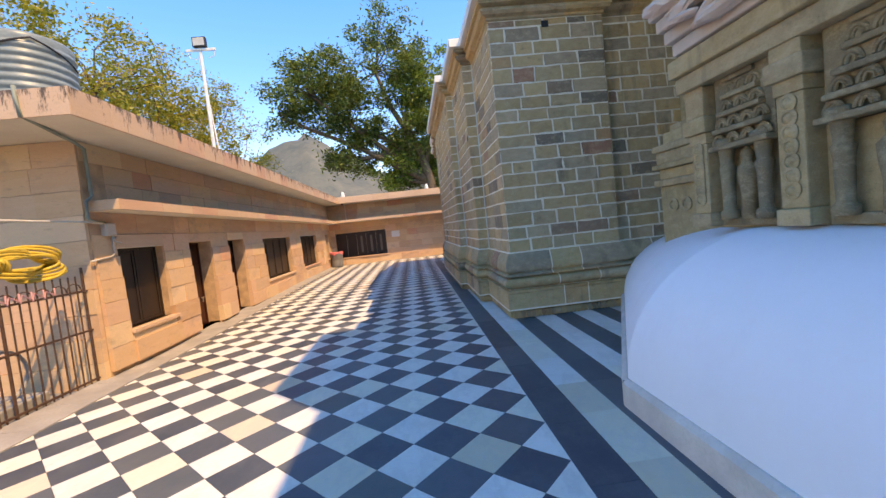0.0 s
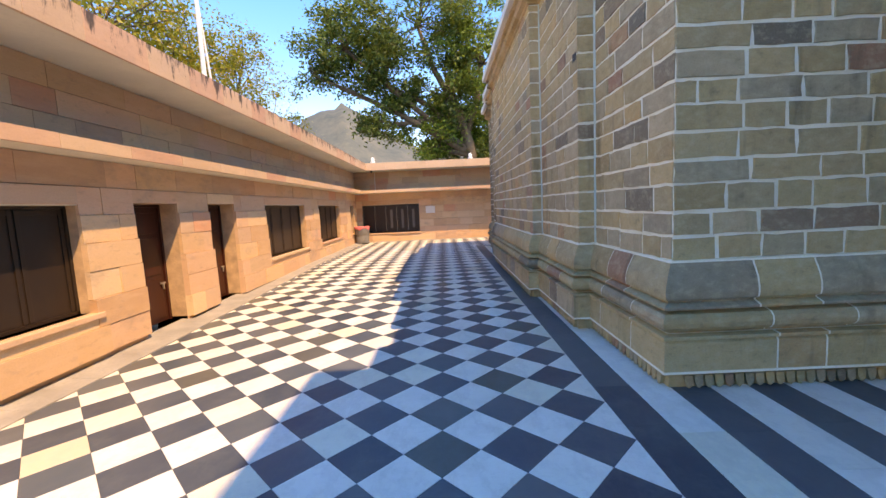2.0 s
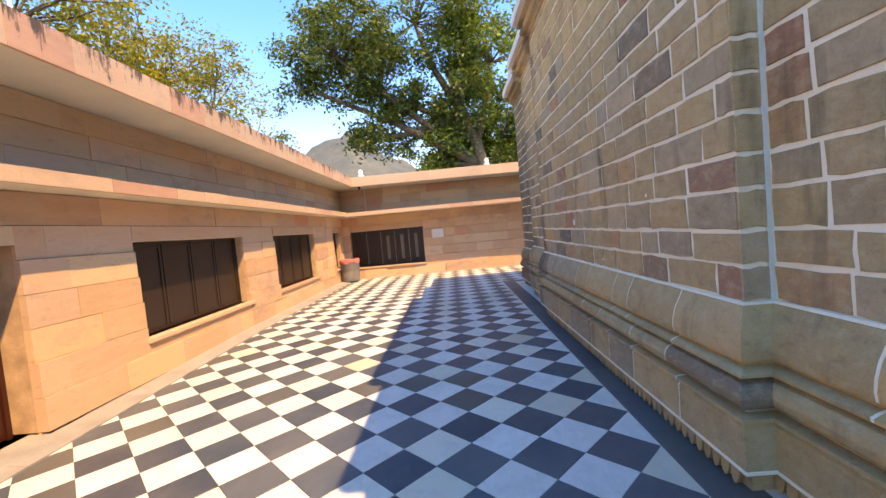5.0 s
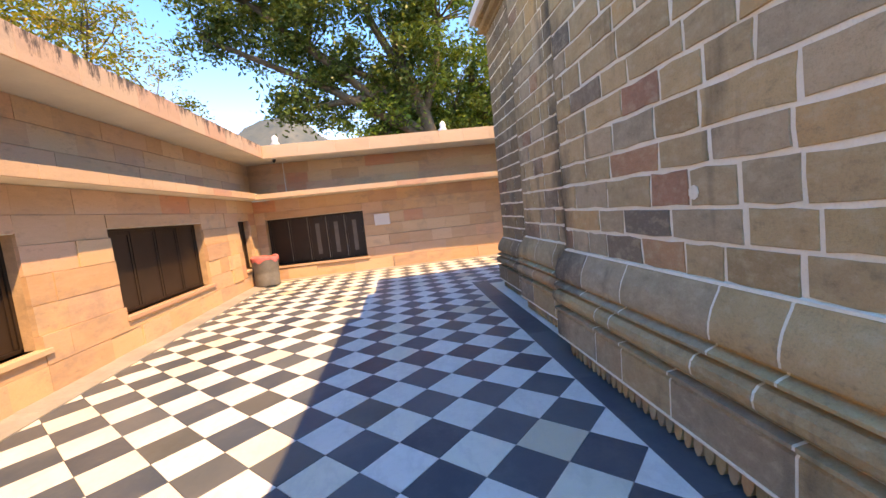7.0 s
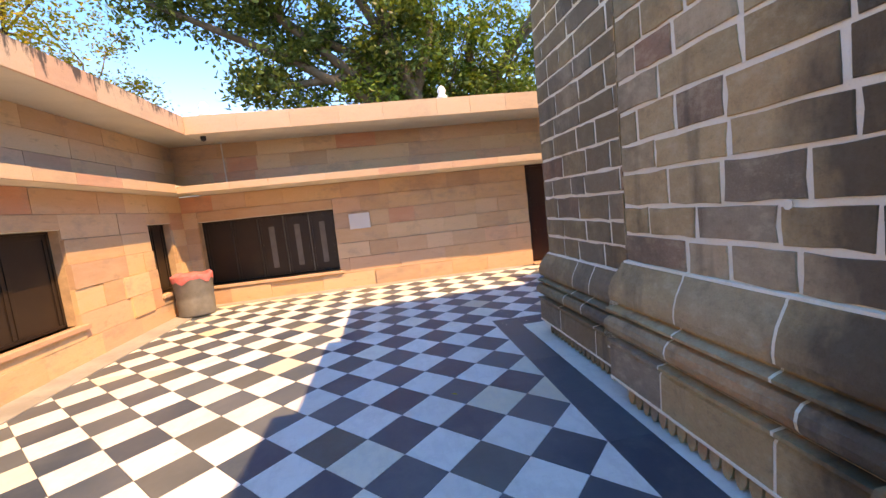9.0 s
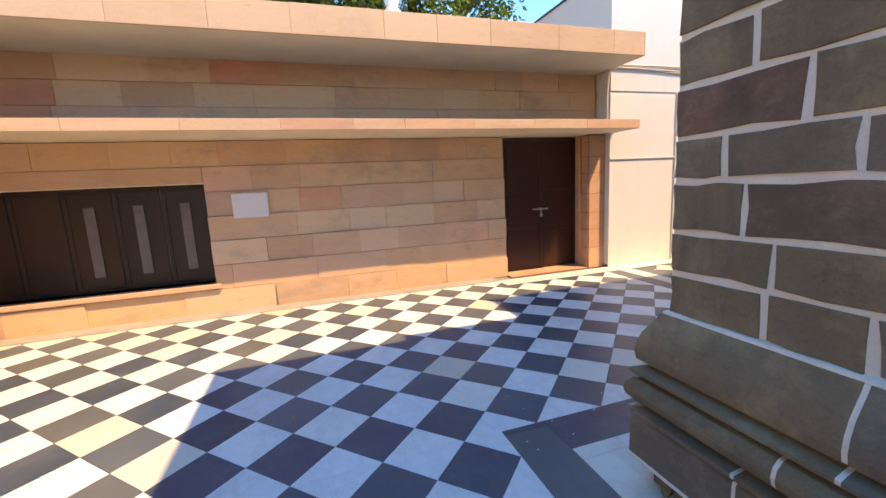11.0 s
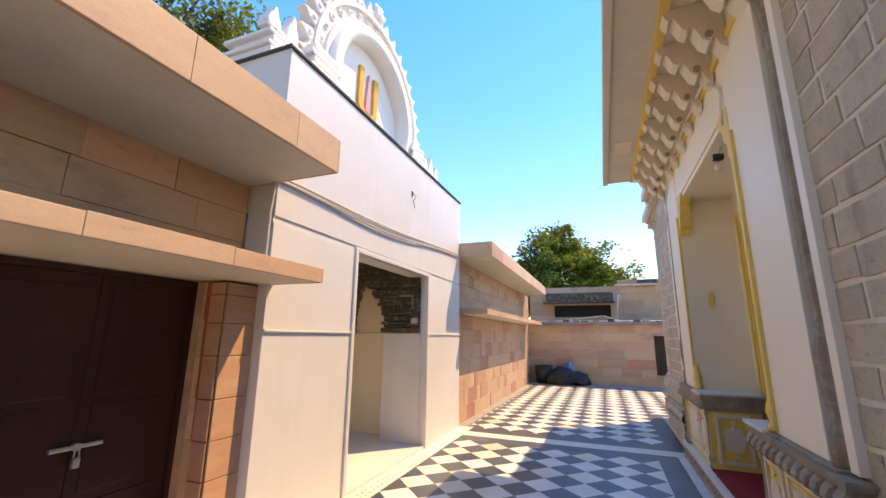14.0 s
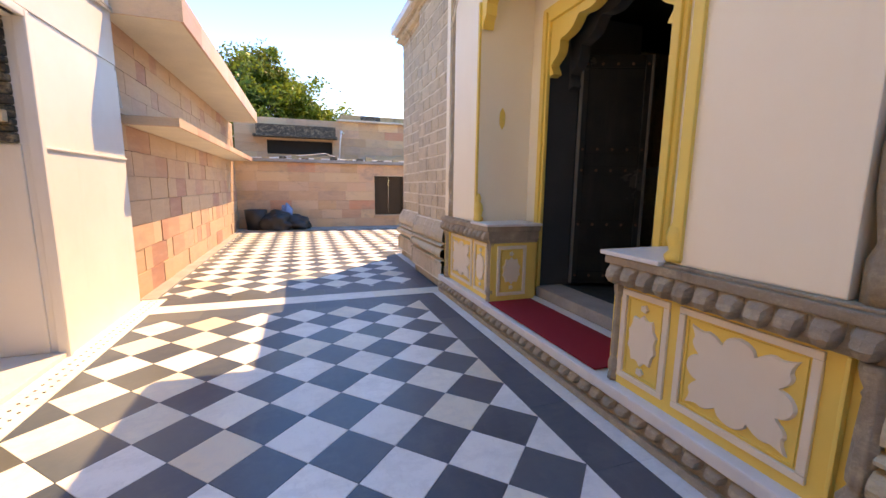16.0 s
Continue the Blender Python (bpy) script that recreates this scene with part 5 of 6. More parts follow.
# ---------------------------------------------------------------- white gate
YG = 19.70
GL, GR, GZ = 4.26, 9.26, 4.40
OL, OR, OZ = 5.56, 7.68, 2.62
gate = structure("gate_block", Geo().box((OL, YG, OZ), (OR, 20.0, GZ)), WHITE_CLAD, "white marble-clad gate block with a dark carved doorway")
for name, lo, hi in (("wing_wall", (GL, YG, 0), (OL, 20.0, GZ)), ("wing_wall", (OR, YG, 0), (GR, 20.0, GZ)), ("side_wall", (GL, 20.0, 2.75), (GL + 0.2, 22.9, GZ)), ("side_wall", (GR - 0.2, 20.0, 0), (GR, 22.9, GZ)), ("back_wall", (GL, 22.9, 0), (GR, 23, GZ)), ("roof_slab", (GL + 0.21, 20.01, GZ - 0.1), (GR - 0.21, 22.89, GZ - 0.01))):
    part(name, Geo().box(lo, hi), WHITE_CLAD, gate)
for x0, x1 in ((GL, OL - 0.01), (OR + 0.01, GR)):
    n = 1
    for k in range(n):
        a, b = x0 + (x1 - x0) * k / n, x0 + (x1 - x0) * (k + 1) / n
        part("cladding_slab", Geo().box((a + 0.0005, YG - 0.012, 0.0), (b - 0.0005, YG - 0.001, 1.685), 0.002), WHITE_CLAD, gate)
        part("cladding_slab", Geo().box((a + 0.0005, YG - 0.012, 1.715), (b - 0.0005, YG - 0.001, OZ + 0.02), 0.002), WHITE_CLAD, gate)
    part("dado_bead", Geo().box((x0, YG - 0.030, 1.685), (x1, YG - 0.002, 1.712), 0.008), WHITE_CLAD, gate)
for k in range(3):
    a, b = GL + (GR - GL) * k / 3, GL + (GR - GL) * (k + 1) / 3
    part("cladding_slab", Geo().box((a + 0.0005, YG - 0.012, OZ + 0.08), (b - 0.0005, YG - 0.001, GZ - 0.03), 0.002), WHITE_CLAD, gate)
part("door_trim", Geo().box((OL - 0.03, YG - 0.035, 0), (OL + 0.03, YG + 0.05, OZ + 0.06), 0.012).box((OR - 0.03, YG - 0.035, 0), (OR + 0.03, YG + 0.05, OZ + 0.06), 0.012).box((OL + 0.03, YG - 0.035, OZ), (OR - 0.03, YG + 0.05, OZ + 0.06), 0.012), WHITE_CLAD, gate, "rounded white door surround")
part("coping", Geo().box((GL - 0.03, YG - 0.035, GZ), (GR + 0.03, YG + 0.30, GZ + 0.028), 0.006).box((GL - 0.03, YG + 0.3, GZ), (GL + 0.25, 23, GZ + 0.028), 0.006), JAMB_GREY, gate, "thin dark coping")
structure("gate_floor", Geo().box((GL, YG - 0.01, 0.004), (OR + 0.36, 21.6, 0.045), 0.004), SILL_WHITE, "white marble passage floor")
passage = structure("gate_passage", Geo().box((8.03, 20.0, 0), (8.3, 21.5, 3.3)), CREAM_WALL, "cream painted passage walls")
for name, lo, hi in (("ceiling", (5.0, 20.02, 3.3), (8.3, 21.8, 3.38)), ("side_wall", (5.2, 20.02, 0), (5.5, 21.5, 3.29)), ("back_wall", (5.0, 21.52, 0), (8.3, 21.7, 3.29))):
    part(name, Geo().box(lo, hi), CREAM_WALL, passage)
gp = structure("gate_pier", Geo().box((7.66, 19.80, 0.045), (8.10, 20.48, 1.715), 0.012), WHITE_CLAD, "white marble pier inside the gate")
part("dado_bead", Geo().box((8.005, 20.49, 1.70), (8.04, 21.52, 1.722), 0.006), WHITE_CLAD, gp)


def capital(y0, way, label, material, span=1.0):
    """A black carved bracket capital of stacked mouldings, reaching out along y over the passage."""
    c = tagged(new("capital"), label, kind="structure")
    tiers = [(1.72, 1.80, 0.70, 0.05), (1.80, 1.85, 0.66, 0.02), (1.85, 1.90, 0.70, 0.045), (1.90, 2.00, 0.66, 0.02), (2.00, 2.07, 0.70, 0.04), (2.07, 2.16, 0.72, 0.02), (2.16, 2.22, 0.78, 0.05), (2.22, 2.29, 0.76, 0.03),
             (2.29, 2.34, 0.86, 0.06), (2.34, 2.42, 0.90, 0.05), (2.42, 2.46, 0.86, 0.03), (2.46, 2.54, 1.00, 0.06), (2.54, 2.60, 1.06, 0.07), (2.60, 2.68, 1.14, 0.06)]
    for z0, z1, reach, out in tiers:
        a, b = sorted((y0, y0 + way * reach * span))
        part("carved_tier", Geo().box((7.66 - out, a, z0), (8.02, b, z1 - 0.005), 0.014), material, c)
    west = wall_frame((7.62, y0, 0), (0, way), (-1, 0))
    g = Geo()
    for k in range(int(9 * span)):          # lotus drops on the bell
        g.lathe([(0.012, 0), (0.026, 0.02), (0.030, 0.05), (0.020, 0.08), (0.024, 0.095)], west @ Vector((0.10 + 0.07 * k, -0.005, 2.06)), 10)
    part("lotus_drop", g, material, c)
    for x in (0.16, 0.28):
        part("small_pillar", Geo().lathe([(0.035, 0), (0.035, 0.02), (0.02, 0.03), (0.026, 0.07), (0.034, 0.10), (0.018, 0.12), (0.034, 0.15), (0.036, 0.17)], west @ Vector((x, -0.01, 2.10)), 12), material, c)
    part("label_block", Geo().box((0.02, -0.06, 1.865), (0.11, 0.0, 1.95), 0.006, west), STONE_PALE, c, "pale dusted carved panel")
    part("label_block", Geo().box((0.10, -0.03, 2.30), (0.36, 0.0, 2.335), 0.006, west).box((0.10, -0.03, 2.10), (0.13, 0.0, 2.30), 0.006, west), COLUMN_BROWN, c, "dusty carved frame")
    return c


capital(19.81, 1, "black carved stone bracket capital", STONE_DARK)
capital(21.52, -1, "grey carved stone bracket capital half in shade", COLUMN_BROWN, 0.42)
beam = structure("gate_beam", Geo().box((7.60, 19.80, 2.685), (8.0, 21.52, 3.29), 0.012), STONE_DARK, "black carved stone beam")
for y in (20.05, 20.5, 20.95, 21.3):
    part("beam_rosette", Geo().lathe([(0.085, 0), (0.09, 0.012), (0.065, 0.016), (0.06, 0.006), (0.03, 0.008), (0.012, 0.02)], (0, 0, 0), 20, Matrix.Translation((7.60, y, 2.98)) @ Matrix.Rotation(radians(-90), 4, 'Y')), STONE_DARK, beam)
# cables along the front of the gate
for k, (dz, sag) in enumerate(((0.0, 0.06), (-0.035, 0.10), (-0.02, 0.16))):
    pts = []
    for i in range(25):
        t = i / 24
        pts.append((4.22 + 5.05 * t, YG - 0.03, 3.06 + dz + 0.22 * t - sag * math.sin(math.pi * t) * (0.6 + 0.4 * math.sin(5 * t))))
    tagged(part("cable", Geo().tube(pts, 0.012 if k < 2 else 0.007, 6), PVC_GREY), "grey cable sagging along the gate front", "cable", "cables on the gate")
tagged(part("cable", Geo().tube([(4.2, YG - 0.02, 2.1), (4.19, YG - 0.03, 2.7), (4.22, YG - 0.03, 3.0), (4.2, YG - 0.02, 3.06)], 0.011, 6), PVC_WHITE), "white cable in the corner by the gate", "cable", "cables on the gate")
tagged(part("cable", Geo().tube([(9.30, YG + 0.02, 3.27), (9.32, YG + 0.03, 2.9), (9.34, YG + 0.03, 2.5), (9.40, YG + 0.03, 2.28)], 0.014, 6).tube([(9.36, YG + 0.03, 3.3), (9.38, YG + 0.04, 2.7), (9.44, YG + 0.03, 2.28)], 0.010, 6), PVC_GREY), "grey cables hanging beside the gate", "cable", "cables on the gate")
tagged(part("wire_stub", Geo().tube([(6.98, YG - 0.02, 3.86), (7.03, YG - 0.06, 3.80), (6.96, YG - 0.05, 3.70), (7.04, YG - 0.04, 3.62)], 0.005, 5).box((6.97, YG - 0.02, 3.78), (7.01, YG - 0.01, 3.88), 0.003), RUBBER), "stub of black wire on the white wall", "wire")

# arch ornament on the gate
CX, CZ, YA = 6.28, 5.0, 20.02
arch = structure("gate_crest", Geo().box((4.85, YA - 0.02, GZ + 0.03), (7.75, YA + 0.5, GZ + 0.20), 0.02), WHITE_PAINT, "white stucco horseshoe crest over the gate")


def ring_sector(r0, r1, a0, a1, y0, y1, n=48):
    g, vs = Geo(), []
    for i in range(n + 1):
        a = a0 + (a1 - a0) * i / n
        for r, y in ((r0, y0), (r1, y0), (r1, y1), (r0, y1)):
            vs.append((CX + r * math.cos(a), y, CZ + r * math.sin(a)))
    fs = [(4 * i + k, 4 * i + (k + 1) % 4, 4 * i + 4 + (k + 1) % 4, 4 * i + 4 + k) for i in range(n) for k in range(4)]
    fs += [(0, 3, 2, 1), (4 * n, 4 * n + 1, 4 * n + 2, 4 * n + 3)]
    return g.add(vs, fs)


A0, A1 = radians(-22), radians(202)
part("crest_disc", ring_sector(0.0, 0.98, A0, A1, YA + 0.14, YA + 0.4), WHITE_PAINT, arch)
part("crest_ring", ring_sector(0.93, 1.10, A0, A1, YA - 0.10, YA + 0.4), WHITE_PAINT, arch, "", True)
part("crest_ring", ring_sector(1.10, 1.18, A0, A1, YA - 0.03, YA + 0.4), WHITE_PAINT, arch)
part("crest_ring", ring_sector(1.18, 1.34, A0, A1, YA + 0.02, YA + 0.38), WHITE_PAINT, arch)
part("crest_ring", ring_sector(1.34, 1.40, A0, A1, YA - 0.05, YA + 0.36), WHITE_PAINT, arch)
flame = [(-0.075, 0), (-0.085, 0.06), (-0.06, 0.13), (-0.03, 0.17), (0.0, 0.25), (0.03, 0.20), (0.035, 0.15), (0.07, 0.12), (0.085, 0.05), (0.075, 0)]
for i in range(23):
    a = radians(-14 + 208 * i / 22)
    m = Matrix.Translation((CX + 1.39 * math.cos(a), YA - 0.02, CZ + 1.39 * math.sin(a))) @ Matrix.Rotation(math.pi / 2 - a, 4, 'Y')
    fl = part("flame_finial", Geo().prism(flame, 0.14, m, 0.18), WHITE_PAINT, arch)
    part("flame_boss", Geo().lathe([(0.035, 0), (0.03, 0.02), (0.01, 0.028)], (0, 0, 0), 10, m @ Matrix.Translation((0, 0.0, 0.075)) @ Matrix.Rotation(radians(90), 4, 'X')), WHITE_PAINT, fl)
for i in range(15):
    a = radians(10 + 160 * i / 14)
    m = Matrix.Translation((CX + 1.26 * math.cos(a), YA + 0.02, CZ + 1.26 * math.sin(a))) @ Matrix.Rotation(radians(90), 4, 'X')
    part("scroll_boss", Geo().lathe([(0.06, 0), (0.055, 0.02), (0.03, 0.026), (0.03, 0.04), (0.01, 0.05)], (0, 0, 0), 12, m), WHITE_PAINT, arch)
part("crown_boss", Geo().lathe([(0.05, 0), (0.14, 0.05), (0.16, 0.14), (0.10, 0.22), (0.12, 0.27), (0.05, 0.36), (0.01, 0.42)], (CX, YA + 0.05, CZ + 1.42), 16, None, 8, 0.15), WHITE_PAINT, arch, "", True)
for s in (-1, 1):        # stepped shoulders and corner kiosks
    for k, (w, z0, z1) in enumerate(((0.62, 0.03, 0.16), (0.52, 0.16, 0.26), (0.44, 0.26, 0.36), (0.54, 0.36, 0.44), (0.46, 0.44, 0.52))):
        part("shoulder", Geo().box((CX + s * 1.28 - w / 2, YA - 0.16, GZ + z0), (CX + s * 1.28 + w / 2, YA + 0.4, GZ + z1), 0.02), WHITE_PAINT, arch)
    kx = CX + (2.15 if s > 0 else -1.72)
    for k, (w, z0, z1) in enumerate(((0.60, 0.02, 0.13), (0.66, 0.13, 0.18), (0.56, 0.18, 0.27), (0.66, 0.27, 0.32), (0.50, 0.32, 0.37))):
        part("kiosk_tier", Geo().box((kx - w / 2, YA - 0.05, GZ + z0), (kx + w / 2, YA + w - 0.05, GZ + z1), 0.02), WHITE_PAINT, arch)
    for dx in (-0.26, 0.26, 0.0):
        m = Matrix.Translation((kx + dx, YA - 0.03, GZ + 0.35))
        part("kiosk_finial", Geo().prism([(p[0] * 1.1, p[1] * (1.1 if dx else 1.5)) for p in flame], 0.14, m, 0.15), WHITE_PAINT, arch)
# painted mark with a pale lotus
mark = thing("crest_emblem", "orange forked mark over a rose-pink lotus", "emblem", (CX, YA + 0.14, CZ + 0.16))
for s in (-1, 1):
    part("stroke", Geo().box((s * 0.20 - 0.055, -0.05, -0.20), (s * 0.20 + 0.055, 0, 0.42), 0.015), ORANGE, mark, "orange stroke")
part("stroke", Geo().prism([(-0.25, -0.20), (-0.20, -0.30), (-0.08, -0.36), (0.08, -0.36), (0.20, -0.30), (0.25, -0.20), (0.14, -0.18), (0.08, -0.25), (-0.08, -0.25), (-0.14, -0.18)], 0.05, Matrix.Translation((0, -0.05, 0))), ORANGE, mark, "orange stroke")
part("centre_line", Geo().prism([(-0.05, -0.22), (0.05, -0.22), (0.035, 0.1), (0.0, 0.40), (-0.035, 0.1)], 0.04, Matrix.Translation((0, -0.04, 0))), ROSE, mark)
for k in range(7):
    a = (k - 3) * 0.34
    m = Matrix.Translation((0, -0.055 - 0.004 * (3 - abs(k - 3)), -0.62)) @ Matrix.Rotation(a, 4, 'Y')
    part("lotus_petal", Geo().prism([(-0.06, 0), (-0.075, 0.12), (-0.04, 0.24), (0, 0.32), (0.04, 0.24), (0.075, 0.12), (0.06, 0)], 0.04, m, 0.2), ROSE, mark)

# ---------------------------------------------------------------- white vault and carved shrine by the temple
VA, VC, VB = Vector((1.47, -4.0)), Vector((1.43, 2.42)), Vector((3.0, 5.34))     # foot of the vault
NA_, NB_ = Vector((VC.y - VA.y, VA.x - VC.x)).normalized(), Vector((VB.y - VC.y, VC.x - VB.x)).normalized()
MITRE = (NA_ + NB_) / (1 + NA_.dot(NB_))


def vault_side(first):
    """One slope of the hipped vault, from its foot to the crown; the two meet in a hip at the corner."""
    n, vs = 36, []
    ds = [1.05 * (1 - math.cos(math.pi / 2 * i / 16)) for i in range(17)] + [1.5, 2.3]
    for i, d in enumerate(ds):
        rise = math.sin(math.pi / 2 * min(1.0, i / 16))
        p, q = (VA + d * NA_, VC + d * MITRE) if first else (VC + d * MITRE, VB + Vector((d / NB_.x, 0)))
        for j in range(n + 1):
            t = j / n
            h = 1.02 if first else 1.02 - 0.20 * t
            c = p.lerp(q, t)
            vs.append((c.x, c.y, 0.20 + h * rise + 0.012 * noise.noise(Vector((c.x * 1.3, c.y * 1.3, 3))) * rise))
    fs = [(i * (n + 1) + j, i * (n + 1) + j + 1, (i + 1) * (n + 1) + j + 1, (i + 1) * (n + 1) + j) for i in range(len(ds) - 1) for j in range(n)]
    return Geo().add(vs, fs)


def vault_kerb(p, q, nrm):
    a, b, c, d = p - 0.0 * nrm, q - 0.0 * nrm, q + 0.5 * nrm, p + 0.5 * nrm
    e = -0.045 * nrm
    pts = [(a + e, 0.0), (b + e, 0.0), (c, 0.0), (d, 0.0), (a + e, 0.17), (b + e, 0.17), (c, 0.17), (d, 0.17), (a + e * 0.3, 0.20), (b + e * 0.3, 0.20), (c, 0.21), (d, 0.21)]
    return Geo().add([(v.x, v.y, z) for v, z in pts], [(0, 1, 5, 4), (4, 5, 9, 8), (8, 9, 10, 11), (1, 2, 6, 5), (0, 4, 7, 3)])


vault = thing("vaulted_cover", "whitewashed hipped masonry vault on a low plastered kerb", "vault")
part("vault_slope", vault_side(True), WHITE_WASH, vault, "smooth blueish whitewash", True)
part("vault_slope", vault_side(False), WHITE_WASH, vault, "smooth blueish whitewash", True)
part("vault_kerb", vault_kerb(VA, VC, NA_), KERB_PINK, vault, "pale pinkish plastered kerb")
part("vault_kerb", vault_kerb(VC, VB, NB_), KERB_PINK, vault, "pale pinkish plastered kerb")

shrine = structure("carved_shrine", Geo().box((2.35, -5.0, 1.2), (4.9, 2.70, 6.2)), STONE_CARVED, "old carved sandstone shrine wall with broken pink plaster above")
FSH = wall_frame((2.32, 2.74, 0), (0, -1), (-1, 0))


def shrine_pillar(x, w, z0, z1, out):
    p = part("carved_pillar", Geo().box((x, -out, z0), (x + w, 0.06, z0 + 0.10), 0.012, FSH).box((x + 0.02, -out + 0.02, z0 + 0.10), (x + w - 0.02, 0.06, z1 - 0.42), 0.012, FSH)
             .box((x + 0.01, -out + 0.01, z1 - 0.42), (x + w - 0.01, 0.06, z1 - 0.34), 0.01, FSH).box((x - 0.02, -out - 0.02, z1 - 0.34), (x + w + 0.02, 0.06, z1 - 0.22), 0.016, FSH)
             .box((x + 0.005, -out, z1 - 0.22), (x + w - 0.005, 0.06, z1), 0.012, FSH), STONE_CARVED, shrine)
    g = Geo()
    for k in range(7):
        zz = z0 + 0.16 + k * (z1 - 0.6 - z0) / 7
        g.lathe([(0.05, 0), (0.055, 0.012), (0.035, 0.02), (0.03, 0.012), (0.012, 0.026)], (0, 0, 0), 12, FSH @ Matrix.Translation((x + w / 2, -out + 0.02, zz + 0.05)) @ Matrix.Rotation(radians(90), 4, 'X'))
    part("scroll_carving", g, STONE_CARVED, p)


def shrine_niche(x, w, z0, z1):
    n = part("carved_niche", Geo().box((x, -0.03, z0), (x + w, 0.05, z0 + 0.06), 0.01, FSH), STONE_NICHE_SHADE, shrine)
    g = Geo()
    for k in range(5):
        ww = w * (0.98 - 0.13 * k)
        g.box((x + (w - ww) / 2, -0.12 + 0.012 * k, z0 + 0.54 + 0.115 * k), (x + (w + ww) / 2, 0.05, z0 + 0.575 + 0.115 * k), 0.012, FSH)
        cnt = 4 - k // 2
        for i in range(cnt):
            cxx = x + (w - ww) / 2 + ww * (i + 0.5) / cnt
            m = FSH @ Matrix.Translation((cxx, -0.075 + 0.01 * k, z0 + 0.585 + 0.115 * k)) @ Matrix.Rotation(radians(90), 4, 'X')
            pts = [m @ Vector((0.048 * math.cos(a), 0.06 * math.sin(a), 0)) for a in [math.pi * q / 10 for q in range(11)]]
            g.tube(pts, 0.013, 6)
            g.tube([m @ Vector((0.024 * math.cos(a), 0.04 * math.sin(a), 0)) for a in [math.pi * q / 8 for q in range(9)]], 0.010, 6)
    g.box((x + 0.01, -0.045, z0 + 0.54), (x + w - 0.01, 0.05, z0 + 1.16), 0.02, FSH)
    part("arch_tiers", g, STONE_NICHE_SHADE, n)
    for s in (0.10, w - 0.10):
        part("niche_column", Geo().lathe([(0.06, 0), (0.06, 0.05), (0.04, 0.07), (0.045, 0.3), (0.055, 0.36), (0.04, 0.38), (0.05, 0.48), (0.07, 0.52), (0.07, 0.56)], FSH @ Vector((x + s, -0.05, z0 + 0.05)), 14), STONE_NICHE_SHADE, n, "", True)
    part("weathered_relief", Geo().lathe([(0.05, 0), (0.045, 0.16), (0.06, 0.26), (0.065, 0.34), (0.03, 0.38), (0.04, 0.44), (0.01, 0.49)], FSH @ Vector((x + w / 2, -0.03, z0 + 0.05)), 12), STONE_NICHE_SHADE, n, "worn relief, features gone", True)


shrine_pillar(0.02, 0.20, 1.22, 2.26, 0.10)
shrine_niche(0.25, 0.50, 1.22, 2.3)
shrine_pillar(0.78, 0.21, 1.22, 2.40, 0.12)
shrine_niche(1.02, 0.62, 1.22, 2.4)
shrine_pillar(1.68, 0.22, 1.22, 2.40, 0.12)
part("architrave", Geo().box((-0.02, -0.14, 2.26), (5.2, 0.1, 2.38), 0.016, FSH).box((-0.04, -0.18, 2.385), (5.2, 0.1, 2.52), 0.016, FSH), STONE_CARVED, shrine)
g, rnd = Geo(), random.Random(4)
for k in range(60):
    x = 0.12 + rnd.uniform(0, 2.9)
    s = rnd.uniform(0.05, 0.13)
    bm = bmesh.new()
    bmesh.ops.create_icosphere(bm, subdivisions=2, radius=1)
    for v in bm.verts:
        v.co *= 1 + 0.5 * noise.noise(v.co * 2.8 + Vector((k, 0, 0))) + 0.2 * noise.noise(v.co * 7 + Vector((k, 3, 0)))
    g.bm(bm, FSH @ Matrix.Translation((x, -0.24 - rnd.uniform(0, 0.08), 2.56 + rnd.uniform(0.0, 0.40))) @ Matrix.Rotation(rnd.uniform(-0.3, 0.3), 4, 'Y') @ Matrix.Diagonal((s * 2.2, s * 0.6, s * 0.42, 1)))
part("broken_plaster", g, painted("broken_pink_plaster", (0.66, 0.54, 0.46), (0.58, 0.42, 0.37), 0.6, 0.85), shrine, "broken pink and white plaster")["kind"] = "stuff"
for k in range(4):
    part("eave_course", Geo().box((0.06 - 0.03 * k, -0.20 - 0.04 * k, 2.53 + 0.10 * k), (5.2, 0.1, 2.625 + 0.10 * k), 0.018, FSH), painted("lime_washed_course_%s" % "abcd"[k], (0.60, 0.50, 0.44), (0.42, 0.34, 0.27), 0.7, 0.85), shrine)
# unseen roof and spire, sized so that their shadow covers court and gap
spire = structure("shrine_roof", Geo().box((2.1, -5.2, 6.2), (6.0, 4.2, 6.45), 0.06), WHITE_PAINT, "unseen lime-washed shrine roof and stepped spire, shaped to cast the court shadow")
for (ya, yb, top) in ((-4.6, -2.6, 6.9), (-2.6, -0.2, 7.3), (-0.2, 2.1, 8.7), (2.1, 3.2, 7.5), (3.2, 4.0, 7.0)):
    k, z = 0, 6.45
    while z < top - 0.05:
        h = min(0.55, top - z)
        ins = 0.02 * k
        part("spire_tier", Geo().box((2.42 + ins, ya, z), (5.9 - ins, yb - ins * 0.3, z + h - 0.05), 0.05).box((2.50 + ins, ya + 0.04, z + h - 0.05), (5.82 - ins, yb - 0.06, z + h)), STONE_PALE, spire)
        k, z = k + 1, z + h
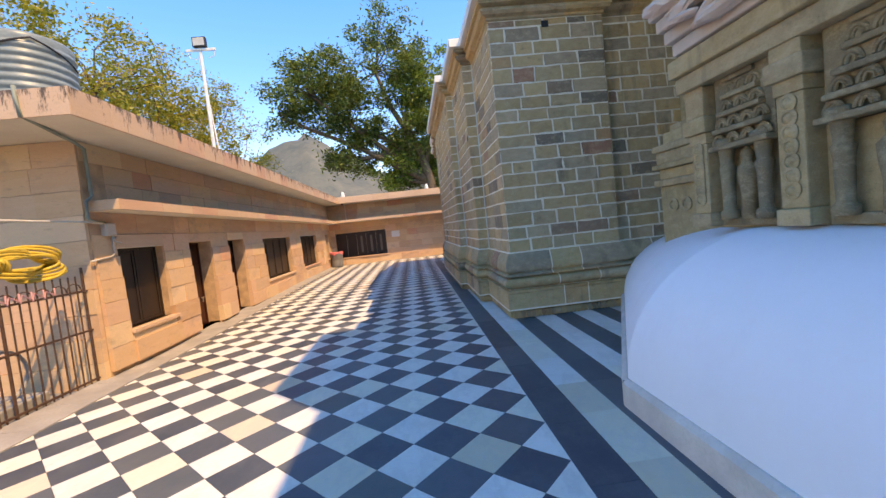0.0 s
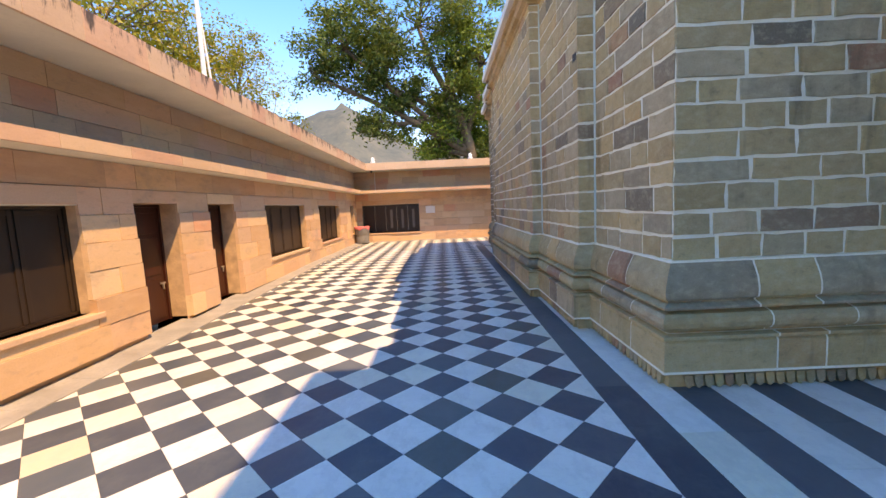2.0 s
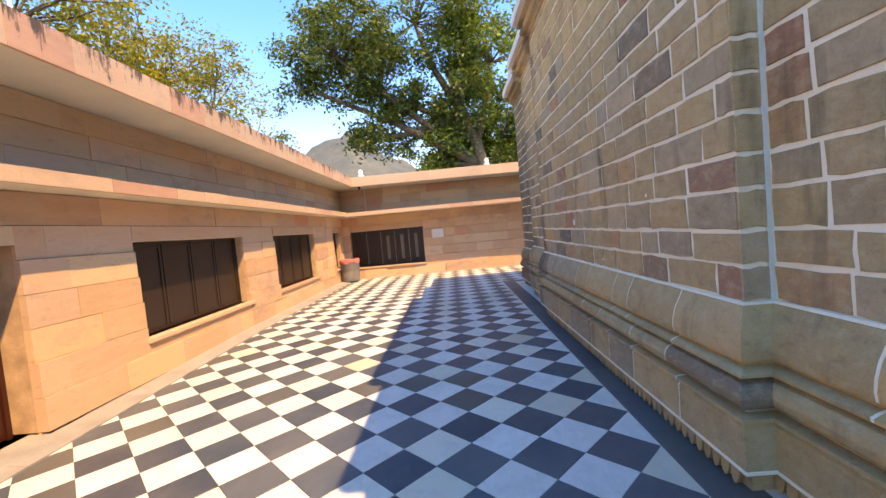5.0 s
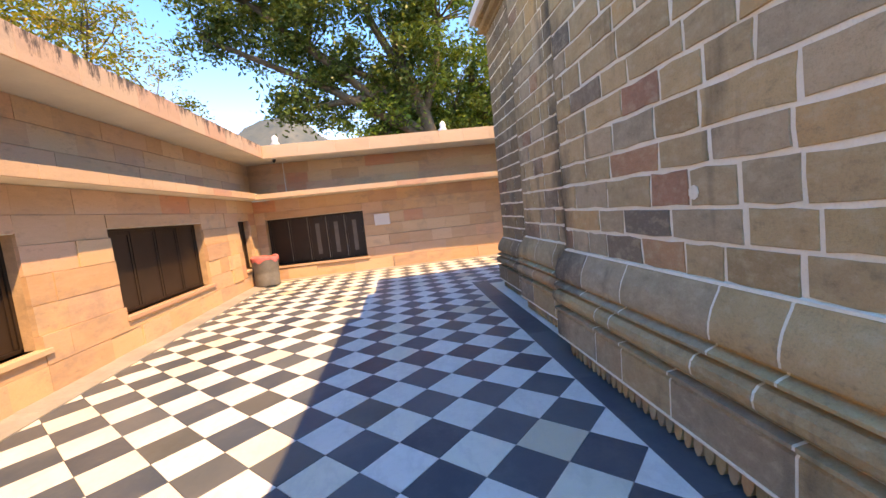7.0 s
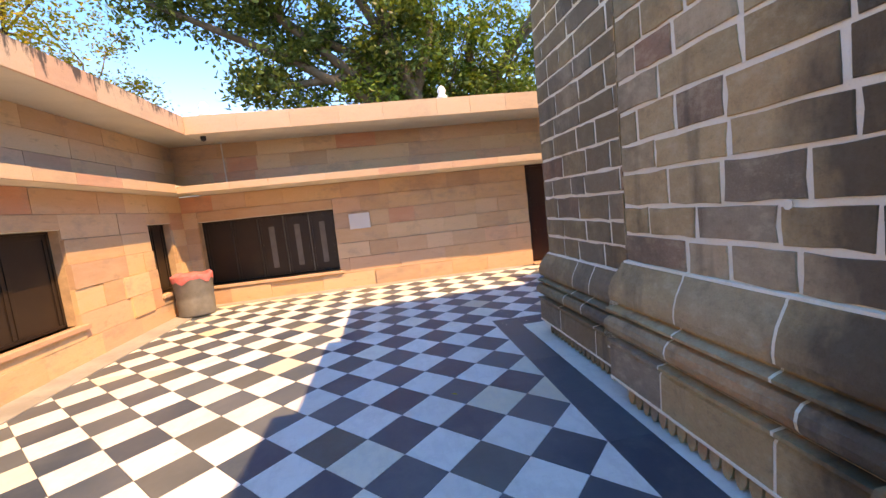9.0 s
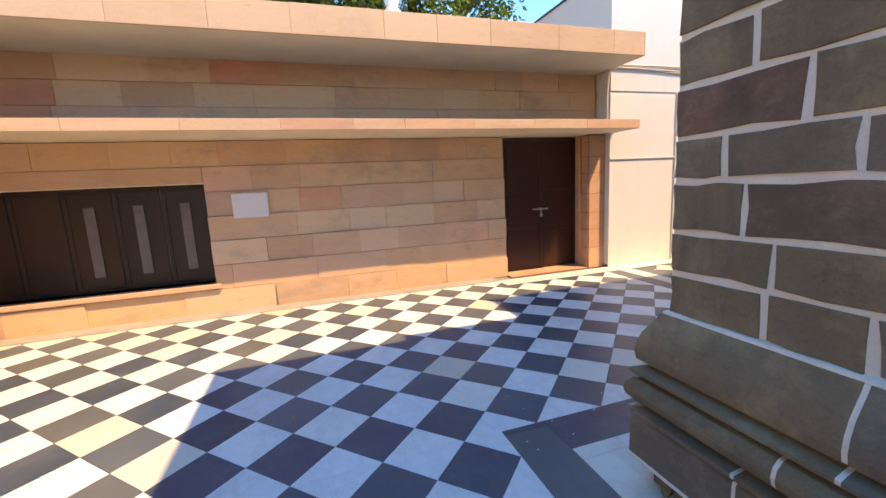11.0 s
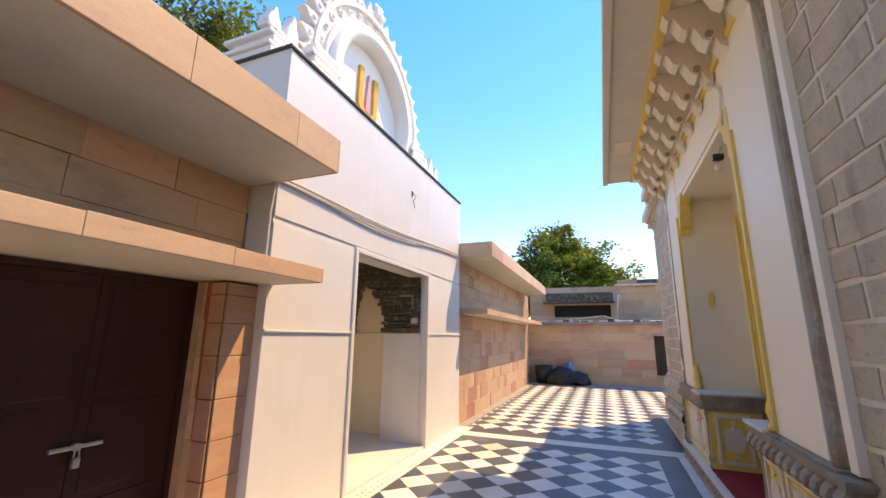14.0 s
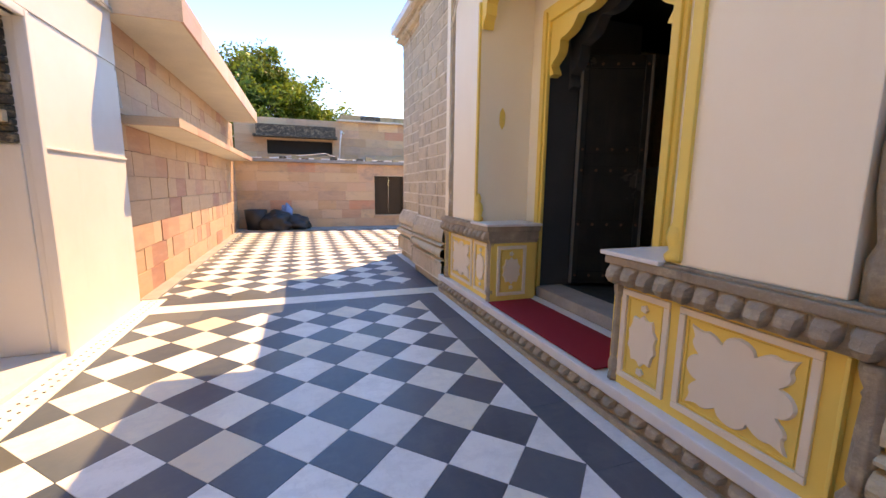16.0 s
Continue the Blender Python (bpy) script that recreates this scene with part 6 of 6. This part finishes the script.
# dark carved buttress in the gap between shrine and temple
butt = structure("carved_buttress", Geo().box((3.0, 3.3, 0.9), (3.9, 4.3, 1.62), 0.02), STONE_CARVED, "damp dark carved stone buttress between shrine and temple")
for z0, z1, o in ((1.62, 1.70, 0.05), (1.70, 1.82, 0.0), (1.82, 1.88, 0.06), (1.88, 2.02, 0.02), (2.02, 2.10, 0.05), (2.10, 2.24, -0.04), (2.24, 2.32, -0.10)):
    part("carved_tier", Geo().box((3.0 - o, 3.3, z0), (3.9, 4.3 + o, z1), 0.02), STONE_CARVED, butt)
for k in range(4):
    part("carved_scroll", Geo().lathe([(0.07, 0), (0.08, 0.02), (0.05, 0.03), (0.045, 0.015), (0.015, 0.035)], (0, 0, 0), 14, Matrix.Translation((3.0, 3.4 + 0.22 * k, 1.40)) @ Matrix.Rotation(radians(-90), 4, 'Y')), STONE_CARVED, butt)

# ---------------------------------------------------------------- west side clutter
grille = thing("iron_grille", "rusty brown iron grille fence beside the wall", "fence", (-4.18, 0, -0.12))
for i in range(22):
    y = 5.02 - i * 0.105
    big = i % 10 == 0
    part("bar", Geo().tube([(0, y, 0.0), (0, y, 1.42 if not big else 1.52)], 0.009 if not big else 0.016, 6), RUSTY, grille)
for z in (0.10, 0.72, 1.22):
    part("rail", Geo().box((-0.012, 2.75, z - 0.012), (0.012, 5.06, z + 0.012), 0.003), RUSTY, grille)
for i in range(10):
    y0 = 4.98 - i * 0.21
    part("scallop", Geo().tube([(0, y0 - 0.105 + 0.105 * math.cos(a), 1.23 + 0.10 * math.sin(a)) for a in [math.pi * q / 8 for q in range(9)]], 0.007, 6), RUSTY, grille)
part("corner_post", Geo().tube([(0, 3.78, 0), (0, 3.78, 2.12)], 0.022, 8), RUSTY, grille)
part("foot_bar", Geo().box((-0.03, 2.75, 0.0), (0.03, 5.06, 0.05), 0.006), RUSTY, grille)
rnd = random.Random(9)
hose = Geo()
pts = []
for k in range(260):
    a = k * 0.245
    r = 0.30 + 0.07 * math.sin(k * 0.37)
    pts.append((-4.2 + 0.07 * math.sin(k * 0.61), 4.32 + r * 1.25 * math.cos(a) + 0.06 * math.sin(k * 0.11), 1.50 + 0.42 * r * math.sin(a) + 0.05 * math.sin(k * 0.23)))
hose.tube(pts, 0.017, 6)
tagged(part("garden_hose", hose, HOSE, None, "", True), "tangled yellow garden hose hung on the grille", "hose")
tw = Geo()
for k in range(6):
    y = 4.6 - 0.14 * k
    tw.tube([(-4.17, y, 1.20), (-4.13, y - 0.05, 1.12), (-4.18, y - 0.1, 1.18), (-4.15, y - 0.16, 1.10)], 0.010, 6)
tagged(part("rope", tw, plain("faded_pink_rope", (0.50, 0.26, 0.26), 0.9)), "faded pink rope knotted on the grille", "rope")
tagged(part("inner_hoop", Geo().tube([(-4.6, 4.3 + 0.3 * math.cos(a), 0.30 + 0.28 * math.sin(a)) for a in [i * 0.35 for i in range(30)]], 0.02, 6).box((-5.4, 3.4, -0.16), (-4.4, 4.6, 0.02), 0.02), CONCRETE), "coiled grey pipe on a cement pad", "pipe")
tagged(part("drain_pipe", Geo().tube([(-3.9, 4.19, 3.33), (-3.88, 4.17, 3.20), (-3.86, 4.17, 3.02), (-3.95, 4.6, 2.985), (-4.06, 5.06, 2.96), (-4.05, 5.19, 2.9), (-4.05, 5.20, 2.30), (-4.05, 5.10, 2.22), (-4.05, 5.08, 2.0), (-4.06, 5.2, 1.96), (-4.06, 5.36, 1.95)], 0.022, 8), GREEN_PIPE, None, "", True), "grey-green pipe bent round the eaves", "pipe")
tagged(part("conduit", Geo().tube([(-4.2, 3.6, 1.98), (-4.16, 4.6, 1.97), (-4.05, 5.06, 1.96), (-4.05, 5.30, 1.95)], 0.014, 6).tube([(-4.06, 5.45, 1.78), (-4.05, 5.45, 1.55), (-4.05, 5.40, 1.50), (-4.06, 5.05, 1.46)], 0.012, 6).tube([(-4.06, 5.48, 1.78), (-4.05, 5.49, 1.70), (-4.05, 5.60, 1.68)], 0.010, 6), PVC_GREY, None, "", True), "grey conduit clipped to the wall", "conduit")
tagged(part("junction_box", Geo().box((-4.10, 5.33, 1.78), (-4.035, 5.52, 1.95), 0.008).box((-4.04, 5.345, 1.795), (-4.028, 5.505, 1.935), 0.004), PVC_GREY), "grey electrical junction box on the wall", "junction box")

tank = thing("water_tank", "grey-green ribbed plastic water tank on the roof", "water tank", (-5.9, 6.75, 3.29))
tank.scale = (1.0, 1.0, 1.3)
prof = [(0.62, 0.0), (0.62, 0.06)]
for k in range(12):
    z = 0.10 + k * 0.095
    prof += [(0.655, z), (0.665, z + 0.022), (0.655, z + 0.044), (0.635, z + 0.058), (0.635, z + 0.082)]
prof += [(0.65, 1.28), (0.62, 1.32), (0.48, 1.37), (0.24, 1.39)]
part("tank_body", Geo().lathe(prof, (0, 0, 0), 44), TANK, tank, "", True)
part("lid", Geo().lathe([(0.25, 1.38), (0.25, 1.43), (0.22, 1.45), (0.02, 1.46)], (0, 0, 0), 28), TANK, tank, "", True)
part("strap", Geo().tube([(0.67 * math.cos(a), 0.67 * math.sin(a), 1.25 - 0.2 * abs(a + 0.7)) for a in [-1.9 + 0.12 * i for i in range(20)]], 0.012, 6), RUBBER, tank)

pole = thing("light_pole", "white twin-pole mast with a floodlight on the roof", "light pole", (-4.80, 10.5, 3.29))
part("pole", Geo().tube([(0, 0, 0), (-0.02, 0, 3.25)], 0.045, 10, 0.035), PVC_WHITE, pole)
part("brace_pole", Geo().tube([(0.10, 0.14, 0), (-0.06, 0.0, 3.0)], 0.022, 8), PVC_WHITE, pole)
part("crossbar", Geo().box((-0.36, -0.02, 3.18), (0.36, 0.02, 3.24), 0.006), PVC_WHITE, pole)
part("floodlight", Geo().box((-0.16, -0.09, 3.26), (0.16, 0.02, 3.50), 0.012), RUBBER, pole, "black floodlight case")
part("lamp_glass", Geo().box((-0.135, -0.097, 3.285), (0.135, -0.089, 3.475), 0.003), GLASS_LAMP, pole)
part("loose_wire", Geo().tube([(-0.34, 0, 3.2), (-0.28, 0, 3.02), (-0.14, 0, 2.98), (-0.02, 0, 3.1)], 0.008, 6), PVC_WHITE, pole)
part("loose_wire", Geo().tube([(0.34, 0, 3.2), (0.30, 0, 3.04), (0.16, 0, 3.0)], 0.008, 6), PVC_WHITE, pole)

bin_ = thing("litter_bin", "grey plastic drum bin lined with pink cloth", "bin", (-3.74, 19.22, 0.012))
bin_.scale = (1.08, 1.08, 1.15)
part("drum", Geo().lathe([(0.0, 0.0), (0.255, 0.0), (0.26, 0.04), (0.268, 0.25), (0.262, 0.28), (0.272, 0.31), (0.278, 0.52), (0.288, 0.54), (0.282, 0.60), (0.262, 0.60), (0.25, 0.1), (0.0, 0.08)], (0, 0, 0), 30), BIN_GREY, bin_, "", True)
g = Geo()
vs, fs, m = [], [], 40
for i in range(m):
    a = 2 * math.pi * i / m
    w = 0.03 * math.sin(3 * a) + 0.02 * math.sin(7 * a + 1)
    for r, z in ((0.20, 0.52), (0.25, 0.60 + 0.5 * w), (0.284, 0.625 + w * 0.4), (0.296, 0.60), (0.292, 0.56 - abs(w) * 1.5)):
        vs.append((r * math.cos(a), r * math.sin(a), z))
for i in range(m):
    fs += [(5 * i + k, 5 * ((i + 1) % m) + k, 5 * ((i + 1) % m) + k + 1, 5 * i + k + 1) for k in range(4)]
part("cloth_liner", g.add(vs, fs), PINK_CLOTH, bin_, "crumpled pink cloth", True)



def bag(name, label, at, size, material, seed):
    bm = bmesh.new()
    bmesh.ops.create_icosphere(bm, subdivisions=4, radius=1)
    for v in bm.verts:
        n = noise.noise(v.co * 1.6 + Vector((seed, 0, 0))) * 0.35 + noise.noise(v.co * 5.0 + Vector((0, seed, 0))) * 0.10
        v.co *= 1 + n
        v.co.z = max(v.co.z, -0.55)
    g = Geo().bm(bm, Matrix.Diagonal((*size, 1)))
    low = min(v[2] for v in g.v)
    ob = part(name, g, material, None, "", True)
    ob.location = (at[0], at[1], at[2] - low)
    return tagged(ob, label, "rubbish bag", "rubbish in the corner")


bag("rubbish_bag", "black plastic rubbish bag slumped in the corner", (17.35, 18.55, 0.03), (0.42, 0.50, 0.36), RUBBER, 1)
bag("rubbish_bag", "black plastic rubbish bag slumped in the corner", (17.45, 18.05, 0.03), (0.38, 0.45, 0.30), RUBBER, 5)
bag("plastic_sack", "blue and white plastic sack on the rubbish", (17.62, 18.3, 0.03), (0.18, 0.20, 0.50), BLUE_BAG, 12)
tagged(part("dark_tub", Geo().lathe([(0.0, 0), (0.26, 0), (0.30, 0.35), (0.33, 0.62), (0.31, 0.62), (0.27, 0.3), (0.0, 0.1)], (17.45, 19.2, 0.03), 26), RUBBER, None, "", True), "black rubber tub against the wall", "tub", "rubbish in the corner")
# pipes and litter on the end roof
for pts, r in (([(18.2, 19.6, 2.29), (18.2, 16.0, 2.30), (18.2, 11, 2.29)], 0.022), ([(18.35, 19.0, 2.28), (18.3, 17.0, 2.5), (18.3, 16.4, 2.30), (18.3, 12, 2.28)], 0.015), ([(18.9, 16.5, 2.3), (18.8, 16.45, 3.0), (18.9, 16.4, 3.35), (19.1, 16.3, 3.3)], 0.028)):
    tagged(part("roof_pipe", Geo().tube(pts, r, 8), PVC_WHITE, None, "", True), "pale water pipe along the end roof", "pipe", "pipes on the end roof")
for k in range(16):
    y = 18.9 - k * 0.42 + 0.1 * math.sin(5 * k)
    tagged(part("roof_rubble", Geo().box((17.9, y - 0.14, 2.26), (18.1, y + 0.08, 2.30 + 0.04 * (k % 3)), 0.012), STONE_DARK if k % 2 else STONE_CARVED), "loose dark rubble on the roof ledge", "rubble", "rubble on the ledge")
tagged(part("eave_camera", Geo().lathe([(0.04, 0), (0.045, -0.03), (0.035, -0.07), (0.01, -0.085)], (-3.2, 19.25, 3.0), 16), RUBBER, None, "", True), "small dome camera under the eave corner", "camera")
tagged(part("down_conduit", Geo().tube([(-3.2, 19.98, 3.0), (-3.2, 19.98, 2.2)], 0.012, 6), PVC_WHITE), "thin white conduit down the upper wall", "conduit")
for k, (x, y) in enumerate(((1.25, 17.62), (-0.4, 17.05), (0.05, 14.75), (-2.0, 16.2), (-1.9, 7.2))):
    leaf = Geo().add([(0, 0, 0.002), (0.03, 0.012, 0.006), (0.06, 0, 0.003), (0.03, -0.014, 0.007)], [(0, 1, 2, 3)], Matrix.Rotation(k * 1.3, 4, 'Z'))
    ob = part("fallen_leaf", leaf, LEAF_YELLOW)
    ob.location = (x, y, 0.001 + fz(x, y))
    tagged(ob, "dry yellow leaf fallen on the floor", "leaf", "fallen leaves")
for i, x in enumerate((-3.1, 0.9)):
    tagged(part("roof_finial", Geo().lathe([(0.09, 0), (0.10, 0.05), (0.06, 0.10), (0.08, 0.16), (0.05, 0.22), (0.01, 0.25)], (x, 19.2, 3.29), 16), WHITE_PAINT, None, "", True), "small white globe on the roof edge", "finial", "white globes")

# ---------------------------------------------------------------- trees and hills


def tree(label, at, blobs, seed, leaves, leaf, trunk_r=0.35, clump=0.9):
    """blobs: leafy masses of the crown as (x, y, z, rx, ry, rz, clumps, material), in metres from the foot."""
    rnd = random.Random(seed)
    t = thing("tree", label, "tree", at)
    g = Geo()
    top = Vector((0, 0, 0))
    for b in blobs:
        top += Vector(b[:3]) / len(blobs)
    top.x, top.y = top.x * 0.4, top.y * 0.4
    trunk = [Vector((0, 0, 0)).lerp(top, k / 8) + Vector((0.25 * math.sin(k * 1.1 + seed), 0.25 * math.cos(k * 0.9), 0)) * (k / 8) for k in range(9)]
    g.tube(trunk, trunk_r, 10, trunk_r * 0.45)
    piles = {}
    for bx, by, bz, rx, ry, rz, count, mat in blobs:
        base = trunk[rnd.randrange(4, 7)]
        hub = Vector((bx, by, bz - 0.25 * rz))
        way = base.lerp(hub, 0.5) + Vector((rnd.uniform(-0.5, 0.5), 0, rnd.uniform(-0.2, 0.6)))
        g.tube([base, base.lerp(way, 0.5), way, way.lerp(hub, 0.5), hub], trunk_r * 0.5, 8, trunk_r * 0.2)
        vs, fs = piles.setdefault(mat.name, ([], []))
        made = 0
        while made < count:
            d = Vector((rnd.gauss(0, 1), rnd.gauss(0, 1), rnd.gauss(0, 1))).normalized()
            r = rnd.uniform(0.15, 1.0) ** 0.5
            wob = 1 + 0.55 * noise.noise(d * 2.1 + Vector((seed, bx, 0)))
            p = Vector((bx + d.x * rx * r * wob, by + d.y * ry * r * wob, bz + d.z * rz * r * wob))
            if noise.noise(p * 0.55 + Vector((seed, 0, 0))) < -0.16:
                made += 0.35
                continue
            made += 1
            if rnd.random() < 0.4:
                mid = hub.lerp(p, 0.5) + Vector((rnd.uniform(-0.4, 0.4), rnd.uniform(-0.4, 0.4), rnd.uniform(0.0, 0.4)))
                g.tube([hub, hub.lerp(mid, 0.6), mid, mid.lerp(p, 0.6), p], 0.05, 5, 0.012)
            size = clump * rnd.uniform(0.5, 1.25)
            droop = rnd.uniform(0, 0.35)
            for k in range(int(leaves * rnd.uniform(0.6, 1.3))):
                q = Vector((rnd.gauss(0, 0.5), rnd.gauss(0, 0.5), rnd.gauss(0, 0.36))) * size
                q.z -= droop * (q.x * q.x + q.y * q.y)
                c = p + q
                u = Vector((rnd.gauss(0, 1), rnd.gauss(0, 1), rnd.gauss(-0.3, 0.6))).normalized()
                w = u.cross(Vector((rnd.gauss(0, 1), rnd.gauss(0, 1), rnd.gauss(0, 1)))).normalized()
                s = leaf * rnd.uniform(0.6, 1.4)
                o = len(vs)
                vs += [c - u * s, c + w * s * 0.45, c + u * s, c - w * s * 0.45]
                fs.append((o, o + 1, o + 2, o + 3))
    part("trunk", g, BARK, t, "", True)
    for mat in (LEAF_DARK, LEAF_YELLOW, LEAF_FRESH):
        if mat.name in piles:
            part("crown", mesh_from("crown", *piles[mat.name], mat), mat, t)
    return t


tree("tall dark green leafy tree behind the north range", (2.6, 29, -0.5), [(-8.6, 0, 12.6, 3.2, 3.0, 2.6, 60, LEAF_DARK), (-10.8, 0, 10.8, 1.6, 1.6, 0.9, 14, LEAF_DARK), (-6.2, 0.5, 10.6, 3.0, 3.0, 2.6, 70, LEAF_DARK), (-6.6, 0, 7.6, 1.5, 1.5, 1.7, 26, LEAF_DARK),
     (-4.0, 0, 14.0, 4.0, 3.5, 3.0, 70, LEAF_DARK), (-2.2, 0, 9.6, 2.8, 2.8, 2.8, 70, LEAF_DARK), (-3.0, 0.4, 6.2, 1.8, 1.8, 1.4, 24, LEAF_FRESH), (0.0, 0, 11.5, 3.2, 3.0, 3.0, 70, LEAF_FRESH)], 3, 150, 0.115, 0.5)
tree("spreading green tree with pale limbs behind the north range", (3.6, 30.5, -0.5), [(-3.4, 0, 6.6, 2.4, 2.2, 2.6, 64, LEAF_DARK), (-0.6, 0, 7.4, 2.6, 2.4, 3.2, 70, LEAF_FRESH), (2.4, 0, 8.6, 2.8, 2.6, 3.2, 70, LEAF_FRESH), (0.8, 0, 5.6, 2.6, 2.2, 1.8, 50, LEAF_DARK), (5.4, -1, 12.4, 2.4, 2.2, 1.8, 30, LEAF_DARK), (7.6, -1, 13.4, 2.0, 2.0, 1.6, 20, LEAF_FRESH)], 8, 140, 0.115, 0.42)
tree("yellow-green tree in thin leaf behind the west range", (-13, 17, -0.5), [(0, -2.5, 8.6, 2.8, 3.0, 3.0, 70, LEAF_YELLOW), (0, 1.5, 10.0, 2.8, 3.0, 3.2, 75, LEAF_YELLOW), (0.5, 4.6, 8.2, 2.4, 2.6, 2.4, 55, LEAF_YELLOW)], 5, 130, 0.085, 0.34)
tree("yellow-green tree in thin leaf behind the west range", (-13, 26.5, -0.5), [(0, -2.0, 10.5, 3.0, 3.0, 3.4, 75, LEAF_YELLOW), (0, 2.4, 10.4, 2.8, 3.0, 3.0, 66, LEAF_YELLOW), (0.3, 5.6, 8.4, 2.2, 2.6, 2.2, 44, LEAF_YELLOW), (0.5, 0.5, 7.2, 2.4, 3.0, 1.8, 40, LEAF_YELLOW)], 12, 120, 0.09, 0.32)
tree("yellow-green tree in thin leaf behind the west range", (-16, 10, -0.5), [(0, -2, 8.5, 3, 3, 3.2, 60, LEAF_YELLOW), (0, 2.5, 9.5, 3, 3, 3.4, 60, LEAF_YELLOW)], 15, 120, 0.10, 0.36)
tree("dense fresh green tree beyond the end wall", (43, 20.5, -0.5), [(0, 0, 8.6, 4.4, 4.0, 3.8, 120, LEAF_FRESH), (0.5, -3.6, 7.4, 3.0, 3.0, 3.4, 70, LEAF_FRESH), (0, 3.4, 7.6, 3.0, 3.2, 3.4, 80, LEAF_DARK), (0, 0.6, 11.2, 2.6, 2.8, 2.0, 50, LEAF_DARK)], 21, 150, 0.19, 0.5, 1.1)

hv, hf, NA, NR = [], [], 150, 14
for i in range(NA + 1):
    a = radians(-70 + 140 * i / NA)
    ridge = 66 + 20 * noise.noise(Vector((a * 3.1, 0.7, 0))) + 8 * noise.noise(Vector((a * 11, 4, 0))) + 4 * noise.noise(Vector((a * 40, 9, 0)))
    ridge += 46 * max(0.0, 1 - abs(a + radians(13)) / radians(11)) ** 1.2
    for j in range(NR + 1):
        t = j / NR
        r = 260 + 200 * t
        z = ridge * math.sin(math.pi / 2 * t) ** 1.2 + 9 * noise.noise(Vector((a * 25, t * 6, 2))) * t
        hv.append((r * math.sin(a), r * math.cos(a), z - 1))
for i in range(NA):
    for j in range(NR):
        o = i * (NR + 1) + j
        hf.append((o, o + NR + 1, o + NR + 2, o + 1))
tagged(part("backdrop", mesh_from("backdrop", hv, hf, HILL, True), HILL), "hazy scrub-covered hills beyond the court", kind="structure")

# walls added to close off light behind the shrine and, unseen, to the south
structure("shrine_link_wall", Geo().box((4.12, 2.6, 0), (4.5, 5.5, 7.0)), STONE_CARVED, "added stone wall blocking light from the gap beside the temple")
structure("wall_south", Geo().box((-8, -7.2, -0.3), (9, -6.8, 5.0)), SAND, "unseen plain sandstone wall added to block the southern sky")

for y, z, r in ((11.01, 1.38, 0.035), (10.2, 1.02, 0.012), (9.3, 1.55, 0.012), (13.2, 1.3, 0.02)):
    x = 1.004 if y < 12.6 else 1.174
    tagged(part("lime_daub", Geo().prism(scalloped(0, 0, r, r * 1.1, 9, 0.10, 36), 0.004, wall_frame((x, y, z), (0, 1), (-1, 0))), MORTAR), "small splash of white lime on the stone", "splash", "lime splashes")
rnd = random.Random(33)
litter = Geo()
for k in range(60):
    x, y = rnd.uniform(0.75, 4.0), rnd.uniform(16.2, 17.4)
    s = rnd.uniform(0.003, 0.008)
    litter.add([(x - s, y, 0.002), (x, y - s * 0.7, 0.002), (x + s, y + s * 0.4, 0.002), (x, y, 0.002 + s)], [(0, 1, 3), (1, 2, 3), (2, 0, 3)])
tagged(part("lime_crumbs", litter, MORTAR), "crumbs of white lime scattered on the floor", kind="stuff")
